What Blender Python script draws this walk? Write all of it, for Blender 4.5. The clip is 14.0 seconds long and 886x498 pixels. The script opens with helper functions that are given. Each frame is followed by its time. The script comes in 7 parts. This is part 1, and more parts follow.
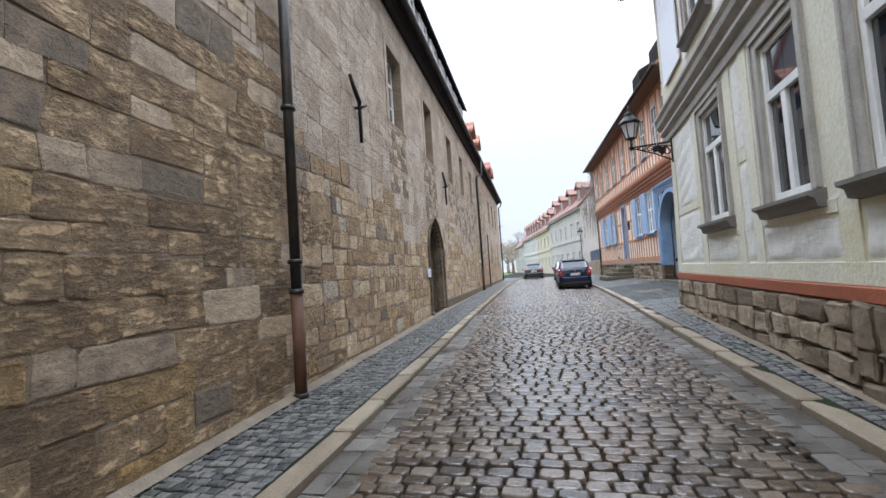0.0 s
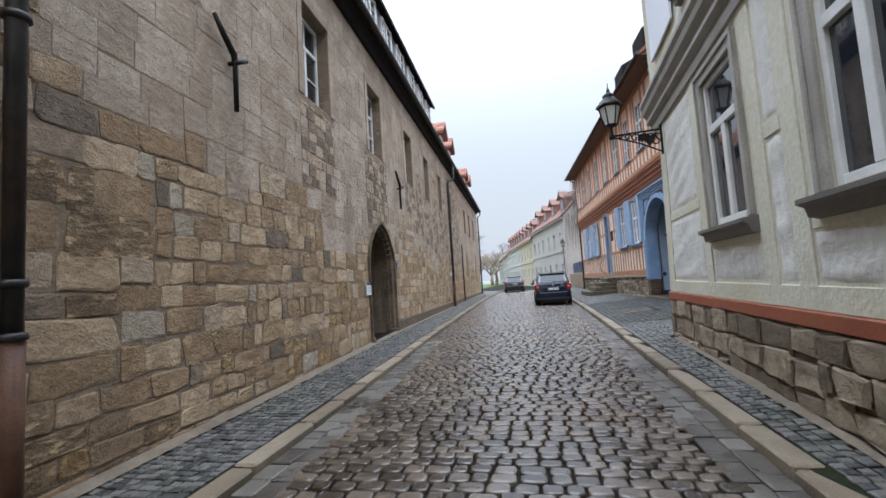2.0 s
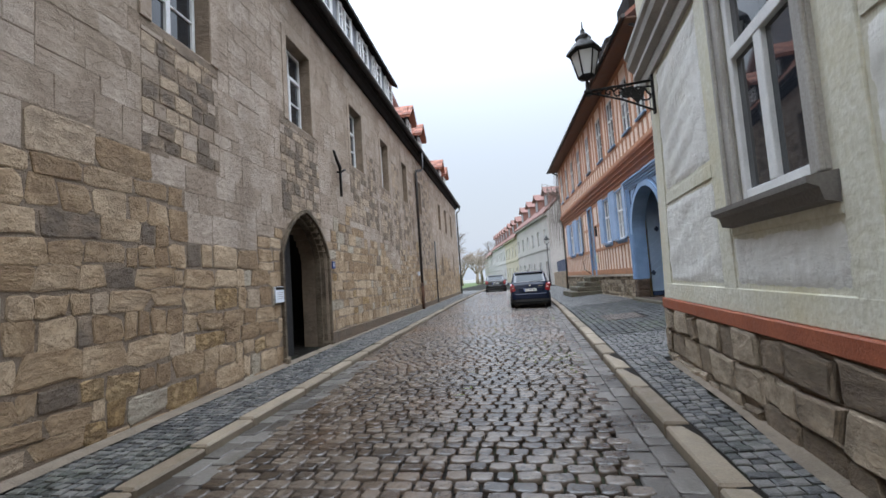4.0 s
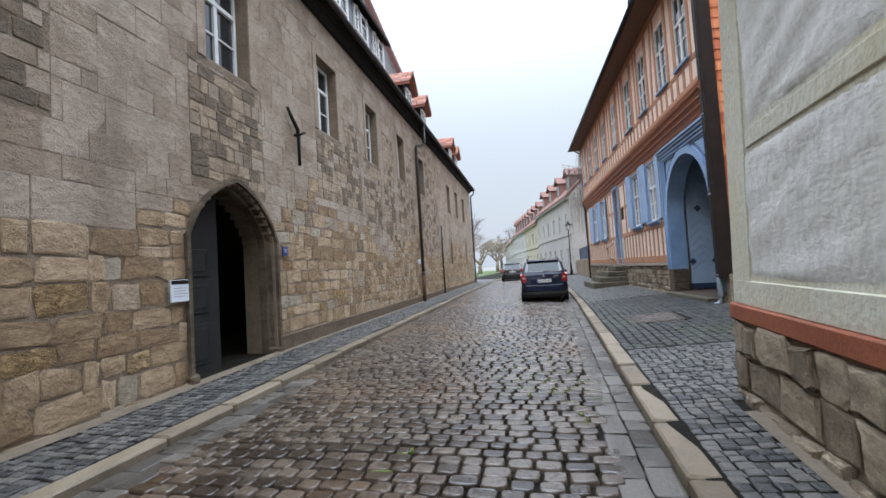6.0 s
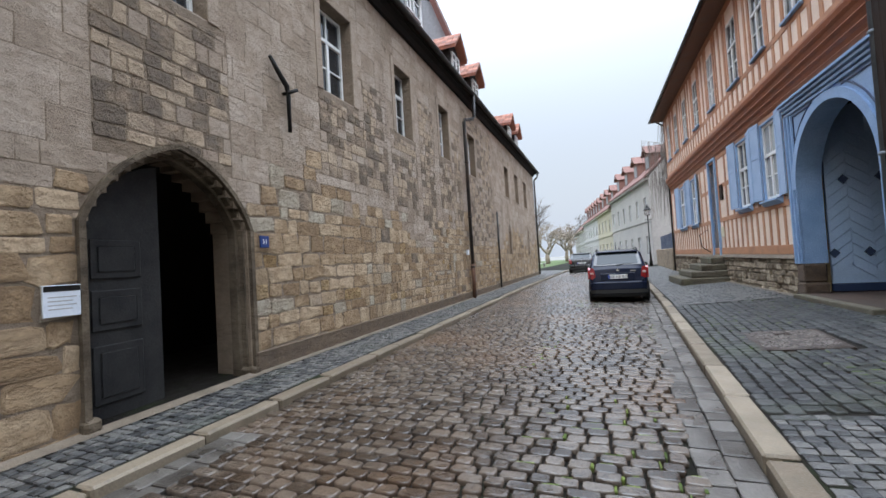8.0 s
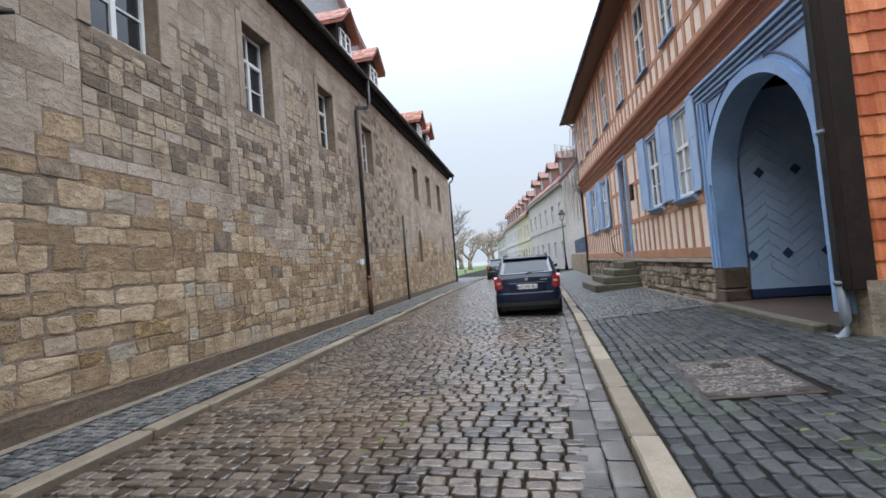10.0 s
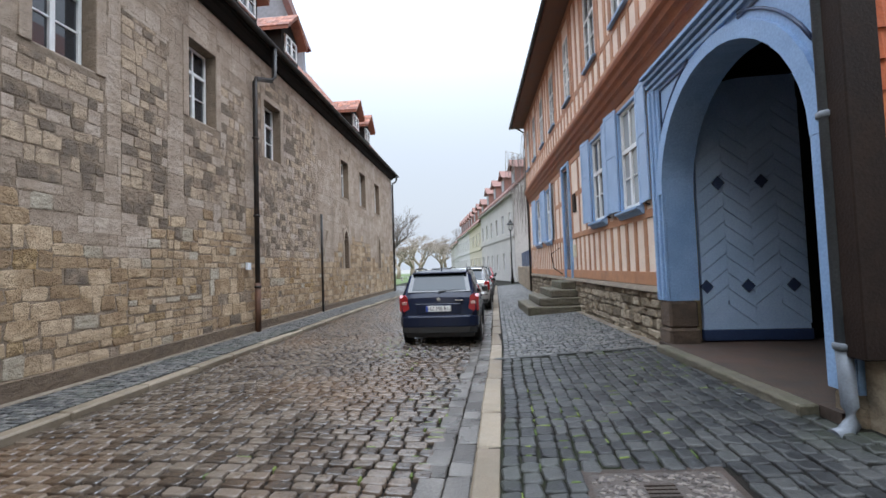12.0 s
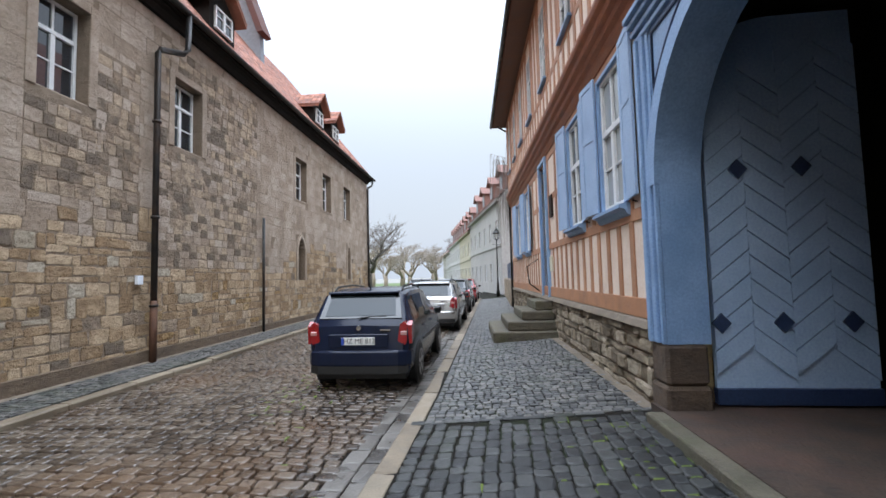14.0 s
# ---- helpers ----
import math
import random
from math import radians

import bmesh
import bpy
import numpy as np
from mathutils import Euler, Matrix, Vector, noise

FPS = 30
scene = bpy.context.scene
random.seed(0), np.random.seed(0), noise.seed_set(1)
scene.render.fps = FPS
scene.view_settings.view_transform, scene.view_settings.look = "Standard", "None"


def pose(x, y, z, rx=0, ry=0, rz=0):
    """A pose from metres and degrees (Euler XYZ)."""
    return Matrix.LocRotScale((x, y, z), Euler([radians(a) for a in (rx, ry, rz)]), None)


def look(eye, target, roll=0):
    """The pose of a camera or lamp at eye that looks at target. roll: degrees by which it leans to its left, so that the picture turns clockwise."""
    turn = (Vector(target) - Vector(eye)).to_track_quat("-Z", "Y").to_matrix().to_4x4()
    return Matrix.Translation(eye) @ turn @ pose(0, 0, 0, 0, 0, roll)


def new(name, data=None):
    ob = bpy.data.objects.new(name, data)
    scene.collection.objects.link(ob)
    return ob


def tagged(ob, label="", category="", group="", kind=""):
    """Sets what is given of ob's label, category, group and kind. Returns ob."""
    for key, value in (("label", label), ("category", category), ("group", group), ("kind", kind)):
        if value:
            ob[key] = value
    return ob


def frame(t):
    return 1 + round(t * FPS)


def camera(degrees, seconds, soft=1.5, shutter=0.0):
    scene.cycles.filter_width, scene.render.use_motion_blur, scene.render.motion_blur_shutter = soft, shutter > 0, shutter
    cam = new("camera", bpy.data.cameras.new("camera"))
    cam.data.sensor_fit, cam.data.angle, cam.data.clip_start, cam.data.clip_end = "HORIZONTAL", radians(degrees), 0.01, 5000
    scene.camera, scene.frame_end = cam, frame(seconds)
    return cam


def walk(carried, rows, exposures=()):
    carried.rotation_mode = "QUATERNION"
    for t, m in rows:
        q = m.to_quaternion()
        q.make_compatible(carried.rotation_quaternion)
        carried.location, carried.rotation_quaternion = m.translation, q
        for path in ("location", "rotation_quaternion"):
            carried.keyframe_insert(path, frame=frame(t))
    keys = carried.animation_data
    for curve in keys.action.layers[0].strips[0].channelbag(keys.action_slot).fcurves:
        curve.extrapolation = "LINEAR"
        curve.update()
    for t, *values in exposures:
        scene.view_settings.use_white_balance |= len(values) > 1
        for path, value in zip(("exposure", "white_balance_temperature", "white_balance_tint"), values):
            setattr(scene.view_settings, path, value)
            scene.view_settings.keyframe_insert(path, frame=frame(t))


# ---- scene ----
cam = camera(91.3, 14.0, soft=1.6)
METRES, EYE, TILT, LEAN, TURN = 16.7, 1.5, 0.0, 0.0, 13.0
ROWS = [
    (0.0, 0.0, 0.0, 0.0, 0.21, 3.21, 3.79),
    (0.5, 0.0147, 0.0317, -0.0011, 0.72, 3.65, 3.68),
    (1.0, 0.0312, 0.0644, 0.0012, -0.9, 3.95, 3.8),
    (1.5, 0.0476, 0.0947, 0.0026, -1.14, 4.46, 3.87),
    (2.0, 0.0606, 0.1295, 0.0044, -1.52, 4.57, 3.6),
    (2.5, 0.0767, 0.1614, 0.0041, -2.14, 4.63, 3.82),
    (3.0, 0.0918, 0.1924, 0.0034, -2.5, 4.43, 3.65),
    (3.5, 0.1079, 0.2238, 0.0055, -2.99, 4.38, 3.83),
    (6.0, 0.1789, 0.3892, 0.0069, 0.02, 2.78, 3.59),
    (6.5, 0.1879, 0.423, 0.008, 8.32, 2.12, 3.49),
    (7.0, 0.1951, 0.4586, 0.01, 9.97, 1.61, 3.25),
    (9.5, 0.2468, 0.6261, 0.0124, 2.35, 2.48, 4.62),
    (10.0, 0.2609, 0.6579, 0.0132, -0.54, 2.1, 4.82),
    (10.5, 0.2759, 0.6893, 0.0121, -1.29, 1.72, 4.12),
    (11.0, 0.2946, 0.721, 0.0149, -5.12, 1.79, 3.7),
    (11.5, 0.318, 0.7492, 0.0184, -5.82, 2.26, 3.76),
    (12.0, 0.3385, 0.7803, 0.0189, -6.14, 2.52, 1.95),
    (12.5, 0.3615, 0.8095, 0.0204, -6.26, 2.66, 2.3),
    (13.0, 0.3816, 0.8383, 0.0214, -6.36, 2.95, 1.29),
    (13.5, 0.3993, 0.8691, 0.0237, -6.39, 3.87, 1.39),
    (14.0, 0.4184, 0.8989, 0.0258, -6.53, 3.71, 1.44),
]
walk(cam, [(t, pose(0, 0, EYE, TILT, LEAN, TURN) @ pose(METRES * x, METRES * y, METRES * z, 90 + pitch, roll, yaw)) for t, x, y, z, yaw, pitch, roll in ROWS],
     exposures=[(0.0, 0.55), (1.0, 0.27), (2.5, 0.19), (6.0, 0.16), (10.0, 0.20), (14.0, 0.23)])

# ---- light: an overcast winter sky ----
world = bpy.data.worlds.new("overcast")
scene.world = world
world.use_nodes = True
wn, wl = world.node_tree.nodes, world.node_tree.links
wn.clear()
sky = wn.new("ShaderNodeTexSky")
sky.sky_type, sky.sun_disc = "NISHITA", False
sky.sun_elevation, sky.sun_rotation = radians(32), radians(200)
sky.air_density, sky.dust_density = 2.0, 6.0
sky_bg, cloud_bg = wn.new("ShaderNodeBackground"), wn.new("ShaderNodeBackground")
sky_bg.inputs["Strength"].default_value = 0.02
# an overcast dome: the zenith is about three times as bright as the horizon
way, split, grade = wn.new("ShaderNodeTexCoord"), wn.new("ShaderNodeSeparateXYZ"), wn.new("ShaderNodeMapRange")
grade.inputs["From Min"].default_value, grade.inputs["From Max"].default_value = 0.0, 1.0
grade.inputs["To Min"].default_value, grade.inputs["To Max"].default_value = 0.65, 7.1
curve = wn.new("ShaderNodeMath")
curve.operation = "POWER"
curve.use_clamp = True
curve.inputs[1].default_value = 3.4
cloud_bg.inputs["Color"].default_value = (0.84, 0.945, 1.12, 1)
both, world_out = wn.new("ShaderNodeAddShader"), wn.new("ShaderNodeOutputWorld")
wl.new(way.outputs["Generated"], split.inputs[0])
wl.new(split.outputs["Z"], curve.inputs[0])
wl.new(curve.outputs[0], grade.inputs["Value"])
wl.new(grade.outputs[0], cloud_bg.inputs["Strength"])
wl.new(sky.outputs["Color"], sky_bg.inputs["Color"])
wl.new(sky_bg.outputs[0], both.inputs[0])
wl.new(cloud_bg.outputs[0], both.inputs[1])
wl.new(both.outputs[0], world_out.inputs["Surface"])
sun = new("sun", bpy.data.lights.new("sun", "SUN"))
sun.data.energy, sun.data.angle, sun.data.color = 0.6, radians(40), (1, 0.96, 0.9)
sun.matrix_world = look((20, -30, 40), (0, 12, 0))

# ---- materials ----
def surface(name, colours, scale=3.0, rough=0.8, bump=0.3, grain=60.0, metal=0.0, vary=0.0, stain=None, stain_scale=0.6, stain_amount=0.5, rough_vary=0.15, piece=True, coat=0.0, streak=False, erode=0.0, erode_scale=7.0, erode_flat=1.9, pit=0.05, drip=0.0, drip_colour=(0.07, 0.055, 0.042)):
    """A procedural surface: two colours mixed by coarse noise, fine grain, stains of their own shape, and a shift from piece to piece."""
    m = bpy.data.materials.new(name)
    m.use_nodes = True
    n, l = m.node_tree.nodes, m.node_tree.links
    bsdf = n["Principled BSDF"]
    tc = n.new("ShaderNodeTexCoord")
    coarse, fine = n.new("ShaderNodeTexNoise"), n.new("ShaderNodeTexNoise")
    coarse.inputs["Scale"].default_value, coarse.inputs["Detail"].default_value = scale, 6
    fine.inputs["Scale"].default_value, fine.inputs["Detail"].default_value = grain, 4
    src = tc.outputs["Object"]
    if vary and not piece:
        own = n.new("ShaderNodeObjectInfo")
        far = n.new("ShaderNodeVectorMath")
        far.operation = "SCALE"
        far.inputs[0].default_value = (37.0, 91.0, 53.0)
        l.new(own.outputs["Random"], far.inputs["Scale"])
        shift = n.new("ShaderNodeVectorMath")
        l.new(src, shift.inputs[0])
        l.new(far.outputs[0], shift.inputs[1])
        src = shift.outputs[0]
    if streak:
        mp = n.new("ShaderNodeMapping")
        mp.inputs["Scale"].default_value = streak
        l.new(src, mp.inputs["Vector"])
        src = mp.outputs[0]
    l.new(src, coarse.inputs["Vector"])
    l.new(src, fine.inputs["Vector"])
    ramp = n.new("ShaderNodeValToRGB")
    ramp.color_ramp.elements[0].position, ramp.color_ramp.elements[1].position = 0.3, 0.7
    ramp.color_ramp.elements[0].color = (*colours[0], 1)
    ramp.color_ramp.elements[1].color = (*colours[-1], 1)
    for k, c in enumerate(colours[1:-1]):
        e = ramp.color_ramp.elements.new(0.3 + 0.4 * (k + 1) / (len(colours) - 1))
        e.color = (*c, 1)
    drive = coarse.outputs["Fac"]
    if vary:
        info = n.new("ShaderNodeNewGeometry" if piece else "ShaderNodeObjectInfo")
        rnd = info.outputs["Random Per Island" if piece else "Random"]
        mr = n.new("ShaderNodeMapRange")
        mr.inputs["To Min"].default_value, mr.inputs["To Max"].default_value = -vary * 0.5, vary * 0.5
        l.new(rnd, mr.inputs["Value"])
        add = n.new("ShaderNodeMath")
        l.new(drive, add.inputs[0])
        l.new(mr.outputs[0], add.inputs[1])
        drive = add.outputs[0]
    l.new(drive, ramp.inputs["Fac"])
    colour = ramp.outputs["Color"]
    mix = n.new("ShaderNodeMix")
    mix.data_type, mix.blend_type = "RGBA", "OVERLAY"
    mix.inputs["Factor"].default_value = 0.35
    l.new(colour, mix.inputs["A"])
    l.new(fine.outputs["Fac"], mix.inputs["B"])
    colour = mix.outputs["Result"]
    if stain:
        big = n.new("ShaderNodeTexNoise")
        big.inputs["Scale"].default_value, big.inputs["Detail"].default_value = stain_scale, 7
        big.inputs["Roughness"].default_value = 0.65
        l.new(src, big.inputs["Vector"])
        sr = n.new("ShaderNodeMapRange")
        sr.inputs["From Min"].default_value, sr.inputs["From Max"].default_value = 0.5, 0.68
        sr.inputs["To Max"].default_value = stain_amount
        l.new(big.outputs["Fac"], sr.inputs["Value"])
        mx = n.new("ShaderNodeMix")
        mx.data_type = "RGBA"
        mx.inputs["B"].default_value = (*stain, 1)
        l.new(sr.outputs[0], mx.inputs["Factor"])
        l.new(colour, mx.inputs["A"])
        colour = mx.outputs["Result"]
    if drip:
        # soot and damp that have run down the face
        dmap, dn, dr = n.new("ShaderNodeMapping"), n.new("ShaderNodeTexNoise"), n.new("ShaderNodeMapRange")
        dmap.inputs["Scale"].default_value = (1, 1, 0.16)
        dn.inputs["Scale"].default_value, dn.inputs["Detail"].default_value, dn.inputs["Roughness"].default_value = 0.9, 8, 0.66
        dr.inputs["From Min"].default_value, dr.inputs["From Max"].default_value, dr.inputs["To Max"].default_value = 0.5, 0.74, drip
        l.new(src, dmap.inputs["Vector"])
        l.new(dmap.outputs[0], dn.inputs["Vector"])
        l.new(dn.outputs["Fac"], dr.inputs["Value"])
        run = n.new("ShaderNodeMix")
        run.data_type = "RGBA"
        run.inputs["B"].default_value = (*drip_colour, 1)
        l.new(dr.outputs[0], run.inputs["Factor"])
        l.new(colour, run.inputs["A"])
        colour = run.outputs["Result"]
    l.new(colour, bsdf.inputs["Base Color"])
    rr = n.new("ShaderNodeMapRange")
    rr.inputs["From Min"].default_value, rr.inputs["From Max"].default_value = 0.3, 0.7
    rr.inputs["To Min"].default_value, rr.inputs["To Max"].default_value = max(0.02, rough - rough_vary), min(1, rough + rough_vary)
    l.new(coarse.outputs["Fac"], rr.inputs["Value"])
    l.new(rr.outputs[0], bsdf.inputs["Roughness"])
    bsdf.inputs["Metallic"].default_value = metal
    bsdf.inputs["Coat Weight"].default_value = coat
    bsdf.inputs["Coat Roughness"].default_value = 0.05
    if erode:
        # pits and layers of weathered stone, with dirt in them
        em, en = n.new("ShaderNodeMapping"), n.new("ShaderNodeTexNoise")
        em.inputs["Scale"].default_value = (1, 1, erode_flat)
        en.inputs["Scale"].default_value, en.inputs["Detail"].default_value, en.inputs["Roughness"].default_value = erode_scale, 9, 0.72
        l.new(src, em.inputs["Vector"])
        l.new(em.outputs[0], en.inputs["Vector"])
        er = n.new("ShaderNodeMapRange")
        er.inputs["From Min"].default_value, er.inputs["From Max"].default_value = 0.34, 0.56
        l.new(en.outputs["Fac"], er.inputs["Value"])
        dirt = n.new("ShaderNodeMix")
        dirt.data_type, dirt.blend_type = "RGBA", "MIX"
        dirt.inputs["A"].default_value = (0.38, 0.32, 0.26, 1)
        dirt.inputs["B"].default_value = (1.0, 1.0, 1.0, 1)
        l.new(er.outputs[0], dirt.inputs["Factor"])
        dm = n.new("ShaderNodeMix")
        dm.data_type, dm.blend_type = "RGBA", "MULTIPLY"
        dm.inputs["Factor"].default_value = min(1.0, erode)
        l.new(colour, dm.inputs["A"])
        l.new(dirt.outputs["Result"], dm.inputs["B"])
        l.new(dm.outputs["Result"], bsdf.inputs["Base Color"])
    if bump:
        sm = n.new("ShaderNodeMath")
        l.new(coarse.outputs["Fac"], sm.inputs[0])
        l.new(fine.outputs["Fac"], sm.inputs[1])
        b = n.new("ShaderNodeBump")
        b.inputs["Strength"].default_value, b.inputs["Distance"].default_value = bump, 0.012
        l.new(sm.outputs[0], b.inputs["Height"])
        if erode:
            b2 = n.new("ShaderNodeBump")
            b2.inputs["Strength"].default_value, b2.inputs["Distance"].default_value = min(1.0, erode + 0.2), pit
            l.new(er.outputs[0], b2.inputs["Height"])
            l.new(b2.outputs[0], b.inputs["Normal"])
        l.new(b.outputs[0], bsdf.inputs["Normal"])
    return m


def glass(name, tint, rough=0.03, dark=True):
    m = bpy.data.materials.new(name)
    m.use_nodes = True
    b = m.node_tree.nodes["Principled BSDF"]
    b.inputs["Base Color"].default_value = (*tint, 1)
    b.inputs["Roughness"].default_value = rough
    b.inputs["IOR"].default_value = 1.52
    b.inputs["Transmission Weight"].default_value = 0.0 if dark else 0.9
    b.inputs["Specular IOR Level"].default_value = 0.9
    return m


def plain(name, c, rough=0.5, metal=0.0, emit=0.0):
    m = bpy.data.materials.new(name)
    m.use_nodes = True
    b = m.node_tree.nodes["Principled BSDF"]
    b.inputs["Base Color"].default_value = (*c, 1)
    b.inputs["Roughness"].default_value, b.inputs["Metallic"].default_value = rough, metal
    return m


STONE = surface("sandstone_block", [(0.287, 0.189, 0.103), (0.412, 0.29, 0.172), (0.527, 0.395, 0.259)], 3.2, 0.88, 0.7, 45, vary=0.5, stain=(0.21, 0.148, 0.092), stain_scale=0.9, stain_amount=0.6, erode=0.34, erode_scale=9.0, drip=0.22, drip_colour=(0.13, 0.10, 0.072))
STONE_WORN = surface("deeply_weathered_sandstone", [(0.251, 0.16, 0.0828), (0.41, 0.276, 0.153), (0.593, 0.427, 0.257)], 2.6, 0.9, 0.8, 40, vary=0.26, stain=(0.16, 0.112, 0.07), stain_scale=0.9, stain_amount=0.65, erode=0.66, erode_scale=5.5, erode_flat=2.8, pit=0.08, drip=0.2, drip_colour=(0.12, 0.09, 0.06))
STONE_SMOOTH = surface("dressed_sandstone", [(0.311, 0.237, 0.174), (0.402, 0.319, 0.245), (0.476, 0.391, 0.316)], 1.9, 0.88, 0.5, 60, vary=0.3, stain=(0.27, 0.205, 0.142), stain_scale=0.5, stain_amount=0.6, erode=0.28, erode_scale=8.0, drip=0.36, drip_colour=(0.13, 0.103, 0.08))
STONE_OCHRE = surface("ochre_sandstone", [(0.37, 0.235, 0.10), (0.475, 0.33, 0.17)], 6.0, 0.85, 0.9, 60, vary=0.6, stain=(0.22, 0.15, 0.09), stain_scale=1.5, erode=0.6)
STONE_DARK = surface("sooty_sandstone", [(0.171, 0.13, 0.0936), (0.288, 0.217, 0.154), (0.452, 0.347, 0.242)], 4.0, 0.88, 0.7, 60, vary=0.75, erode=0.34, drip=0.25)
MORTAR = surface("lime_mortar", [(0.208, 0.155, 0.109), (0.297, 0.231, 0.169)], 4.0, 0.95, 0.8, 80, stain=(0.21, 0.152, 0.10), stain_scale=0.6, stain_amount=0.65, erode=0.3, drip=0.3, drip_colour=(0.13, 0.10, 0.075))
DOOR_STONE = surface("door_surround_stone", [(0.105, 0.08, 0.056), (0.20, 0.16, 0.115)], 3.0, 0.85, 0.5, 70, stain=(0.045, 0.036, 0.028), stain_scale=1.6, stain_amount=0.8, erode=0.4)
PLINTH = surface("plinth_stone", [(0.175, 0.128, 0.083), (0.30, 0.23, 0.155), (0.43, 0.345, 0.245)], 5.0, 0.85, 1.0, 45, vary=0.6, stain=(0.085, 0.07, 0.045), stain_scale=2.0, stain_amount=0.6, erode=0.45)
COBBLE = surface("wet_basalt_sett", [(0.037, 0.0275, 0.0205), (0.074, 0.057, 0.0435), (0.118, 0.093, 0.071)], 5.0, 0.18, 0.45, 40, vary=0.6, stain=(0.125, 0.07, 0.036), stain_scale=0.4, stain_amount=0.65, rough_vary=0.09)
MOSAIC = surface("small_granite_sett", [(0.0371, 0.0377, 0.0372), (0.077, 0.0764, 0.0735), (0.119, 0.114, 0.104)], 8.0, 0.5, 0.5, 60, vary=0.8, stain=(0.05, 0.065, 0.03), stain_scale=0.8, stain_amount=0.35)
SETT = surface("dark_paving_sett", [(0.0113, 0.0116, 0.0116), (0.0225, 0.0236, 0.0233), (0.0394, 0.0401, 0.0374)], 7.0, 0.55, 0.55, 50, vary=0.8, stain=(0.035, 0.045, 0.018), stain_scale=0.9, stain_amount=0.5)
JOINT = surface("damp_joint_sand", [(0.006, 0.005, 0.004), (0.016, 0.013, 0.010)], 6.0, 0.85, 0.6, 90, stain=(0.022, 0.034, 0.010), stain_scale=0.7, stain_amount=0.7)
GUTTER = surface("wet_gutter_slab", [(0.05, 0.043, 0.036), (0.092, 0.082, 0.071), (0.145, 0.132, 0.116)], 4.0, 0.36, 0.5, 60, vary=0.45, stain=(0.055, 0.05, 0.035), stain_scale=1.2)
KERB = surface("sandstone_kerb", [(0.15, 0.116, 0.078), (0.235, 0.19, 0.135)], 5.0, 0.6, 0.4, 60, vary=0.6, stain=(0.10, 0.085, 0.055), stain_scale=1.4)
SOIL = surface("damp_sand_strip", [(0.135, 0.105, 0.075), (0.215, 0.175, 0.13)], 7.0, 0.85, 0.8, 70, stain=(0.09, 0.075, 0.05), stain_scale=2.0)
GRASS = surface("winter_grass", [(0.05, 0.085, 0.02), (0.10, 0.14, 0.045)], 2.0, 0.9, 0.8, 40)
FAR_GROUND = surface("far_ground", [(0.16, 0.155, 0.14), (0.24, 0.23, 0.21)], 0.6, 0.8, 0.4, 20)
PLASTER = surface("weathered_cream_plaster", [(0.565, 0.55, 0.44), (0.68, 0.665, 0.555)], 1.6, 0.88, 0.8, 22, stain=(0.54, 0.49, 0.30), stain_scale=0.8, stain_amount=0.75, drip=0.2, drip_colour=(0.36, 0.35, 0.28))
PLASTER_GREY = surface("white_infill_plaster", [(0.635, 0.63, 0.585), (0.745, 0.74, 0.70)], 2.0, 0.88, 1.0, 9, stain=(0.55, 0.53, 0.43), stain_scale=1.0, stain_amount=0.5, erode=0.1, erode_scale=3.5, erode_flat=2.4, pit=0.03)
TRIM_GREY = surface("grey_painted_wood", [(0.30, 0.285, 0.255), (0.39, 0.375, 0.34)], 3.0, 0.6, 0.3, 50, stain=(0.19, 0.175, 0.15), stain_scale=1.6)
SILL_GREY = surface("dark_grey_sill", [(0.12, 0.11, 0.10), (0.17, 0.16, 0.145)], 4.0, 0.6, 0.3, 50)
RED_BAND = surface("rust_red_timber", [(0.25, 0.065, 0.028), (0.34, 0.105, 0.05)], 4.0, 0.65, 0.4, 50, stain=(0.18, 0.06, 0.03), stain_scale=1.5)
WHITE = surface("white_window_paint", [(0.62, 0.63, 0.62), (0.74, 0.75, 0.74)], 5.0, 0.45, 0.15, 60)
BLUE = surface("light_blue_paint", [(0.20, 0.325, 0.52), (0.265, 0.40, 0.605)], 2.5, 0.5, 0.2, 40, stain=(0.15, 0.25, 0.41), stain_scale=1.2)
BLUE_DEEP = surface("deep_blue_paint", [(0.018, 0.034, 0.08), (0.03, 0.052, 0.115)], 3.0, 0.5, 0.2, 40)
BLUE_PALE = surface("pale_blue_gate_paint", [(0.36, 0.50, 0.69), (0.43, 0.57, 0.755)], 2.5, 0.5, 0.25, 40, stain=(0.29, 0.41, 0.58), stain_scale=1.4)
TIMBER = surface("ochre_brown_timber", [(0.36, 0.165, 0.0816), (0.492, 0.25, 0.138)], 4.0, 0.65, 0.4, 50, vary=0.4, piece=False, stain=(0.23, 0.115, 0.068), stain_scale=1.6)
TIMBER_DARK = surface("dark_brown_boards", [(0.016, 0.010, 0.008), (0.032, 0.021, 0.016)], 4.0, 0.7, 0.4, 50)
INFILL = surface("peach_infill_plaster", [(0.714, 0.572, 0.463), (0.806, 0.675, 0.562)], 3.0, 0.8, 0.5, 30, stain=(0.63, 0.49, 0.39), stain_scale=1.3)
BELT = surface("red_brown_moulding", [(0.27, 0.091, 0.042), (0.392, 0.161, 0.084)], 4.0, 0.55, 0.3, 50)
TILE = surface("orange_clay_tile", [(0.44, 0.10, 0.028), (0.58, 0.165, 0.05), (0.66, 0.22, 0.085)], 5.0, 0.65, 0.4, 50, vary=0.8)
ROOF_TILE = surface("red_roof_tile", [(0.17, 0.062, 0.038), (0.275, 0.105, 0.063), (0.37, 0.155, 0.098)], 5.0, 0.75, 0.5, 40, vary=0.8, stain=(0.11, 0.062, 0.045), stain_scale=1.0)
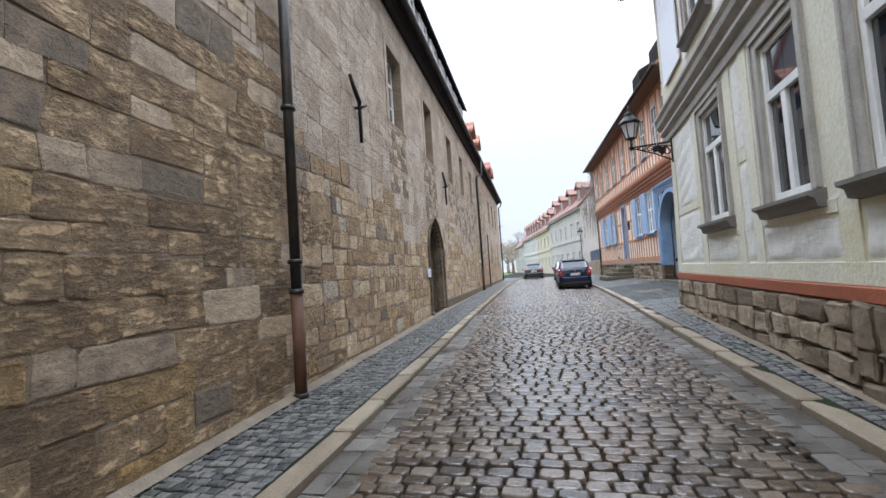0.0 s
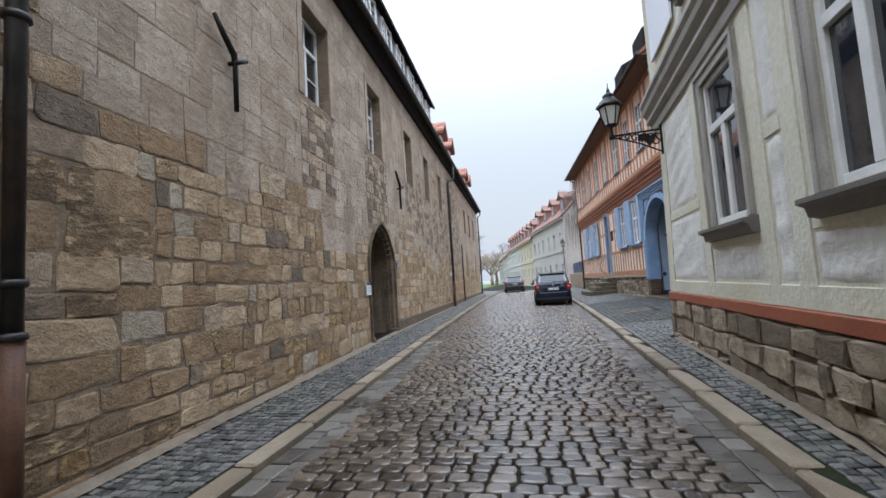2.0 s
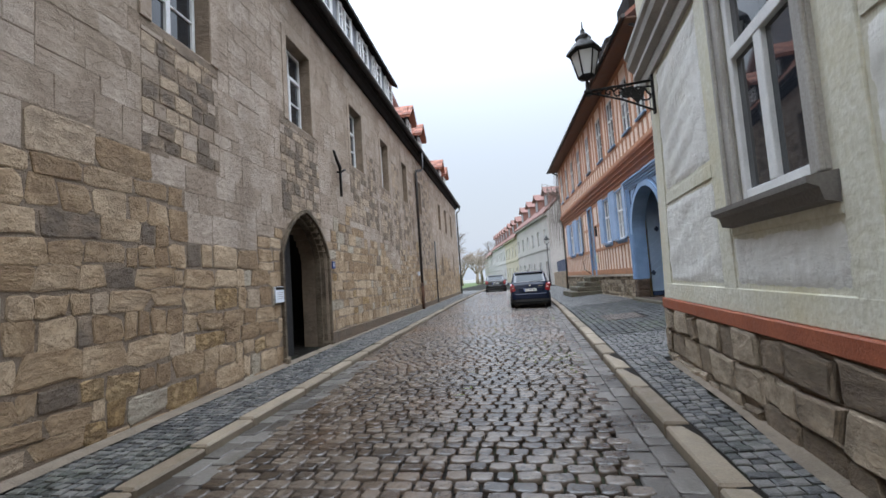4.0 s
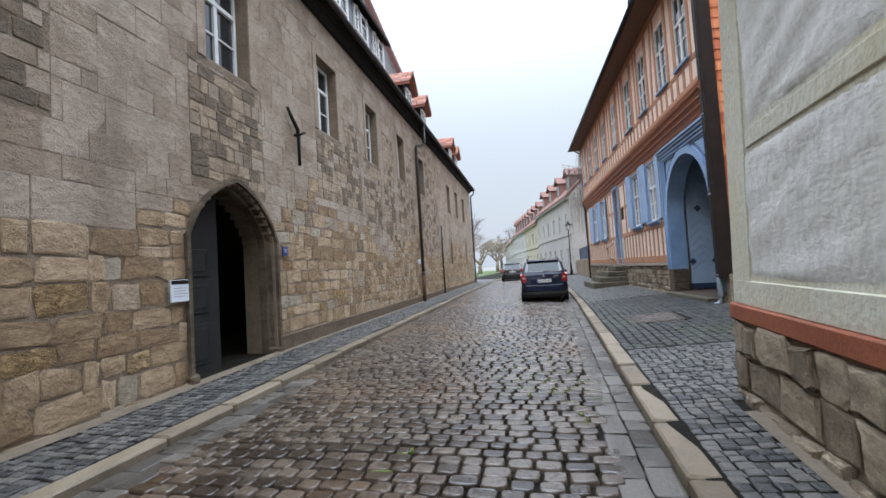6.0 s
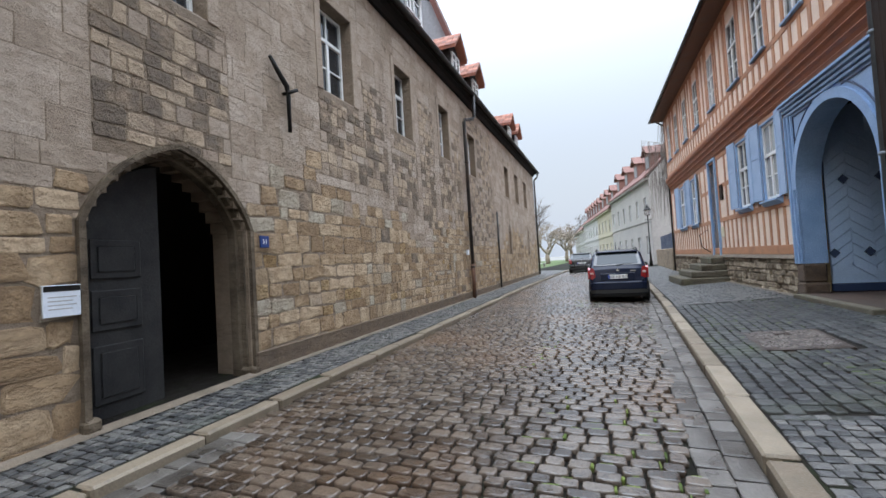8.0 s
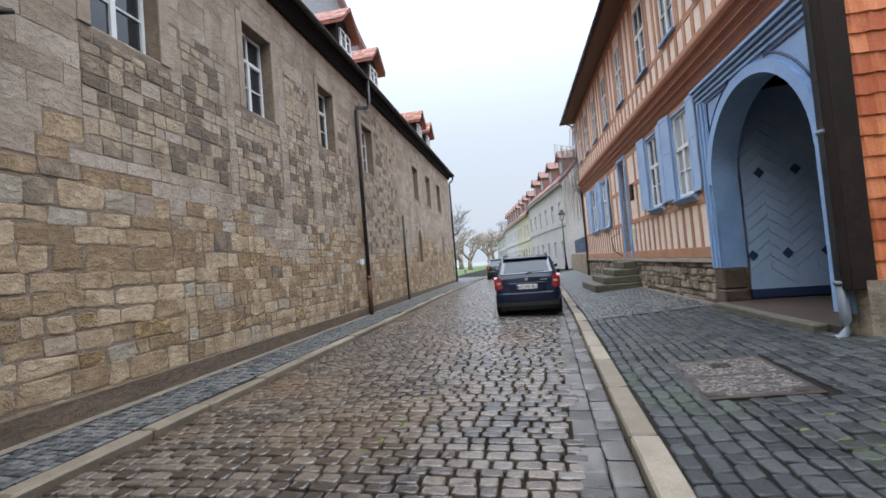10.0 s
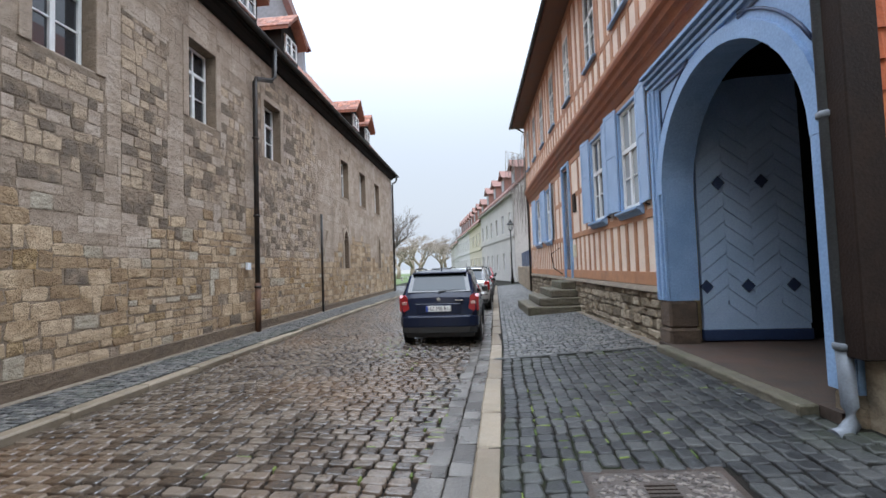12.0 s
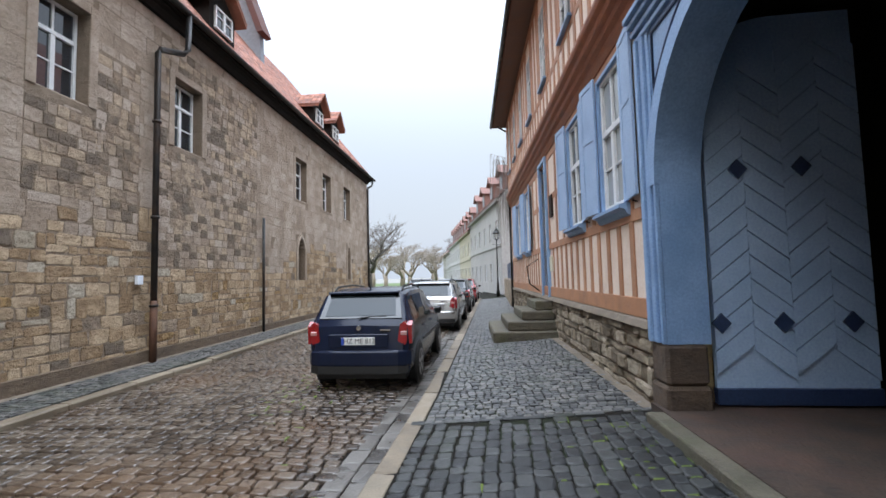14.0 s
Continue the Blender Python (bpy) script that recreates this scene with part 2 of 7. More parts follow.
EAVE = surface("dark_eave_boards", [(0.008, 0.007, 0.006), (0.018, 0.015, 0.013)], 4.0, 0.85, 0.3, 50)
SLATE = surface("grey_slate_cladding", [(0.16, 0.175, 0.20), (0.24, 0.255, 0.28)], 6.0, 0.6, 0.4, 30)
IRON = surface("black_wrought_iron", [(0.010, 0.010, 0.010), (0.022, 0.02, 0.018)], 6.0, 0.5, 0.3, 60, metal=0.6)
PIPE_DARK = surface("dark_downpipe", [(0.018, 0.018, 0.018), (0.04, 0.036, 0.033)], 5.0, 0.45, 0.2, 60, metal=0.4, stain=(0.09, 0.05, 0.03), stain_scale=2)
PIPE_RUST = surface("rusty_iron_pipe", [(0.07, 0.032, 0.018), (0.13, 0.062, 0.035)], 6.0, 0.7, 0.4, 60, metal=0.2)
ZINC = surface("zinc_pipe", [(0.115, 0.13, 0.15), (0.175, 0.195, 0.22)], 4.0, 0.5, 0.15, 60, metal=0.1)
DOOR_WOOD = surface("dark_door_wood", [(0.022, 0.022, 0.023), (0.04, 0.039, 0.038)], 4.0, 0.5, 0.3, 50)
# near-black colour that stands in for the lack of light indoors
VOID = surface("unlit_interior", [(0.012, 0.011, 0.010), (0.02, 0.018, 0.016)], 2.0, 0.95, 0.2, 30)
# near-black plaster: the shade of the gate passage is put into its colour
PASSAGE_SHADE = surface("passage_plaster_painted_shade", [(0.014, 0.012, 0.010), (0.024, 0.020, 0.017)], 2.0, 0.9, 0.4, 30)
SHUTTER_BLUE = surface("faded_blue_shutter_paint", [(0.275, 0.395, 0.575), (0.345, 0.465, 0.64)], 2.5, 0.55, 0.2, 40, stain=(0.21, 0.31, 0.47), stain_scale=1.4)
RUBBLE_P = surface("tan_rubble_stone", [(0.19, 0.145, 0.095), (0.335, 0.265, 0.18), (0.47, 0.39, 0.285)], 1.4, 0.85, 0.7, 14, vary=0.7, piece=False, stain=(0.10, 0.08, 0.055), stain_scale=0.9, stain_amount=0.6, erode=0.45, erode_scale=2.4)
OCHRE_WALL = surface("ochre_jamb_plaster", [(0.45, 0.34, 0.17), (0.55, 0.43, 0.24)], 2.0, 0.85, 0.4, 30)
PANE = glass("window_glass", (0.02, 0.024, 0.03))
PANE_CURTAIN = glass("curtained_glass", (0.30, 0.32, 0.32), 0.08)
PANE_LAMP = glass("lantern_glass", (0.62, 0.64, 0.64), 0.15)
PANEL_WHITE = surface("white_board", [(0.66, 0.70, 0.76), (0.72, 0.76, 0.82)], 2.0, 0.4, 0.1, 30)


# ---- building blocks ----
def part(name, bm, material, parent, label="", m=None):
    """Links a bmesh, or a finished mesh, as one mesh object under a thing or a part."""
    if isinstance(bm, bpy.types.Mesh):
        me = bm
    else:
        me = bpy.data.meshes.new(name)
        bmesh.ops.recalc_face_normals(bm, faces=bm.faces)
        bm.to_mesh(me)
        bm.free()
    if material and not me.materials:
        me.materials.append(material)
    ob = new(name, me)
    if parent:
        ob.parent = parent
    if m is not None:
        ob.matrix_basis = m
    return tagged(ob, label)


def thing(name, m, label, category, group="", kind=""):
    ob = new(name)
    ob.matrix_basis = m
    return tagged(ob, label, category, group, kind)


def box(bm, x0, x1, y0, y1, z0, z1, bevel=0.0, m=None):
    v = [bm.verts.new((x, y, z)) for x in (x0, x1) for y in (y0, y1) for z in (z0, z1)]
    fs = [bm.faces.new([v[i] for i in q]) for q in ((0, 1, 3, 2), (4, 6, 7, 5), (0, 4, 5, 1), (2, 3, 7, 6), (0, 2, 6, 4), (1, 5, 7, 3))]
    if m is not None:
        bmesh.ops.transform(bm, matrix=m, verts=v)
    if bevel:
        es = list({e for f in fs for e in f.edges})
        bmesh.ops.bevel(bm, geom=es, offset=bevel, segments=1, affect="EDGES")
    return bm


def boxed(*a, **k):
    return box(bmesh.new(), *a, **k)


def prism(bm, outline, axis, a, b):
    """Extrudes a closed outline of (u, v) along x ('x': u=y, v=z), y ('y': u=x, v=z) or z ('z': u=x, v=y) from a to b."""
    def at(u, v, w):
        return {"x": (w, u, v), "y": (u, w, v), "z": (u, v, w)}[axis]
    r0 = [bm.verts.new(at(u, v, a)) for u, v in outline]
    r1 = [bm.verts.new(at(u, v, b)) for u, v in outline]
    n = len(outline)
    for i in range(n):
        bm.faces.new((r0[i], r0[(i + 1) % n], r1[(i + 1) % n], r1[i]))
    bm.faces.new(r0[::-1])
    bm.faces.new(r1)
    return bm


def tube(bm, points, radius, sides=10):
    """A round tube along a line of points."""
    rings = []
    pts = [Vector(p) for p in points]
    for i, p in enumerate(pts):
        d = (pts[min(i + 1, len(pts) - 1)] - pts[max(i - 1, 0)]).normalized()
        ref = Vector((0, 0, 1)) if abs(d.z) < 0.9 else Vector((1, 0, 0))
        u = d.cross(ref).normalized()
        w = d.cross(u)
        r = radius[i] if isinstance(radius, (list, tuple)) else radius
        rings.append([bm.verts.new(p + r * (math.cos(2 * math.pi * k / sides) * u + math.sin(2 * math.pi * k / sides) * w)) for k in range(sides)])
    for a, b in zip(rings, rings[1:]):
        for k in range(sides):
            f = bm.faces.new((a[k], a[(k + 1) % sides], b[(k + 1) % sides], b[k]))
            f.smooth = True
    bm.faces.new(rings[0][::-1])
    bm.faces.new(rings[-1])
    return bm


def lathe(bm, profile, sides=16, centre=(0, 0, 0), axis="z"):
    rings = []
    for r, h in profile:
        ring = []
        for k in range(sides):
            a = 2 * math.pi * k / sides
            p = (r * math.cos(a), r * math.sin(a), h) if axis == "z" else (r * math.cos(a), h, r * math.sin(a)) if axis == "y" else (h, r * math.cos(a), r * math.sin(a))
            ring.append(bm.verts.new(Vector(centre) + Vector(p)))
        rings.append(ring)
    for a, b in zip(rings, rings[1:]):
        for k in range(sides):
            f = bm.faces.new((a[k], a[(k + 1) % sides], b[(k + 1) % sides], b[k]))
            f.smooth = True
    bm.faces.new(rings[0][::-1])
    bm.faces.new(rings[-1])
    return bm


def wall_panel(y0, y1, z0, z1, holes, front, back):
    """A wall in the plane x = const from y0 to y1, with rectangular holes (y0, y1, z0, z1) that go right through."""
    ys = sorted({y0, y1, *[min(max(v, y0), y1) for h in holes for v in h[:2]]})
    zs = sorted({z0, z1, *[min(max(v, z0), z1) for h in holes for v in h[2:]]})
    bm = bmesh.new()
    grid = {}

    def vert(i, j, k):
        if (i, j, k) not in grid:
            grid[i, j, k] = bm.verts.new(((front, back)[k], ys[i], zs[j]))
        return grid[i, j, k]

    def solid(i, j):
        if not (0 <= i < len(ys) - 1 and 0 <= j < len(zs) - 1):
            return False
        cy, cz = (ys[i] + ys[i + 1]) / 2, (zs[j] + zs[j + 1]) / 2
        return not any(h[0] < cy < h[1] and h[2] < cz < h[3] for h in holes)
    for i in range(len(ys) - 1):
        for j in range(len(zs) - 1):
            if not solid(i, j):
                continue
            for k in (0, 1):
                bm.faces.new((vert(i, j, k), vert(i + 1, j, k), vert(i + 1, j + 1, k), vert(i, j + 1, k)))
            if not solid(i - 1, j):
                bm.faces.new((vert(i, j, 0), vert(i, j + 1, 0), vert(i, j + 1, 1), vert(i, j, 1)))
            if not solid(i + 1, j):
                bm.faces.new((vert(i + 1, j, 0), vert(i + 1, j + 1, 0), vert(i + 1, j + 1, 1), vert(i + 1, j, 1)))
            if not solid(i, j - 1):
                bm.faces.new((vert(i, j, 0), vert(i + 1, j, 0), vert(i + 1, j, 1), vert(i, j, 1)))
            if not solid(i, j + 1):
                bm.faces.new((vert(i, j + 1, 0), vert(i + 1, j + 1, 0), vert(i + 1, j + 1, 1), vert(i, j + 1, 1)))
    return bm


rng = np.random.default_rng(7)


def pieces_mesh(name, items, material, corner=0.25, inset=0.2, jitter=0.1, eight=True, soft=False):
    """One mesh of many set stones. items: (origin, u, v, n, du, dv, dn): a stone du by dv, standing dn proud along n over its origin (its middle)."""
    it = np.array(items, float)
    o, u, v, n = it[:, 0:3], it[:, 3:6], it[:, 6:9], it[:, 9:12]
    du, dv, dn = it[:, 12:13], it[:, 13:14], it[:, 14:15]
    c = corner
    base = np.array([(-1 + c, -1), (1 - c, -1), (1, -1 + c), (1, 1 - c), (1 - c, 1), (-1 + c, 1), (-1, 1 - c), (-1, -1 + c)]) if eight else np.array([(-1, -1), (1, -1), (1, 1), (-1, 1)])
    k, cnt = len(base), len(it)
    out = np.zeros((cnt, 3 * k, 3))
    small = np.minimum(du, dv)
    for i, (a, b) in enumerate(base):
        ja = rng.uniform(-jitter, jitter, (cnt, 1)) * small * 0.5
        jb = rng.uniform(-jitter, jitter, (cnt, 1)) * small * 0.5
        for ring, (shrink, h) in enumerate(((0.0, -0.6), (0.0, 0.55), (inset, 1.0))):
            s = shrink * small * 0.5
            jz = rng.uniform(-0.12, 0.12, (cnt, 1)) * dn if ring else 0
            out[:, ring * k + i] = o + u * (a * (du / 2 - s) + ja) + v * (b * (dv / 2 - s) + jb) + n * (h * dn + jz)
    faces = []
    ring_faces = [(r * k + i, r * k + (i + 1) % k, (r + 1) * k + (i + 1) % k, (r + 1) * k + i) for r in (0, 1) for i in range(k)]
    top = tuple(2 * k + i for i in range(k))
    for s in range(cnt):
        b0 = s * 3 * k
        faces += [tuple(b0 + i for i in f) for f in ring_faces]
        faces.append(tuple(b0 + i for i in top))
    me = bpy.data.meshes.new(name)
    me.from_pydata(out.reshape(-1, 3).tolist(), [], faces)
    if soft:
        me.polygons.foreach_set("use_smooth", ([True] * (2 * k) + [False]) * cnt)
    me.materials.append(material)
    return me


def moulding(bm, profile, y0, y1):
    """A horizontal moulding: a closed outline (x, z) run along y."""
    return prism(bm, profile, "y", y0, y1)
KERB_P = surface("kerb_stone_single", [(0.15, 0.116, 0.078), (0.235, 0.19, 0.135)], 5.0, 0.6, 0.4, 60, vary=0.6, piece=False, stain=(0.10, 0.085, 0.055), stain_scale=1.4)
COBBLE_P = surface("wet_basalt_sett_single", [(0.037, 0.0275, 0.0205), (0.074, 0.057, 0.0435), (0.118, 0.093, 0.071)], 0.8, 0.18, 0.22, 6, vary=0.6, piece=False, rough_vary=0.09)
SETT_P = surface("dark_paving_sett_single", [(0.0113, 0.0116, 0.0116), (0.0225, 0.0236, 0.0233), (0.0394, 0.0401, 0.0374)], 0.9, 0.55, 0.25, 7, vary=0.8, piece=False)
STONE_P = surface("sandstone_block_single", [(0.287, 0.189, 0.103), (0.412, 0.29, 0.172), (0.527, 0.395, 0.259)], 1.0, 0.88, 0.3, 14, vary=0.5, piece=False, stain=(0.21, 0.148, 0.092), stain_scale=0.7, stain_amount=0.55, erode=0.36, erode_scale=2.6)
PLINTH_P = surface("plinth_stone_single", [(0.175, 0.128, 0.083), (0.30, 0.23, 0.155), (0.43, 0.345, 0.245)], 1.6, 0.85, 0.7, 14, vary=0.6, piece=False, stain=(0.085, 0.07, 0.045), stain_scale=0.8, stain_amount=0.6, erode=0.5, erode_scale=2.4)
STONE_PALE = surface("pale_replacement_stone", [(0.38, 0.32, 0.235), (0.47, 0.41, 0.32)], 6.0, 0.88, 0.8, 60, vary=0.5, stain=(0.28, 0.21, 0.14), stain_scale=1.2, erode=0.35)
BASE_BROWN = surface("brown_base_render", [(0.11, 0.075, 0.047), (0.175, 0.125, 0.082)], 3.0, 0.8, 0.5, 40, stain=(0.08, 0.058, 0.04), stain_scale=1.1, erode=0.3)
TILE_P = surface("orange_clay_tile_single", [(0.44, 0.10, 0.028), (0.58, 0.165, 0.05), (0.66, 0.22, 0.085)], 4.0, 0.65, 0.4, 50, vary=0.9, piece=False)
POST_STONE = surface("dark_damp_stone", [(0.065, 0.043, 0.029), (0.145, 0.10, 0.068)], 5.0, 0.75, 0.8, 45, erode=0.4)
SOFFIT = surface("brown_stained_boards", [(0.11, 0.055, 0.034), (0.17, 0.088, 0.055)], 3.0, 0.7, 0.4, 40)
EARTH = surface("damp_brown_earth", [(0.026, 0.017, 0.012), (0.07, 0.046, 0.032)], 4.5, 0.92, 1.0, 30, stain=(0.11, 0.05, 0.033), stain_scale=0.8, stain_amount=0.4)
STEP_STONE = surface("mossy_step_stone", [(0.0855, 0.072, 0.0495), (0.149, 0.131, 0.09)], 4.0, 0.7, 0.7, 45, stain=(0.075, 0.085, 0.036), stain_scale=1.5, stain_amount=0.7, erode=0.3)
VERGE = surface("dark_red_verge_board", [(0.075, 0.028, 0.022), (0.12, 0.048, 0.038)], 3.0, 0.8, 0.3, 40)
for wet in (COBBLE, COBBLE_P):
    wet.node_tree.nodes["Principled BSDF"].inputs["Specular IOR Level"].default_value = 0.68
for dull in (JOINT, EAVE, TIMBER_DARK, DOOR_WOOD, DOOR_STONE, VOID, PASSAGE_SHADE):
    dull.node_tree.nodes["Principled BSDF"].inputs["Specular IOR Level"].default_value = 0.15
MOSS = surface("joint_moss", [(0.06, 0.095, 0.014), (0.13, 0.17, 0.03)], 9.0, 0.95, 0.8, 120, vary=0.6)
GUTTER_P = surface("wet_gutter_slab_single", [(0.05, 0.043, 0.036), (0.092, 0.082, 0.071), (0.145, 0.132, 0.116)], 0.8, 0.36, 0.5, 9, vary=0.45, piece=False)


# ---- ground ----
def road_z(y):
    return 0.016 * y if y < 14 else 0.224 + 0.004 * (min(y, 60) - 14)


def kerb_x(y):
    """The street face of the kerb on the house side."""
    return 2.02 + 0.0195 * min(y, 22)


def left_kerb_x(y):
    """The street face of the kerb below the stone wall."""
    return -1.68 - 0.030 * min(y, 30)


def crown_z(x, y):
    return road_z(y) + 0.035 * max(0.0, 1 - ((x - 0.15) / 2.1) ** 2)


def walk_z(x, y):
    """The wide pavement, which climbs a little towards the houses."""
    return road_z(y) + 0.10 + 0.07 * min(max(x - kerb_x(y) - 0.2, 0), 3.0)


def left_z(x, y):
    return road_z(y) + 0.085 + 0.02 * max(0, -2.2 - x)


def sheet(name, xs, ys, zf, material, label, category):
    bm = bmesh.new()
    vs = [[bm.verts.new((x(y) if callable(x) else x, y, zf(x(y) if callable(x) else x, y))) for y in ys] for x in xs]
    for a, b in zip(vs, vs[1:]):
        for j in range(len(ys) - 1):
            bm.faces.new((a[j], b[j], b[j + 1], a[j + 1]))
    return tagged(part(name, bm, material, None), label, category, kind="structure")


YS = [-30, -12, -6] + [i * 1.0 for i in range(-5, 62)] + [70, 90]
sheet("ground", [-600, -60, -8, -2.6, 0, 2.6, 9, 60, 600], [-600] + YS + [200, 600, 1500], lambda x, y: road_z(y) - 0.12, FAR_GROUND, "pale damp ground around the street reaching into mist", "ground")
sheet("road", [lambda y: left_kerb_x(y) - 0.05, -1.2, -0.6, 0.0, 0.6, 1.2, lambda y: kerb_x(y) + 0.05], YS, lambda x, y: crown_z(x, y) - 0.026, JOINT, "wet cobbled street bed with mossy joints", "road")
sheet("pavement_right", [lambda y: kerb_x(y) + 0.1, 3.4, 4.4, 5.4, 7.5, 12], YS, lambda x, y: walk_z(x, y) - 0.012, JOINT, "sandy bed of the sett-paved pavement by the houses", "pavement")
sheet("pavement_left", [-6, -3.6, lambda y: left_kerb_x(y) - 0.6, lambda y: left_kerb_x(y) - 0.1], YS, lambda x, y: left_z(x, y) - 0.012, JOINT, "sandy bed of the narrow pavement below the stone wall", "pavement")
lawn = sheet("lawn", [-60, -30, -12, -4.6], [43, 60, 90, 140], lambda x, y: road_z(y) + 0.1, GRASS, "green winter lawn beyond the stone building", "lawn")

# ---- the long stone building ----
LEFT = pose(-2.83, 0, 0, 0, 0, 1.547)
L_WIN = [(9.03, 10.10, 4.98, 6.75), (12.38, 13.42, 4.98, 6.75), (15.88, 16.92, 4.98, 6.75), (18.88, 19.84, 4.98, 6.72), (21.95, 22.85, 5.05, 6.72),
         (24.98, 25.95, 5.0, 6.6), (31.4, 32.4, 4.95, 6.55), (34.15, 35.2, 4.95, 6.6), (37.05, 38.15, 4.95, 6.6), (5.5, 6.5, 5.4, 7.1), (2.2, 3.2, 5.0, 6.8), (-1.5, -0.5, 5.0, 6.8)]
L_WIN = [w for w in L_WIN if w[0] > 8 or w[0] < 0]
L_SLIT = [(31.55, 32.2, 1.95, 3.55), (37.55, 38.05, 1.95, 3.6)]
DOOR = (12.0, 13.84, 0.28, 2.3)
APEX = 3.1
stone_building = thing("stone_building", LEFT, "long medieval sandstone building with a dark eave and pointed door", "building")


def pointed(y0, y1, z0, zs, apex, steps=8):
    """The outline of a pointed arch opening, from its left foot round to its right foot."""
    mid, half = (y0 + y1) / 2, (y1 - y0) / 2
    rise = apex - zs
    pts = [(y0, z0), (y0, zs)]
    for k in range(1, steps + 1):
        a = k / steps
        pts.append((y0 + half * (1 - math.cos(a * math.pi / 2)) * 0.55 + half * a * 0.45, zs + rise * (math.sin(a * math.pi / 2) * 0.65 + a * 0.35)))
    right = [(2 * mid - y, z) for y, z in pts[:-1]][::-1]
    return pts + right


def arch_rects(y0, y1, zs, apex, grow=0.0, steps=8):
    """The pointed head as a stack of thin holes, hidden behind the dressed surround."""
    out = pointed(y0, y1, zs, zs, apex, steps)[1:steps + 2]
    mid = (y0 + y1) / 2
    return [(a[0] + (b[0] - a[0]) * 0.5 - grow, 2 * mid - a[0] - (b[0] - a[0]) * 0.5 + grow, a[1], b[1]) for a, b in zip(out, out[1:])]


L_HOLES = L_WIN + [(DOOR[0] - 0.07, DOOR[1] + 0.07, DOOR[2], DOOR[3])] + arch_rects(DOOR[0] - 0.07, DOOR[1] + 0.07, DOOR[3], APEX + 0.07)
for s in L_SLIT:
    L_HOLES += [(s[0], s[1], s[2], s[3] - 0.45)] + arch_rects(s[0], s[1], s[3] - 0.45, s[3], steps=4)
left_wall = part("wall", wall_panel(-8, 41.6, -0.2, 7.95, L_HOLES, -0.035, -0.65), MORTAR, stone_building, "coursed sandstone blocks in lime mortar, sooty in places")
part("back_wall", boxed(-11, -0.66, 41.2, 41.6, -0.2, 7.95), MORTAR, stone_building)
# no rooms are built: a near-black block paints their darkness
part("inner_dark", boxed(-6.0, -3.2, -8, 41.2, -0.2, 7.9), VOID, stone_building, "near-black block standing in for unlit rooms behind the windows")


def ring(bm, inner, outer, x0, x1):
    """A band between two open outlines in the y-z plane, from x0 to x1."""
    a = [[bm.verts.new((x, y, z)) for y, z in o] for o in (inner, outer) for x in (x0, x1)]
    for p, q in ((a[0], a[2]), (a[1], a[3]), (a[0], a[1]), (a[2], a[3])):
        for i in range(len(p) - 1):
            bm.faces.new((p[i], p[i + 1], q[i + 1], q[i]))
    for i in (0, -1):
        bm.faces.new((a[0][i], a[1][i], a[3][i], a[2][i]))
    return bm


def casement(parent, y0, y1, z0, z1, x, face, pane=PANE, bar=0.055, sash=WHITE, transom=0.66, mullion=True, bars=1, label="", fan=True):
    """A window with frame, mullion, transom and panes, its glass at x; face is the way it looks (+1 or -1 along x)."""
    w = new("window")
    w.parent = parent
    tagged(w, label)
    d0, d1 = sorted((x - 0.02 * face, x + 0.05 * face))
    zt = z0 + (z1 - z0) * transom
    ym = (y0 + y1) / 2
    bm = bmesh.new()
    for a in ((y0, y0 + bar, z0, z1), (y1 - bar, y1, z0, z1), (y0 + bar, y1 - bar, z0, z0 + bar), (y0 + bar, y1 - bar, z1 - bar, z1)):
        box(bm, d0, d1, *a, bevel=0.006)
    if transom < 1:
        box(bm, d0 - 0.008, d1 + 0.008, y0 + bar, y1 - bar, zt - bar * 0.7, zt + bar * 0.7, bevel=0.006)
    if mullion:
        box(bm, d0 - 0.004, d1 + 0.004, ym - bar * 0.75, ym + bar * 0.75, z0 + bar, zt - bar * 0.7 if transom < 1 else z1 - bar, bevel=0.006)
        if transom < 1 and fan:
            box(bm, d0 + 0.01, d1 - 0.01, ym - bar * 0.35, ym + bar * 0.35, zt + bar * 0.7, z1 - bar)
    for k in range(bars):
        zb = z0 + bar + (zt - z0 - bar) * (k + 1) / (bars + 1)
        for a, b in ((y0 + bar, ym - bar * 0.75), (ym + bar * 0.75, y1 - bar)) if mullion else ((y0 + bar, y1 - bar),):
            box(bm, d0 + 0.012, d1 - 0.012, a, b, zb - 0.013, zb + 0.013)
    part("frame", bm, sash, w)
    halves = ((y0 + bar * 0.5, ym), (ym, y1 - bar * 0.5)) if mullion else ((y0 + bar * 0.5, y1 - bar * 0.5),)
    levels = ((z0 + bar * 0.5, zt), (zt, z1 - bar * 0.5)) if transom < 1 else ((z0 + bar * 0.5, z1 - bar * 0.5),)
    for a, b in halves:
        for c, d in levels:
            tilt = rng.uniform(-0.004, 0.004)
            bm = bmesh.new()
            g = x + 0.006 * face
            box(bm, g - 0.003 + tilt, g + 0.003 + tilt, a, b, c, d)
            part("pane", bm, pane, w)
    return w


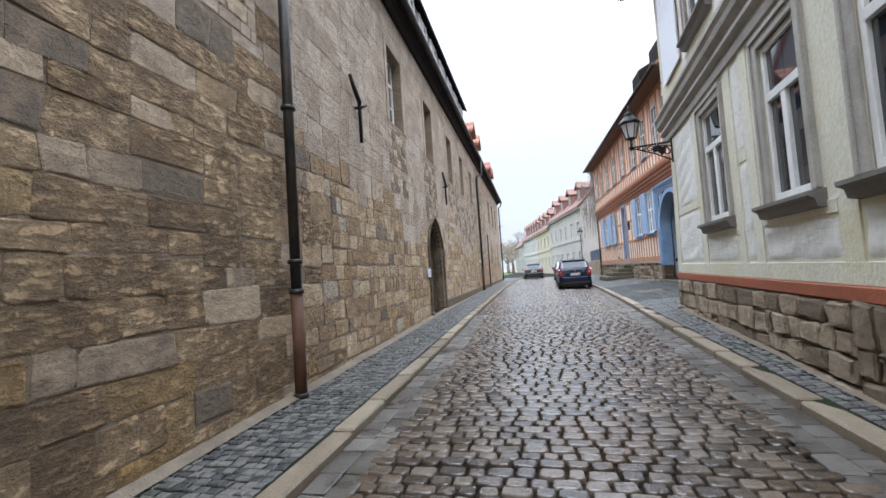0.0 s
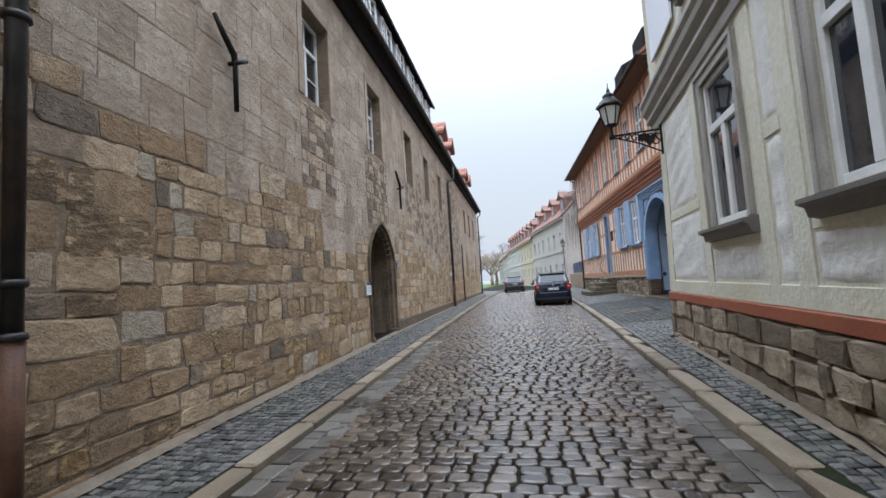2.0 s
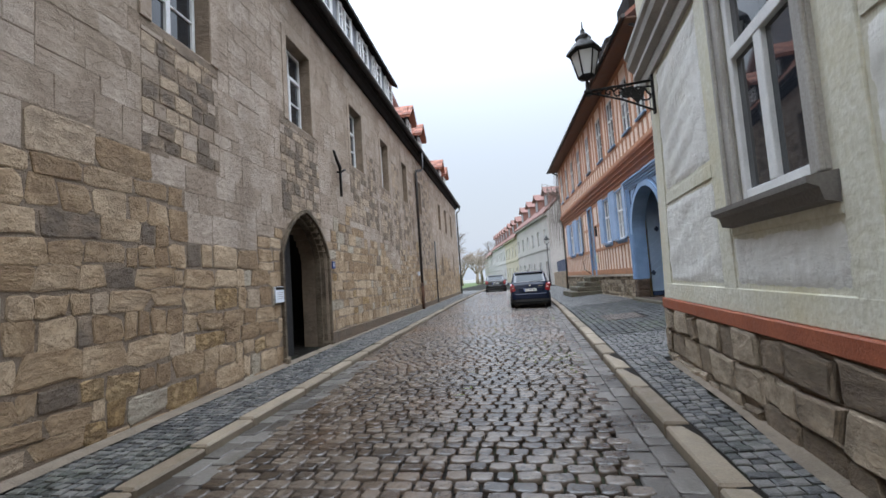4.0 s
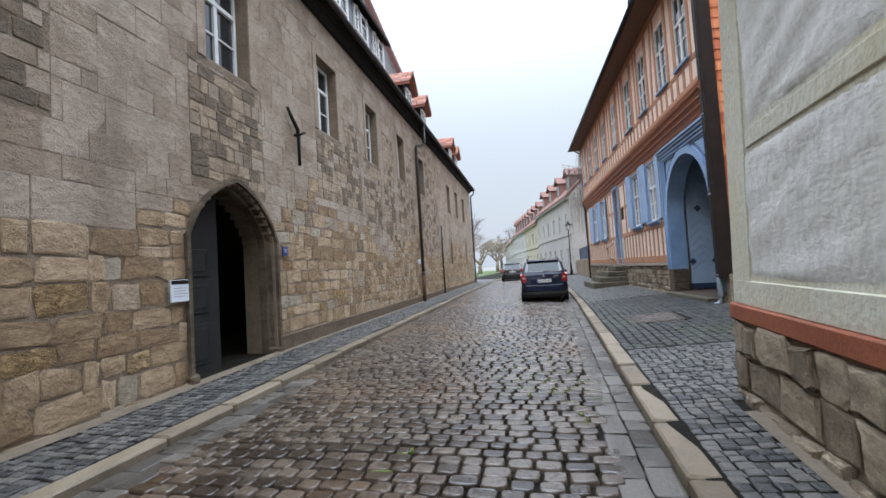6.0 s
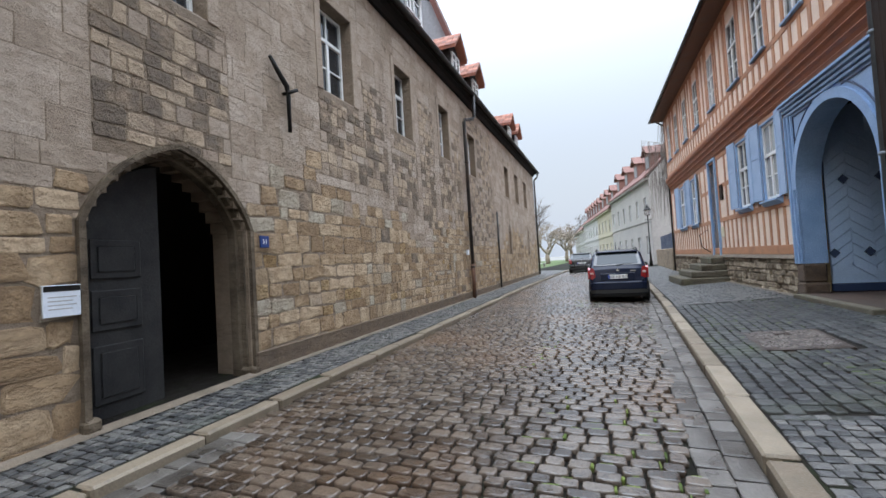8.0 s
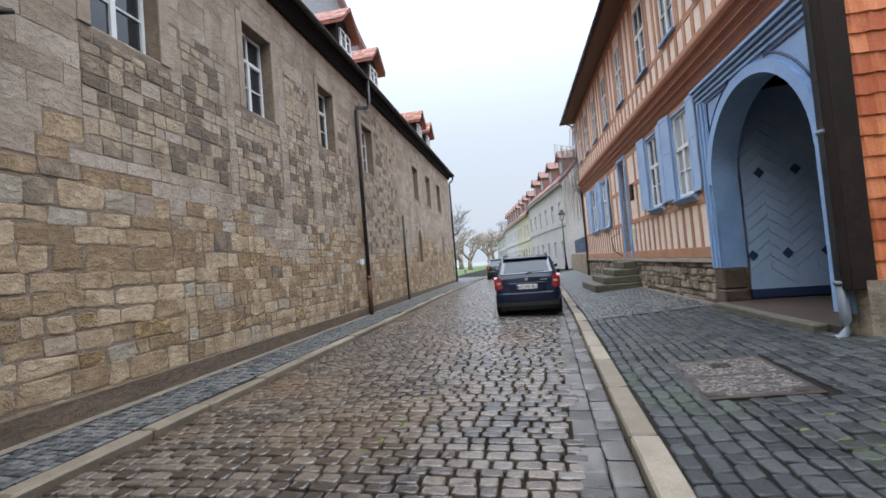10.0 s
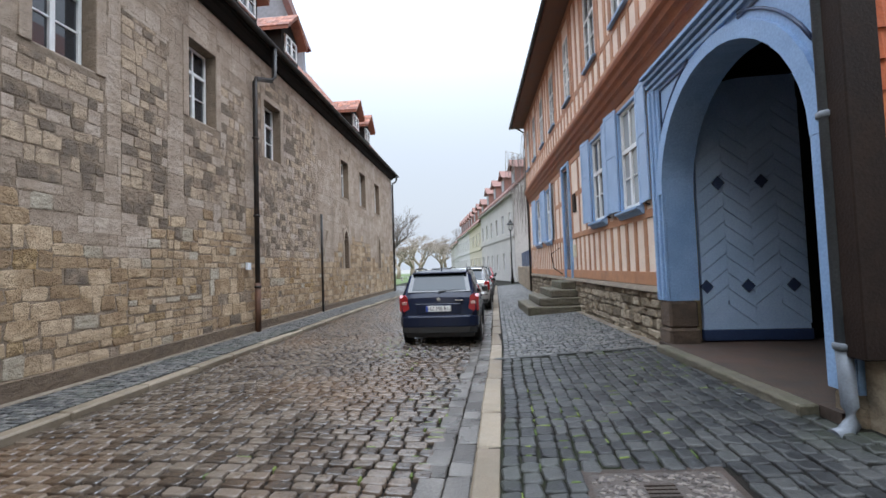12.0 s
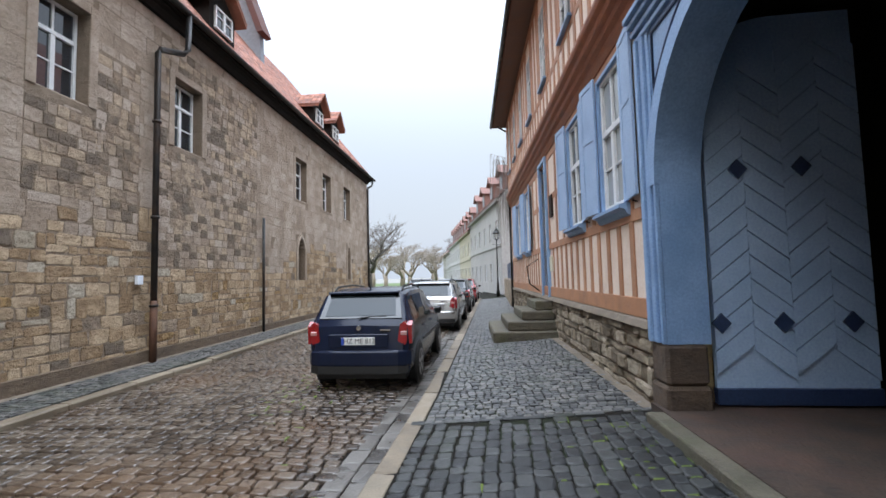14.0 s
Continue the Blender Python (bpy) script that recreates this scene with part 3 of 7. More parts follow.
for i, w in enumerate(L_WIN):
    casement(stone_building, w[0] + 0.02, w[1] - 0.02, w[2] + 0.03, w[3] - 0.02, -0.30, 1, label="white cross-bar casement set deep in the wall")
    bm = bmesh.new()
    box(bm, -0.26, -0.036, w[0] - 0.02, w[1] + 0.02, w[2] - 0.09, w[2] + 0.028, bevel=0.012)
    part("sill", bm, STONE_SMOOTH, stone_building)
    bm = bmesh.new()
    for a, b in ((w[0] - 0.17, w[0]), (w[1], w[1] + 0.17)):
        box(bm, -0.045, -0.012, a, b, w[2] - 0.0, w[3] + 0.16, bevel=0.008)
    box(bm, -0.045, -0.012, w[0], w[1], w[3], w[3] + 0.16, bevel=0.008)
    part("window_surround", bm, STONE_SMOOTH, stone_building)
for s in L_SLIT:
    part("slit_panel", boxed(-0.30, -0.26, s[0], s[1], s[2], s[3]), DOOR_WOOD, stone_building, "dark boarded narrow window")
    o0 = pointed(s[0], s[1], s[2], s[3] - 0.45, s[3], 4)
    o1 = pointed(s[0] - 0.12, s[1] + 0.12, s[2], s[3] - 0.45, s[3] + 0.14, 4)
    part("slit_surround", ring(bmesh.new(), o0, o1, -0.2, 0.008), STONE_SMOOTH, stone_building)

# the pointed door
door_in = pointed(DOOR[0], DOOR[1], DOOR[2], DOOR[3], APEX)
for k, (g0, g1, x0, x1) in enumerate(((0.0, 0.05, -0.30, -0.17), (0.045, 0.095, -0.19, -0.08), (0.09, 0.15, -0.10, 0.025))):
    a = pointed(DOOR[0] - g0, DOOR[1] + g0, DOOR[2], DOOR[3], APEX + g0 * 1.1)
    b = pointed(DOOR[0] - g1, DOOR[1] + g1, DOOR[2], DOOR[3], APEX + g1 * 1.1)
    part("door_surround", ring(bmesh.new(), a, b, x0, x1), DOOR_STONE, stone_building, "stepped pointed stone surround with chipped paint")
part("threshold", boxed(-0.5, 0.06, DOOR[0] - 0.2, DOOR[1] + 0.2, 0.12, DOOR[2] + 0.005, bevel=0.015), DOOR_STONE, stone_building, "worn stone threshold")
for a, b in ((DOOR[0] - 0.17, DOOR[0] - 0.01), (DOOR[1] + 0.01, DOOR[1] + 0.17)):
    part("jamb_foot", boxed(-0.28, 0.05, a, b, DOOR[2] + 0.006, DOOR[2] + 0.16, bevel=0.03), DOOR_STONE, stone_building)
leaf = new("door")
leaf.parent = stone_building
tagged(leaf, "dark panelled wooden door standing open inwards")
leaf.matrix_basis = pose(-0.36, DOOR[0] + 0.01, 0, 0, 0, 4)
lw = 0.91
half = [p for p in pointed(0, 2 * lw, DOOR[2] + 0.02, DOOR[3], APEX - 0.06) if p[0] <= lw + 1e-6]
part("leaf", prism(bmesh.new(), half + [(lw, DOOR[2] + 0.02)], "x", -0.03, 0.03), DOOR_WOOD, leaf)
for z0, z1 in ((0.45, 1.05), (1.2, 1.62), (1.74, 2.15)):
    bm = bmesh.new()
    box(bm, 0.03, 0.05, 0.12, 0.66, z0, z1, bevel=0.008)
    box(bm, 0.05, 0.062, 0.19, 0.59, z0 + 0.07, z1 - 0.07, bevel=0.01)
    part("door_panel", bm, DOOR_WOOD, leaf)
# hall floor in the near-black colour, its shade painted in
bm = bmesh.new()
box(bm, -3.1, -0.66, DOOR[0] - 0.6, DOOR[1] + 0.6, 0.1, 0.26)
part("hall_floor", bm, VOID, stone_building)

# eave, gutter, roof
def roof_slab(parent, y0, y1, x0, z0, pitch, run, material=ROOF_TILE, name="roof", label="weathered red clay tiles"):
    """A roof plane that climbs from (x0, z0) away from the street."""
    t = math.tan(radians(pitch))
    bm = bmesh.new()
    prism(bm, [(x0, z0), (x0 - run, z0 + run * t), (x0 - run, z0 + run * t - 0.18), (x0, z0 - 0.10)], "y", y0, y1)
    return part(name, bm, material, parent, label)


def tile_rows(parent, y0, y1, x0, z0, pitch, run, ty=0.24, step=0.2):
    """Pantiles laid on a roof plane."""
    c, s = math.cos(radians(pitch)), math.sin(radians(pitch))
    items = []
    rows = int(run / c / step)
    for r in range(rows):
        d = (r + 0.5) * step
        for k in range(int((y1 - y0) / ty)):
            lift = 0.012 * rng.uniform(0.6, 1.4)
            items.append((x0 - d * c + 0.01, y0 + (k + 0.5) * ty, z0 + d * s + 0.02, 0, 1, 0, -c, 0, s, s * 0.98 + 0.1, 0, c, ty * 0.94, step * 1.04, 0.022 + lift))
    return part("roof_tiles", pieces_mesh("roof_tiles", items, ROOF_TILE, 0.2, 0.3, 0.05, eight=False), None, parent)


EAVE_Z = 8.02
roof_slab(stone_building, -8, 42.0, 0.27, EAVE_Z, 51, 6.0)
tile_rows(stone_building, 22.2, 42.0, 0.27, EAVE_Z, 51, 5.6)
# the taller house behind, of which the slate gable and its verge show over the roof
back_house = thing("slate_gable_house", Matrix(), "tall slate-clad gabled house behind the stone building", "house")
part("gable_wall", prism(bmesh.new(), [(-5.9, 9.0), (-6.05, 12.6), (-8.9, 20.3), (-12, 20.3), (-12, 9.0)], "y", 33.0, 33.3), SLATE, back_house)
part("verge_board", prism(bmesh.new(), [(-5.75, 12.4), (-6.0, 12.35), (-8.95, 20.3), (-8.6, 20.3)], "y", 32.7, 33.45), VERGE, back_house, "dark red verge board")
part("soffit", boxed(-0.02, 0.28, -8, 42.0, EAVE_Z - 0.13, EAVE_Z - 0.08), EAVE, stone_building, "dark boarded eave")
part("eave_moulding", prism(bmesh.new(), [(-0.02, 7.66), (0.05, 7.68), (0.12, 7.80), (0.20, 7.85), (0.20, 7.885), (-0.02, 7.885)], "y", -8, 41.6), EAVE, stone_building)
bm = bmesh.new()
arc = [(0.335 + 0.085 * math.cos(a), EAVE_Z - 0.01 + 0.085 * math.sin(a)) for a in np.linspace(math.pi, 2 * math.pi, 9)]
arc += [(0.335 + 0.072 * math.cos(a), EAVE_Z - 0.01 + 0.072 * math.sin(a)) for a in np.linspace(2 * math.pi, math.pi, 9)]
prism(bm, arc, "y", -8, 42.1)
part("gutter", bm, PIPE_DARK, stone_building, "dark half-round gutter")
# wide dormer over the near half
part("dormer_front", boxed(-0.10, 0.0, -8, 20.9, EAVE_Z + 0.1, 9.5), SLATE, stone_building)
bm = bmesh.new()
prism(bm, [(0.22, 9.46), (0.22, 9.58), (-5.5, 13.4), (-5.5, 13.2)], "y", -8, 21.1)
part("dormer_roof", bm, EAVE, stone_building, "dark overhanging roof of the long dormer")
part("dormer_cheek", prism(bmesh.new(), [(-0.02, 8.5), (-0.02, 9.42), (-5.2, 12.9), (-3.6, 12.6)], "y", 20.75, 20.9), SLATE, stone_building)
for k in range(9):
    y = 19.75 - 1.5 * k
    casement(stone_building, y, y + 0.95, 8.62, 9.38, 0.02, 1, transom=1.1, bars=1, label="small white dormer window")
for k in range(19):
    part("dormer_post", boxed(-0.01, 0.04, 20.75 - 0.75 * k, 20.87 - 0.75 * k, 8.5, 9.5), WHITE, stone_building, "white-painted dormer post")


def dormer(y, width=1.15, front=-0.12, z0=8.72, eave=9.36, ridge=9.95, depth=2.2):
    d = new("dormer")
    d.parent = stone_building
    tagged(d, "small gabled dormer with red pantiles and dark timber")
    h = width / 2
    part("dormer_cheek", prism(bmesh.new(), [(y - h, z0 - 0.6), (y - h, eave), (y, ridge - 0.1), (y + h, eave), (y + h, z0 - 0.6)], "x", front - depth, front), EAVE, d)
    bm = bmesh.new()
    o = h + 0.16
    for s in (-1, 1):
        prism(bm, [(y, ridge), (y + s * o, eave - 0.12), (y + s * o, eave - 0.02), (y, ridge + 0.10)], "x", front - depth, front + 0.28)
    part("dormer_roof", bm, ROOF_TILE, d)
    items = []
    run = math.hypot(o, ridge - eave + 0.12)
    for s in (-1, 1):
        uy, uz = s * o / run, -(ridge - eave + 0.12) / run
        for r in range(4):
            for k in range(11):
                q = (r + 0.5) / 4
                items.append((front + 0.2 - k * 0.21, y + uy * run * q, ridge + 0.10 + uz * run * q + 0.012, 1, 0, 0, 0, uy, uz, 0, abs(uz) * s, abs(uy), 0.2, run / 4 * 1.05, 0.03))
    part("dormer_tiles", pieces_mesh("dormer_tiles", items, ROOF_TILE, 0.2, 0.3, 0.06, eight=False), None, d)
    casement(d, y - h + 0.18, y + h - 0.18, z0 - 0.05, eave - 0.08, front + 0.02, 1, transom=1.1, bars=1)
    return d


for y in (24.3, 26.9, 34.0, 36.1):
    dormer(y)


def downpipe(parent, y, x, z0, z1, r, material, foot=None, collars=(), top=None):
    p = new("downpipe")
    p.parent = parent
    pts = [(x, y, z0 + (0.6 if foot else 0)), (x, y, z1)]
    if top:
        pts += [(x + 0.02, y + 0.04, z1 + 0.09), (top[0] - 0.06, y + top[1] * 0.86, z1 + 0.24), (top[0] - 0.01, y + top[1] * 0.98, z1 + 0.36), (top[0], y + top[1], top[2])]
    part("pipe", tube(bmesh.new(), pts, r), material, p)
    if foot:
        part("standpipe", tube(bmesh.new(), [(x, y, z0), (x, y, z0 + foot)], r * 1.15), PIPE_RUST, p, "rusty cast-iron standpipe")
    for z in collars:
        part("collar", lathe(bmesh.new(), [(r * 1.05, z - 0.03), (r * 1.4, z - 0.02), (r * 1.4, z + 0.02), (r * 1.05, z + 0.03)], 12, (x, y, 0)), PIPE_DARK if foot else material, p)
    return tagged(p, "dark downpipe clamped to the stone wall")


downpipe(stone_building, 4.58, 0.10, 0.14, 7.9, 0.062, PIPE_DARK, 1.25, (0.2, 1.4, 1.75, 3.6, 5.6))
downpipe(stone_building, 24.3, 0.10, 0.3, 6.78, 0.062, PIPE_DARK, 1.3, (1.5, 3.3, 5.3), (0.335, 0.62, 7.95))
downpipe(stone_building, 28.85, 0.06, 0.3, 3.9, 0.04, PIPE_DARK)
downpipe(stone_building, 41.3, 0.10, 0.3, 7.3, 0.06, PIPE_DARK, None, (2, 4, 6), (0.335, 0.3, 7.95))


def wall_anchor(y, z):
    a = new("wall_anchor")
    a.parent = stone_building
    tagged(a, "dark wrought-iron wall anchor")
    bm = bmesh.new()
    tube(bm, [(0.05, y + 0.12, z - 0.62), (0.05, y + 0.12, z - 0.05), (0.06, y + 0.08, z + 0.1), (0.05, y - 0.1, z + 0.28), (0.05, y - 0.26, z + 0.45)], [0.03, 0.035, 0.045, 0.04, 0.03], 6)
    part("bar", bm, IRON, a)
    part("bolt", tube(bmesh.new(), [(-0.05, y + 0.10, z), (0.09, y + 0.10, z), (0.13, y + 0.24, z + 0.08)], 0.028, 6), IRON, a)


wall_anchor(6.93, 4.52)
wall_anchor(14.7, 4.52)

# ---- the cream house ----
CREAM = pose(2.42, 0, 0, 0, 0, -3.72)
cream_house = thing("cream_house", CREAM, "cream plastered half-timbered house on a rough stone plinth", "house")
C_END = 11.6
C_WIN = [(7.66, 8.74, 2.12, 4.04), (5.18, 6.14, 2.12, 4.04), (3.3, 4.26, 2.12, 4.04), (0.9, 2.1, 2.12, 4.08), (-1.3, -0.1, 2.12, 4.08)]
C_UP = [(7.75, 8.95, 5.7, 7.6), (5.2, 6.4, 5.7, 7.6), (3.1, 4.3, 5.7, 7.6), (0.9, 2.1, 5.7, 7.6)]
def lean(ob):
    """The old corner of the ground floor leans back from the gap beside the house."""
    for v in ob.data.vertices:
        if v.co.y > C_END - 0.41:
            v.co.y -= 0.115 * (v.co.z - 1.0)
    return ob


lean(part("wall", wall_panel(-8, C_END, 1.0, 4.302, C_WIN, 0.0, 0.45), PLASTER, cream_house, "cracked cream lime plaster over timber framing"))
part("upper_wall", wall_panel(-8, C_END, 4.304, 8.6, C_UP, 0.0, 0.45), PLASTER, cream_house)
lean(part("side_wall", boxed(0.452, 9, C_END - 0.4, C_END, 1.0, 4.302), PLASTER, cream_house))
part("side_wall", boxed(0.452, 9, C_END - 0.4, C_END, 4.304, 8.6), PLASTER, cream_house)
part("side_plinth", boxed(0.0, 9, C_END - 0.3, C_END + 0.10, 0, 0.97, bevel=0.03), PLINTH, cream_house)
# near-black sheet in place of the shaded rooms
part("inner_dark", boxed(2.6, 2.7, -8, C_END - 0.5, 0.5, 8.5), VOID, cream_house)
part("plinth_core", boxed(-0.02, 0.45, -8, C_END - 0.02, -0.1, 0.99), MORTAR, cream_house)
part("sill_beam", boxed(-0.05, 0.1, -8, C_END + 0.02, 1.0, 1.145, bevel=0.012), RED_BAND, cream_house, "rust-red sill beam, paint flaking")
prof = [(0, 4.30), (-0.05, 4.30), (-0.07, 4.40), (-0.03, 4.43), (-0.03, 4.50), (-0.12, 4.54), (-0.12, 4.60), (-0.08, 4.63), (-0.18, 4.72), (-0.20, 4.80), (-0.16, 4.83), (-0.22, 4.90), (-0.22, 4.96), (0, 5.02)]
part("cornice", moulding(bmesh.new(), prof, -8, C_END + 0.12), TRIM_GREY, cream_house, "grey moulded cornice between the storeys")
for group, up in ((C_WIN, 0), (C_UP, 1)):
    for w in group:
        s = 0.16
        for a in ((w[0] - s, w[0], w[2] - 0.02, w[3] + s), (w[1], w[1] + s, w[2] - 0.02, w[3] + s), (w[0], w[1], w[3], w[3] + s)):
            part("window_jamb", boxed(-0.035, 0.03, *a, bevel=0.01), TRIM_GREY, cream_house, "grey moulded window surround")
        for a in ((w[0] - s, w[0] - s + 0.05, w[2] - 0.02, w[3] + s), (w[1] + s - 0.05, w[1] + s, w[2] - 0.02, w[3] + s), (w[0] - s, w[1] + s, w[3] + s - 0.05, w[3] + s + 0.02)):
            part("window_moulding", boxed(-0.06, -0.03, *a, bevel=0.008), TRIM_GREY, cream_house)
        part("sill", prism(bmesh.new(), [(0.05, w[2] - 0.02), (-0.17, w[2] - 0.05), (-0.17, w[2] - 0.09), (-0.11, w[2] - 0.12), (-0.09, w[2] - 0.20), (0.0, w[2] - 0.22)], "y", w[0] - s - 0.06, w[1] + s + 0.06), SILL_GREY, cream_house)
        casement(cream_house, w[0], w[1], w[2], w[3], 0.07, -1, PANE, 0.075, transom=0.66, bars=0, label="white casement with a fanlight reflecting the street", fan=False)
for k, (a, b, z0, z1, dx) in enumerate(((9.0, 9.28, 1.15, 4.3, 0), (11.2, 11.6, 1.15, 4.3, 0), (6.5, 6.78, 1.15, 4.3, 0.001), (7.14, 7.42, 1.15, 4.3, 0.001), (4.48, 4.78, 1.15, 4.3, 0), (2.3, 2.58, 1.15, 4.3, 0), (-8, 11.6, 1.147, 1.36, 0.002))):
    lean(part("timber_under_plaster", boxed(-0.016 - dx, 0.02, a, b, z0, z1, bevel=0.006), PLASTER, cream_house))
for a, b, z in ((9.3, 11.0, 2.55), (6.8, 7.12, 2.9), (4.8, 6.48, 1.93), (7.44, 8.98, 1.93)):
    part("rail_under_plaster", boxed(-0.013, 0.02, a, b, z - 0.1, z + 0.04, bevel=0.006), PLASTER, cream_house)


def infill_panel(y0, y1, z0, z1, seed):
    """Rough plaster between the timbers, with a ragged, slightly raised rim and trowel ridges."""
    r = random.Random(seed)
    nu, nv = max(4, int((y1 - y0) / 0.05)), max(4, int((z1 - z0) / 0.05))
    bm = bmesh.new()
    waves = [(r.uniform(2, 9), r.uniform(6, 22), r.uniform(0, 6), r.uniform(0.001, 0.004)) for _ in range(7)]
    grid = []
    for i in range(nu + 1):
        row = []
        for j in range(nv + 1):
            y, z = y0 + (y1 - y0) * i / nu, z0 + (z1 - z0) * j / nv
            rim = i in (0, nu) or j in (0, nv)
            h = 0.010 + sum(a * math.sin(u * y + v * z + p) for u, v, p, a in waves) + r.uniform(-0.002, 0.002)
            y += 0 if i in (0, nu) and j in (0, nv) else r.uniform(-0.012, 0.012)
            z += r.uniform(-0.01, 0.01)
            row.append(bm.verts.new((0.006 if rim else -max(h, 0.002), y, z)))
        grid.append(row)
    for i in range(nu):
        for j in range(nv):
            f = bm.faces.new((grid[i][j], grid[i + 1][j], grid[i + 1][j + 1], grid[i][j + 1]))
            f.smooth = True
    return part("plaster_panel", bm, PLASTER_GREY, cream_house, "rough white infill plaster, cracked at the rim")


for k, q in enumerate(((7.44, 8.98, 1.38, 1.81), (6.8, 7.12, 1.38, 2.78), (6.8, 7.12, 2.96, 4.25), (4.80, 6.48, 1.38, 1.81), (9.30, 11.14, 1.38, 2.43), (9.30, 10.95, 2.61, 4.26), (2.6, 4.46, 1.38, 1.86), (-2, 2.28, 1.38, 1.86), (9.2, 9.5, 5.1, 8.4), (6.7, 7.5, 5.1, 8.4))):
    infill_panel(*q, 40 + k)
part("white_panel", boxed(-0.06, -0.03, 9.55, 11.05, 5.55, 8.0), PANEL_WHITE, cream_house, "blank white board fixed on the upper wall")
bm = bmesh.new()
prism(bm, [(-0.75, 8.45), (-0.75, 8.6), (4.5, 13.2), (4.5, 13.0)], "y", -8, C_END + 0.5)
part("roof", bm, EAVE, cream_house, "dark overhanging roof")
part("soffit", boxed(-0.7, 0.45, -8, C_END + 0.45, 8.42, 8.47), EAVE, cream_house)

# ---- the half-timbered house with the blue gate ----
TIMBERED = pose(6.17, 0, 0, 0, 0, 2.862)
timbered_house = thing("timbered_house", TIMBERED, "half-timbered house with peach infill, blue shutters and blue arched gate", "house")
T0, T1 = 17.62, 35.8
LOW_Z, BELT0, BELT1, TOP_Z = 1.42, 4.80, 5.50, 8.75
T_WIN = [(21.65, 22.5, 2.78, 4.62), (23.62, 24.45, 2.78, 4.62), (30.0, 30.8, 2.7, 4.55), (32.3, 33.3, 2.7, 4.55)]
T_UP = [(18.15, 18.95, 6.3, 8.1), (19.65, 20.45, 6.3, 8.1), (21.55, 22.35, 6.3, 8.1), (23.45, 24.3, 6.3, 8.1), (25.85, 26.6, 6.35, 8.1), (28.1, 28.9, 6.35, 8.1), (30.2, 31.0, 6.35, 8.1), (32.2, 33.0, 6.35, 8.1), (34.2, 35.0, 6.35, 8.1)]
HDOOR = (26.92, 27.72, 1.38, 4.7)
GATE = (17.88, 20.70, 0.3, 2.80)
GATE_R = (GATE[1] - GATE[0]) / 2
GATE_M = (GATE[1] + GATE[0]) / 2


def round_rects(y0, y1, zs, steps=10):
    r, mid = (y1 - y0) / 2, (y0 + y1) / 2
    out = []
    for k in range(steps):
        a0, a1 = r * k / steps, r * (k + 1) / steps
        h = math.sqrt(max(r * r - ((a0 + a1) / 2) ** 2, 0))
        out.append((mid - h, mid + h, zs + a0, zs + a1))
    return out


gate_holes = [(GATE[0], GATE[1], GATE[2], GATE[3])] + round_rects(GATE[0], GATE[1], GATE[3])
part("wall", wall_panel(21.0, T1, LOW_Z, BELT0 + 0.05, T_WIN + [HDOOR], 0.0, 0.4), INFILL, timbered_house, "peach plaster infill between the timbers")
part("upper_wall", wall_panel(T0, T1, BELT1 - 0.1, TOP_Z, T_UP, -0.10, 0.3), INFILL, timbered_house, "peach plaster infill of the jettied upper storey")
part("over_gate_wall", boxed(0.0, 0.4, T0, 21.0, 4.66, 5.4), INFILL, timbered_house)
part("far_end_wall", boxed(0.402, 7, T1 - 0.3, T1, 0.3, TOP_Z), INFILL, timbered_house)
# near-black sheets and slab paint the darkness of both storeys
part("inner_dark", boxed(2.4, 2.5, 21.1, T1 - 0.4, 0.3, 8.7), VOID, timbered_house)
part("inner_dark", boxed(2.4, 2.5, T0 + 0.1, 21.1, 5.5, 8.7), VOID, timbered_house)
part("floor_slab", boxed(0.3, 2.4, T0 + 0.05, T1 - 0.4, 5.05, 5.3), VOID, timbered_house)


def beam(y0, y1, z0, z1, x=0.0, proud=0.018, name="timber", tilt=0.0, mat=TIMBER):
    bm = bmesh.new()
    cy, cz = (y0 + y1) / 2, (z0 + z1) / 2
    box(bm, -proud, 0.05, y0 - cy, y1 - cy, z0 - cz, z1 - cz, bevel=0.006)
    return part(name, bm, mat, timbered_house, m=pose(x, cy, cz, tilt, 0, 0))


def free(y, z, wins, pad=0.1):
    return not any(w[0] - pad < y < w[1] + pad and w[2] - pad < z < w[3] + pad for w in wins)


# lower storey
beam(21.0, T1, LOW_Z, LOW_Z + 0.22, proud=0.022)
beam(21.0, T1, BELT0 - 0.16, BELT0, proud=0.016)
for y0, y1 in ((21.0, 26.8), (27.85, T1)):
    beam(y0, y1, 2.52, 2.66, proud=0.02)
y = 21.1
while y < T1:
    if not HDOOR[0] - 0.15 < y < HDOOR[1] + 0.15:
        beam(y - 0.065, y + 0.065, LOW_Z + 0.2, 2.53)
    y += 0.44
for y in (21.12, 21.52, 22.62, 23.05, 23.5, 24.57, 25.2, 25.85, 26.72, 27.92, 28.5, 29.2, 29.88, 30.92, 31.6, 32.18, 33.42, 34.1, 34.9, T1 - 0.08):
    beam(y - 0.075, y + 0.075, 2.64, BELT0 - 0.14)
for y0, y1 in ((25.2, 26.72), (27.92, 29.2), (33.42, 34.9)):
    beam(y0, y1, 3.65, 3.79, proud=0.014)
for w in T_WIN:
    beam(w[0] - 0.1, w[1] + 0.1, w[3] + 0.015, w[3] + 0.13, proud=0.016)
# upper storey
beam(T0, T1, BELT1 - 0.02, BELT1 + 0.16, -0.10, 0.022)
beam(T0, T1, TOP_Z - 0.22, TOP_Z - 0.02, -0.10, 0.022)
beam(T0, T1, 6.12, 6.25, -0.10, 0.014)
y = T0 + 0.09
while y < T1:
    beam(y - 0.07, y + 0.07, BELT1 + 0.15, 6.13, -0.10)
    y += 0.43
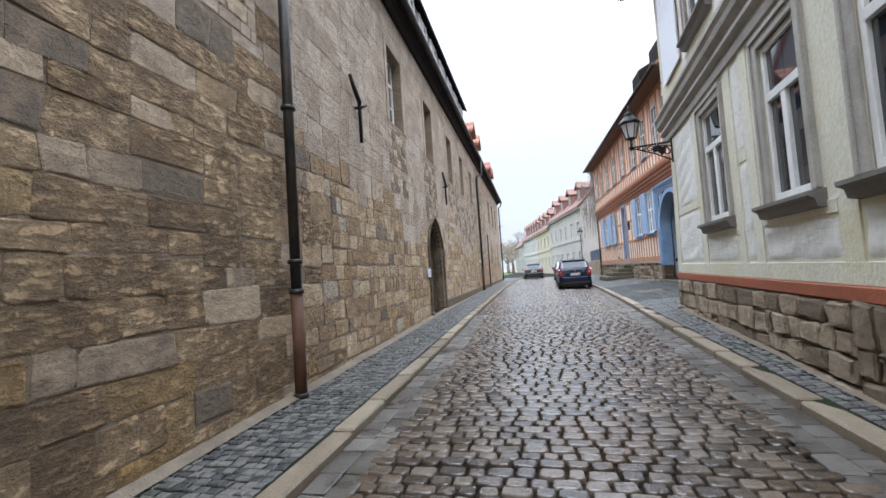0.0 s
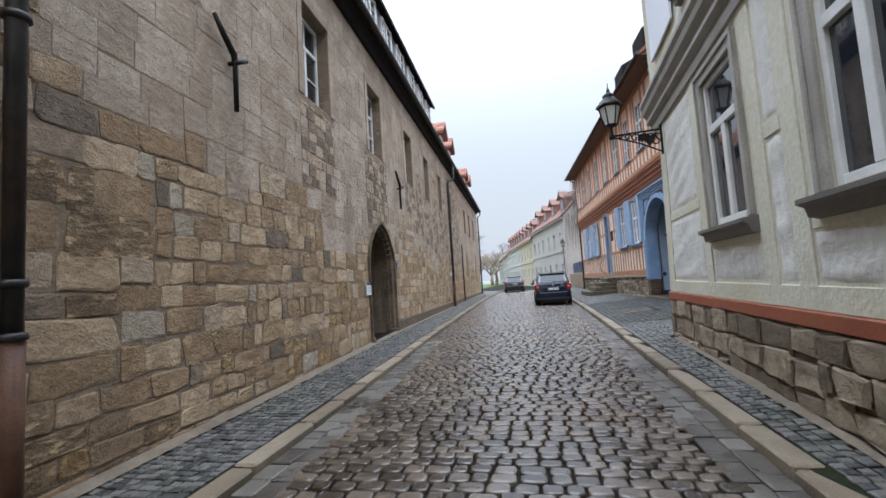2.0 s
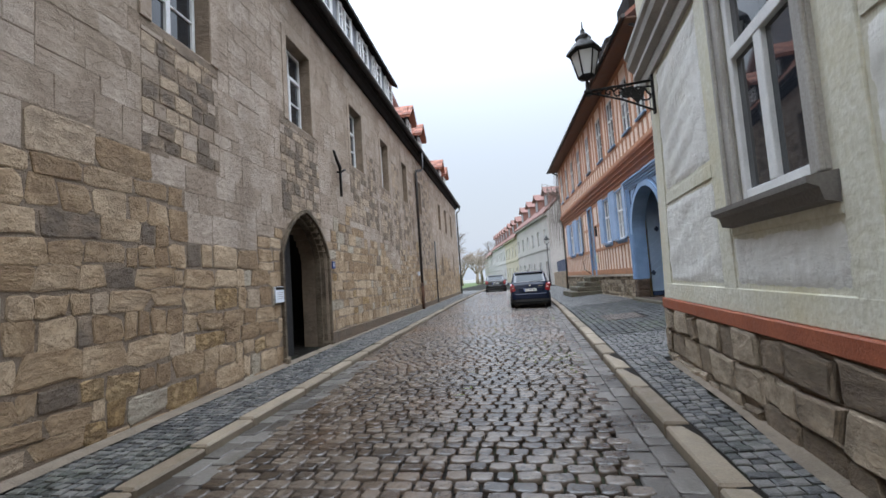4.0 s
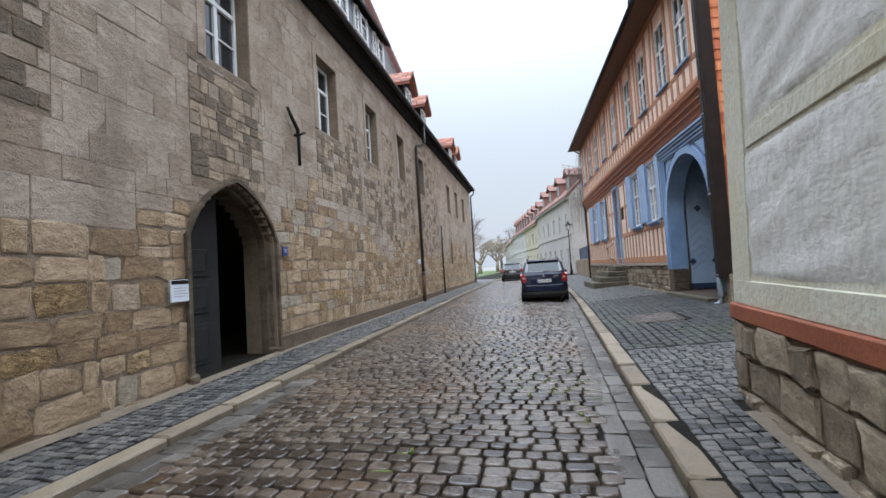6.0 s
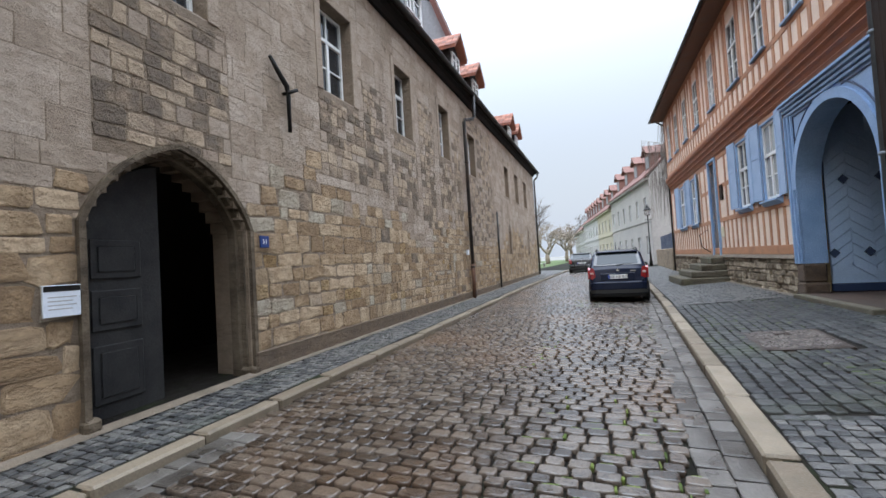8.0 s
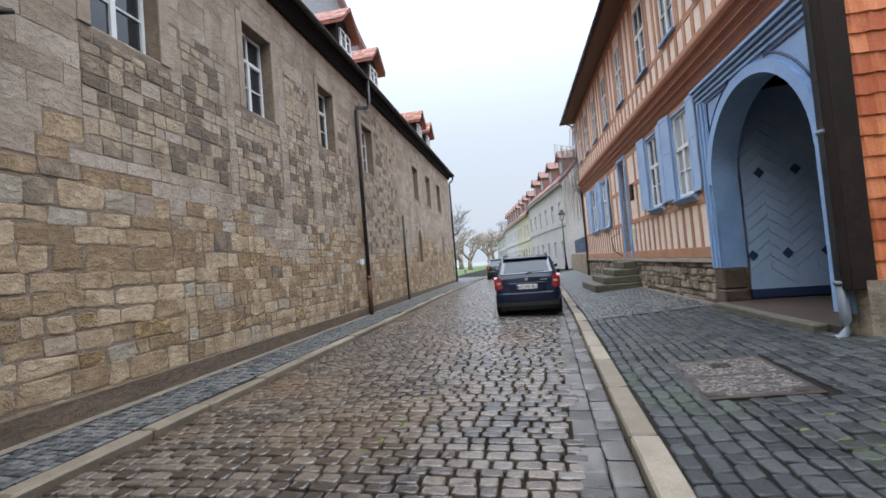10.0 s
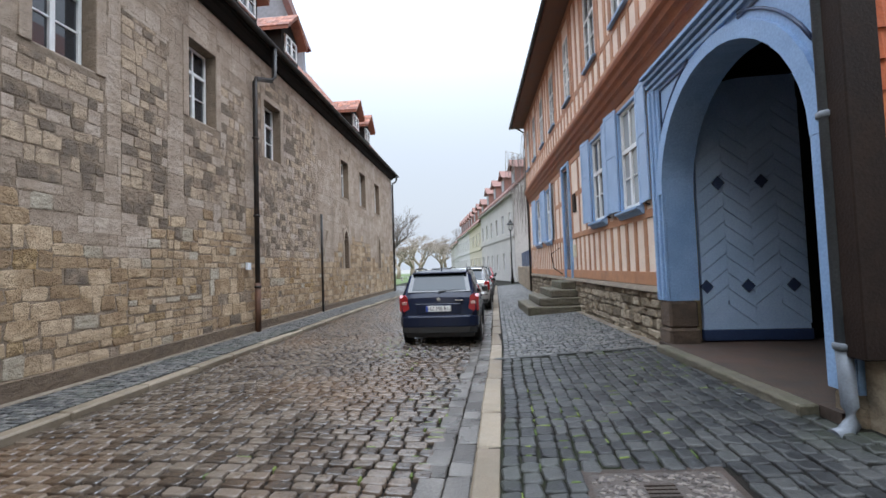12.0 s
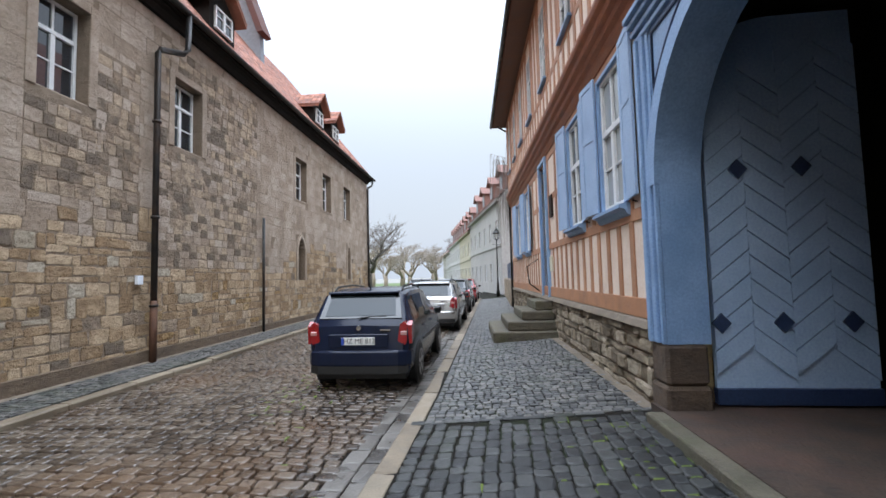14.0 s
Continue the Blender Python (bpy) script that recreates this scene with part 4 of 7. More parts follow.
y, k = T0 + 0.09, 0
while y < T1:
    if free(y, 7.2, T_UP, 0.09):
        beam(y - 0.075, y + 0.075, 6.24, TOP_Z - 0.2, -0.10, tilt=(0, 0, 6, 0, -6)[k % 5] if free(y - 0.3, 7.2, T_UP) and free(y + 0.3, 7.2, T_UP) else 0)
    y += 0.46
    k += 1
for w in T_UP:
    for a in (w[0] - 0.09, w[1] + 0.09):
        beam(a - 0.075, a + 0.075, 6.245, TOP_Z - 0.21, -0.10, 0.024)
prof = [(0.05, 4.80), (-0.03, 4.80), (-0.07, 4.86), (-0.03, 4.90), (-0.06, 4.97), (-0.12, 5.01), (-0.08, 5.06), (-0.11, 5.12), (-0.17, 5.16), (-0.13, 5.21), (-0.16, 5.28), (-0.22, 5.33), (-0.18, 5.37), (-0.21, 5.44), (-0.21, 5.48), (0.05, 5.48)]
part("jetty_moulding", moulding(bmesh.new(), prof, T0 - 0.02, T1), BELT, timbered_house, "red-brown carved jetty moulding")
# stone plinth core, cap ledge
part("plinth_core", boxed(-0.01, 0.4, 21.0, T1, 0.2, LOW_Z - 0.02), MORTAR, timbered_house)
part("plinth_cap", prism(bmesh.new(), [(0.0, LOW_Z), (-0.05, LOW_Z - 0.02), (-0.10, LOW_Z - 0.09), (0.0, LOW_Z - 0.10)], "y", 21.0, T1), SOIL, timbered_house, "mortared ledge of the plinth")

# windows, shutters
for w in T_WIN:
    casement(timbered_house, *w, 0.05, -1, PANE_CURTAIN if w[0] < 23 else PANE, 0.06, transom=0.58, bars=1, label="white eight-pane casement with net curtain")
    bm = bmesh.new()
    for a in ((w[0] - 0.08, w[0], w[2] - 0.02, w[3] + 0.06), (w[1], w[1] + 0.08, w[2] - 0.02, w[3] + 0.06), (w[0], w[1], w[3], w[3] + 0.06)):
        box(bm, -0.045, 0.03, *a, bevel=0.008)
    part("window_surround", bm, BLUE, timbered_house)
    part("sill", prism(bmesh.new(), [(0.0, w[2] - 0.01), (-0.15, w[2] - 0.04), (-0.15, w[2] - 0.08), (-0.09, w[2] - 0.10), (-0.06, w[2] - 0.16), (0.0, w[2] - 0.18)], "y", w[0] - 0.14, w[1] + 0.14), BLUE, timbered_house, "blue moulded sill")
for w in T_UP:
    casement(timbered_house, *w, -0.06, -1, PANE_CURTAIN if rng.random() < 0.4 else PANE, 0.055, transom=0.58, bars=1, label="white eight-pane casement")
    part("sill", boxed(-0.19, -0.08, w[0] - 0.06, w[1] + 0.06, w[2] - 0.07, w[2] - 0.01, bevel=0.008), BLUE, timbered_house)


def shutter(y_hinge, width, z0, z1, swing):
    """A panelled shutter that stands off the wall on its hinge."""
    s = new("shutter")
    s.parent = timbered_house
    s.matrix_basis = pose(-0.055, y_hinge, 0, 0, 0, swing)
    tagged(s, "light blue panelled wooden shutter, open")
    bm = bmesh.new()
    w = width
    for a in ((0, 0.07, z0, z1), (w - 0.07, w, z0, z1), (0.07, w - 0.07, z0, z0 + 0.09), (0.07, w - 0.07, z1 - 0.09, z1), (0.07, w - 0.07, z0 + (z1 - z0) * 0.56, z0 + (z1 - z0) * 0.56 + 0.08)):
        box(bm, -0.035, 0.0, *a, bevel=0.005)
    part("shutter_frame", bm, SHUTTER_BLUE, s)
    zm = z0 + (z1 - z0) * 0.56
    for a, b in ((z0 + 0.09, zm), (zm + 0.08, z1 - 0.09)):
        part("shutter_panel", boxed(-0.026, -0.008, 0.068, w - 0.068, a - 0.002, b + 0.002), SHUTTER_BLUE, s)
    part("hinge", boxed(-0.045, -0.034, 0.02, 0.3, z0 + 0.16, z0 + 0.20), IRON, s)
    part("catch", tube(bmesh.new(), [(-0.02, w * 0.5, z0 - 0.02), (-0.10, w * 0.5, z0 - 0.05), (-0.10, w * 0.5, z0 + 0.02)], 0.012, 6), IRON, s)


for w in T_WIN:
    shutter(w[0] - 0.05, (w[1] - w[0]) / 2 + 0.08, w[2], w[3] + 0.12, 174)
    s = new("shutter")
    s.parent = timbered_house
    s.matrix_basis = pose(-0.055, w[1] + 0.05, 0, 0, 0, 7)
    tagged(s, "light blue panelled wooden shutter, open")
    wd = (w[1] - w[0]) / 2 + 0.08
    bm = bmesh.new()
    for a in ((0, 0.07, w[2], w[3] + 0.12), (wd - 0.07, wd, w[2], w[3] + 0.12), (0.07, wd - 0.07, w[2], w[2] + 0.09), (0.07, wd - 0.07, w[3] + 0.03, w[3] + 0.12), (0.07, wd - 0.07, w[2] + 1.08, w[2] + 1.16)):
        box(bm, -0.035, 0.0, *a, bevel=0.005)
    part("shutter_frame", bm, SHUTTER_BLUE, s)
    for a, b in ((w[2] + 0.09, w[2] + 1.08), (w[2] + 1.16, w[3] + 0.03)):
        part("shutter_panel", boxed(-0.026, -0.008, 0.068, wd - 0.068, a - 0.002, b + 0.002), SHUTTER_BLUE, s)

# house door with steps
bm = bmesh.new()
for a in ((HDOOR[0] - 0.10, HDOOR[0], HDOOR[2], HDOOR[3] + 0.1), (HDOOR[1], HDOOR[1] + 0.10, HDOOR[2], HDOOR[3] + 0.1), (HDOOR[0], HDOOR[1], HDOOR[3], HDOOR[3] + 0.1)):
    box(bm, -0.07, 0.25, *a, bevel=0.01)
part("door_frame", bm, BLUE, timbered_house, "blue door frame")
hd = new("door")
hd.parent = timbered_house
tagged(hd, "blue panelled house door")
part("leaf", boxed(0.20, 0.25, HDOOR[0], HDOOR[1], HDOOR[2], 3.75), BLUE_DEEP, hd)
for z0, z1 in ((1.55, 2.2), (2.35, 3.0), (3.1, 3.6)):
    part("door_panel", boxed(0.185, 0.2, HDOOR[0] + 0.12, HDOOR[1] - 0.12, z0, z1, bevel=0.006), BLUE, hd)
part("fanlight", boxed(0.21, 0.22, HDOOR[0], HDOOR[1], 3.83, HDOOR[3]), PANE, hd)
part("fanlight_bar", boxed(0.18, 0.25, HDOOR[0], HDOOR[1], 3.75, 3.83, bevel=0.006), BLUE, hd)
part("handle", tube(bmesh.new(), [(0.2, HDOOR[0] + 0.08, 2.42), (0.13, HDOOR[0] + 0.08, 2.42), (0.13, HDOOR[0] + 0.2, 2.42)], 0.012, 6), IRON, hd)
part("letter_box", boxed(-0.06, 0.0, 26.35, 26.62, 2.0, 2.35, bevel=0.01), PLASTER, timbered_house, "small cream letter box")
part("notice_box", boxed(-0.05, 0.0, 26.2, 26.5, 3.25, 3.75, bevel=0.01), TIMBER_DARK, timbered_house)
part("handrail", tube(bmesh.new(), [(-0.10, 28.0, 1.5), (-0.35, 28.05, 1.7), (-0.40, 28.1, 2.15), (-0.1, 28.05, 2.35)], 0.018, 6), IRON, timbered_house)
# gate frame: posts, spandrels and arch
bm = bmesh.new()
n = 20
inner = [(GATE[0], 0.42)] + [(GATE_M - GATE_R * math.cos(math.pi * k / n), GATE[3] + GATE_R * math.sin(math.pi * k / n)) for k in range(n + 1)] + [(GATE[1], 0.42)]
outer = [(T0 + 0.02, 0.42)] + [(GATE_M - GATE_R * math.cos(math.pi * k / n) * 9, GATE[3] + GATE_R * math.sin(math.pi * k / n) * 9) for k in range(n + 1)] + [(21.0, 0.42)]
outer = [(min(max(y, T0 + 0.02), 21.0), min(z, 4.66)) for y, z in outer]
outer[1], outer[-2] = (T0 + 0.02, GATE[3]), (21.0, GATE[3])
inner = [(y, max(z, 1.22)) if y > GATE_M else (y, max(z, 0.75)) for y, z in inner]
outer = [(y, max(z, 1.22)) if y > GATE_M else (y, max(z, 0.75)) for y, z in outer]
part("gate_arch", ring(bm, inner, outer, -0.03, 0.38), BLUE, timbered_house, "blue-painted wooden gate arch")
band0 = [(GATE_M - (GATE_R + 0.0) * math.cos(math.pi * k / n), GATE[3] + (GATE_R + 0.0) * math.sin(math.pi * k / n)) for k in range(n + 1)]
band1 = [(GATE_M - (GATE_R + 0.17) * math.cos(math.pi * k / n), GATE[3] + (GATE_R + 0.17) * math.sin(math.pi * k / n)) for k in range(n + 1)]
band0, band1 = ([(max(y, T0 + 0.02), z) for y, z in b] for b in (band0, band1))
part("arch_band", ring(bmesh.new(), band0, band1, -0.075, -0.031), BLUE, timbered_house)
for a, b, d in ((20.74, 20.80, 0.02), (20.82, 20.90, 0.045), (20.92, 20.99, 0.07)):
    part("pilaster", boxed(-0.031 - d, -0.028, a, b, 1.22, 4.4, bevel=0.008), BLUE, timbered_house, "fluted blue gate post")
bm = bmesh.new()
for z, d in ((4.40, 0.04), (4.48, 0.07), (4.56, 0.11), (4.63, 0.15)):
    box(bm, -0.03 - d, -0.02, T0, 21.04, z, z + 0.06, bevel=0.008)
part("gate_cornice", bm, BLUE, timbered_house)
part("arch_post", boxed(-0.075, -0.031, T0 + 0.022, GATE[0] - 0.002, 0.76, GATE[3], bevel=0.006), BLUE, timbered_house)
part("arch_post", boxed(-0.075, -0.032, GATE[1] + 0.002, 20.735, 1.222, GATE[3], bevel=0.006), BLUE, timbered_house)
# raised spandrel frames
def bar_line(parent, pts, x, w, mat, name="spandrel_moulding"):
    bm = bmesh.new()
    tube(bm, [(x, a, b) for a, b in pts], w, 6)
    part(name, bm, mat, parent)


for s in (1, -1):
    yo = GATE_M + s * (GATE_R - 0.05) if s > 0 else GATE_M - (GATE_R - 0.1)
    arcp = [(GATE_M + s * (GATE_R + 0.26) * math.cos(a), GATE[3] + (GATE_R + 0.26) * math.sin(a)) for a in np.linspace(0.5, 1.25, 7)]
    if s > 0:
        yo = 20.66
    else:
        yo = T0 + 0.14
    arcp = [(min(max(y, T0 + 0.14), 20.66), z) for y, z in arcp]
    bar_line(timbered_house, arcp + [(arcp[-1][0], 4.33), (yo, 4.33), (yo, arcp[0][1]), arcp[0]], -0.035, 0.018, BLUE_DEEP)
# stone post base
base = new("post_base")
base.parent = timbered_house
tagged(base, "dark worn stone base of the gate post")
part("block", boxed(-0.075, 0.36, 20.66, 21.04, 0.3, 0.82, bevel=0.03), POST_STONE, base)
part("block", boxed(-0.06, 0.345, 20.68, 21.02, 0.825, 1.215, bevel=0.03), POST_STONE, base)
part("post_base", boxed(-0.05, 0.38, T0 - 0.02, 17.87, 0.3, 0.75, bevel=0.03), PLINTH, timbered_house)
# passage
# ochre at the mouth; deeper walls and back coloured near-black as painted shade
part("passage_wall", boxed(0.7, 8, 20.97, 21.1, 0.2, 5.05), PASSAGE_SHADE, timbered_house)
part("passage_jamb", boxed(0.39, 0.698, 20.95, 21.1, 0.2, 5.05), OCHRE_WALL, timbered_house, "ochre plaster of the gate passage")
for z in (1.5, 2.75):
    part("passage_timber", boxed(0.39, 0.69, 20.93, 20.948, z, z + 0.2), TIMBER, timbered_house)
part("passage_wall", boxed(0.36, 8, 17.62, 17.86, 0.2, 5.05), PASSAGE_SHADE, timbered_house)
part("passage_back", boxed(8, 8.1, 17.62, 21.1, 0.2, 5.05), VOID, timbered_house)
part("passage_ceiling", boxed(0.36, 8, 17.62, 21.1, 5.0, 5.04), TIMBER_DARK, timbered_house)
part("passage_floor", boxed(-0.12, 8, 17.7, 20.96, 0.3, 0.60), EARTH, timbered_house, "worn earth floor of the passage")
part("threshold", boxed(-0.30, -0.125, 17.9, 20.64, 0.3, 0.605, bevel=0.015), STEP_STONE, timbered_house, "pale threshold stone of the gate")
# gate leaf, folded back against the passage wall: it lies along x, facing the opening
gl = new("gate_leaf")
gl.parent = timbered_house
gl.matrix_basis = pose(0.46, 20.80, 0, 0, 0, -2.86)
tagged(gl, "pale blue herringbone gate leaf, folded open")
LW, LZ0, LZ1 = 1.45, 0.64, 4.5
head = [(LW * 0.5 * (1 - math.cos(a)), LZ1 - 0.55 + 0.55 * math.sin(a)) for a in np.linspace(0, math.pi / 2, 9)]
part("leaf_core", prism(bmesh.new(), [(LW, LZ0), (0, LZ0)] + head + [(LW, LZ1)], "y", 0.0, 0.05), BLUE_PALE, gl)
part("kick_board", boxed(-0.01, LW + 0.01, -0.035, 0.06, LZ0 - 0.02, LZ0 + 0.14, bevel=0.008), BLUE_DEEP, gl)


def leaf_top(x):
    a = math.acos(max(-1, min(1, 1 - 2 * x / LW))) if x < LW * 0.5 else math.pi / 2
    return LZ1 - 0.55 + 0.55 * math.sin(a)


# herringbone planks
PW, LEN = 0.235, LW / 4
for col in range(4):
    xa, xb = col * LEN + 0.001, (col + 1) * LEN - 0.001
    up = 1 if col % 2 == 0 else -1
    z = LZ0 - 0.2
    while z < LZ1:
        q = [(xa, z), (xb, z + up * LEN * 0.8), (xb, z + up * LEN * 0.8 + PW - 0.016), (xa, z + PW - 0.016)]
        if all(LZ0 + 0.13 < b < leaf_top(a) - 0.01 for a, b in q):
            part("plank", prism(bmesh.new(), q, "y", -0.024, 0.002), BLUE_PALE, gl)
        z += PW
for x, z in ((0.30, 2.93), (0.89, 2.93), (0.06, 1.41), (0.63, 1.41), (1.24, 1.41)):
    part("diamond", prism(bmesh.new(), [(x - 0.09, z), (x, z - 0.10), (x + 0.09, z), (x, z + 0.10)], "y", -0.045, -0.018), BLUE_DEEP, gl)

# tile-hung gable, facing the way that the walker comes from
part("gable_core", prism(bmesh.new(), [(-0.10, 1.15), (9, 1.15), (9, TOP_Z), (5.2, 13.2), (-0.10, TOP_Z)], "y", T0 - 0.12, T0 - 0.005), TIMBER_DARK, timbered_house)
part("gable_plinth", boxed(0.0, 9, T0 - 0.2, T0 - 0.006, 0.2, 1.15), PLINTH, timbered_house, "rough stone base of the tiled gable")
part("corner_board", boxed(-0.14, 0.12, T0 - 0.19, T0 - 0.006, 1.05, TOP_Z, bevel=0.01), TIMBER_DARK, timbered_house, "dark brown corner board")
# downpipe at the corner
dp = new("downpipe")
dp.parent = timbered_house
tagged(dp, "zinc downpipe with a curved shoe at the gable corner")
part("pipe", tube(bmesh.new(), [(-0.12, T0 + 0.02, 1.1), (-0.12, T0 + 0.02, 8.5), (-0.5, T0 + 0.05, 8.75)], 0.05, 12), ZINC, dp)
part("shoe", tube(bmesh.new(), [(-0.12, T0 + 0.02, 1.12), (-0.12, T0 + 0.0, 0.68), (-0.14, T0 - 0.03, 0.56), (-0.22, T0 - 0.06, 0.50), (-0.32, T0 - 0.09, 0.49)], 0.054, 12), ZINC, dp)
for z in (1.12, 2.9, 4.7):
    part("collar", lathe(bmesh.new(), [(0.052, z - 0.03), (0.068, z - 0.02), (0.068, z + 0.02), (0.052, z + 0.03)], 12, (-0.12, T0 + 0.02, 0)), ZINC, dp)
part("downpipe_far", tube(bmesh.new(), [(-0.08, T1 - 0.05, 0.4), (-0.08, T1 - 0.05, 8.4), (-0.5, T1, 8.7)], 0.045, 10), PIPE_DARK, timbered_house)
# roof
bm = bmesh.new()
prism(bm, [(-0.72, TOP_Z - 0.02), (-0.72, TOP_Z + 0.10), (5.2, 13.6), (5.2, 13.4)], "y", T0 - 0.35, T1 + 0.3)
part("roof", bm, ROOF_TILE, timbered_house, "red tiled roof")
part("soffit", boxed(-0.70, 0.2, T0 - 0.3, T1 + 0.25, TOP_Z - 0.03, TOP_Z), SOFFIT, timbered_house, "brown boarded eave")
part("eave_gutter", tube(bmesh.new(), [(-0.78, T0 - 0.35, TOP_Z + 0.03), (-0.78, T1 + 0.3, TOP_Z + 0.03)], 0.065, 8), PIPE_DARK, timbered_house)
for y in (18.4, 21.2):
    bm = bmesh.new()
    prism(bm, [(-0.2, TOP_Z + 0.6), (-0.2, TOP_Z + 1.5), (1.2, TOP_Z + 2.2), (1.2, TOP_Z + 0.8)], "y", y, y + 1.2)
    part("roof_dormer", bm, EAVE, timbered_house)

# ---- steps before the house door ----
steps = thing("stone_steps", TIMBERED, "worn mossy sandstone steps before the house door", "steps")
z = 0.46
for k in range(4):
    d = 1.45 - 0.34 * k
    bm = boxed(-d, 0.0 if k < 3 else -0.02, 26.1 + 0.16 * k, 28.75 - 0.2 * k, z - (0.2 if k == 0 else 0), z + 0.21, bevel=0.025)
    part("step", bm, STEP_STONE, steps)
    z += 0.215

# ---- cars ----
CAR_DARK = surface("dark_blue_grey_car_paint", [(0.007, 0.011, 0.027), (0.010, 0.015, 0.034)], 2.0, 0.2, 0.0, 200, metal=0.0, coat=0.2, rough_vary=0.05)
CAR_BLACK = surface("black_car_paint", [(0.006, 0.006, 0.007), (0.009, 0.009, 0.010)], 2.0, 0.25, 0.0, 200, coat=1.0, rough_vary=0.05)
CAR_SILVER = surface("silver_car_paint", [(0.40, 0.40, 0.39), (0.46, 0.46, 0.45)], 2.0, 0.3, 0.0, 200, metal=0.6, coat=1.0, rough_vary=0.05)
CAR_RED = surface("red_car_paint", [(0.30, 0.02, 0.025), (0.35, 0.025, 0.03)], 2.0, 0.3, 0.0, 200, coat=1.0, rough_vary=0.05)
CAR_GREY = surface("dark_grey_car_paint", [(0.03, 0.032, 0.034), (0.04, 0.042, 0.045)], 2.0, 0.3, 0.0, 200, coat=1.0, rough_vary=0.05)
for paint in (CAR_DARK, CAR_BLACK, CAR_GREY):
    paint.node_tree.nodes["Principled BSDF"].inputs["Specular IOR Level"].default_value = 0.2
CAR_GLASS = glass("car_glass", (0.012, 0.016, 0.018), 0.03)
REAR_GLASS = glass("rear_window_glass", (0.02, 0.03, 0.036), 0.05)
REAR_GLASS.node_tree.nodes["Principled BSDF"].inputs["Specular IOR Level"].default_value = 0.45
TAIL_RED = glass("red_tail_light", (0.28, 0.008, 0.010), 0.12)
TAIL_CLEAR = glass("clear_tail_light", (0.50, 0.22, 0.20), 0.15)
RUBBER = surface("tyre_rubber", [(0.012, 0.012, 0.012), (0.022, 0.022, 0.021)], 8.0, 0.75, 0.3, 80)
BLACK_TRIM = surface("black_plastic_trim", [(0.012, 0.012, 0.012), (0.02, 0.02, 0.02)], 6.0, 0.5, 0.15, 90)
CHROME = plain("brushed_chrome", (0.6, 0.6, 0.6), 0.25, 1.0)
RIM = plain("alloy_rim", (0.42, 0.42, 0.43), 0.35, 0.9)
PLATE = plain("white_number_plate", (0.72, 0.72, 0.70), 0.4)
PLATE_BLUE = plain("blue_plate_end", (0.02, 0.06, 0.35), 0.4)
INK = plain("black_lettering", (0.012, 0.012, 0.012), 0.6)
WHITE_INK = plain("white_lettering", (0.75, 0.75, 0.75), 0.6)


def lettering(name, text, size, m, material, parent):
    """Flat raised letters in the built-in font, as a mesh."""
    cu = bpy.data.curves.new(name, "FONT")
    cu.body, cu.size, cu.align_x, cu.align_y, cu.extrude = text, size, "CENTER", "CENTER", 0.001
    tmp = bpy.data.objects.new(name, cu)
    scene.collection.objects.link(tmp)
    me = bpy.data.meshes.new_from_object(tmp.evaluated_get(bpy.context.evaluated_depsgraph_get()))
    bpy.data.objects.remove(tmp)
    me.name = name
    me.materials.clear()
    me.materials.append(material)
    ob = new(name, me)
    ob.parent = parent
    ob.matrix_basis = m
    return ob


# stations: length from the rear, half width, belt height, top height, half width of the top
WAGON = [(0.00, 0.60, 0.50, 0.52, 0.56), (0.02, 0.70, 0.64, 0.66, 0.65), (0.06, 0.765, 0.92, 0.95, 0.665), (0.13, 0.795, 0.98, 1.04, 0.665), (0.40, 0.815, 0.97, 1.44, 0.60), (0.85, 0.82, 0.96, 1.49, 0.60),
         (1.7, 0.82, 0.94, 1.50, 0.60), (2.35, 0.82, 0.92, 1.46, 0.58), (3.1, 0.815, 0.92, 1.00, 0.66), (3.7, 0.80, 0.84, 0.88, 0.62), (4.1, 0.72, 0.66, 0.70, 0.56), (4.22, 0.60, 0.50, 0.53, 0.50)]


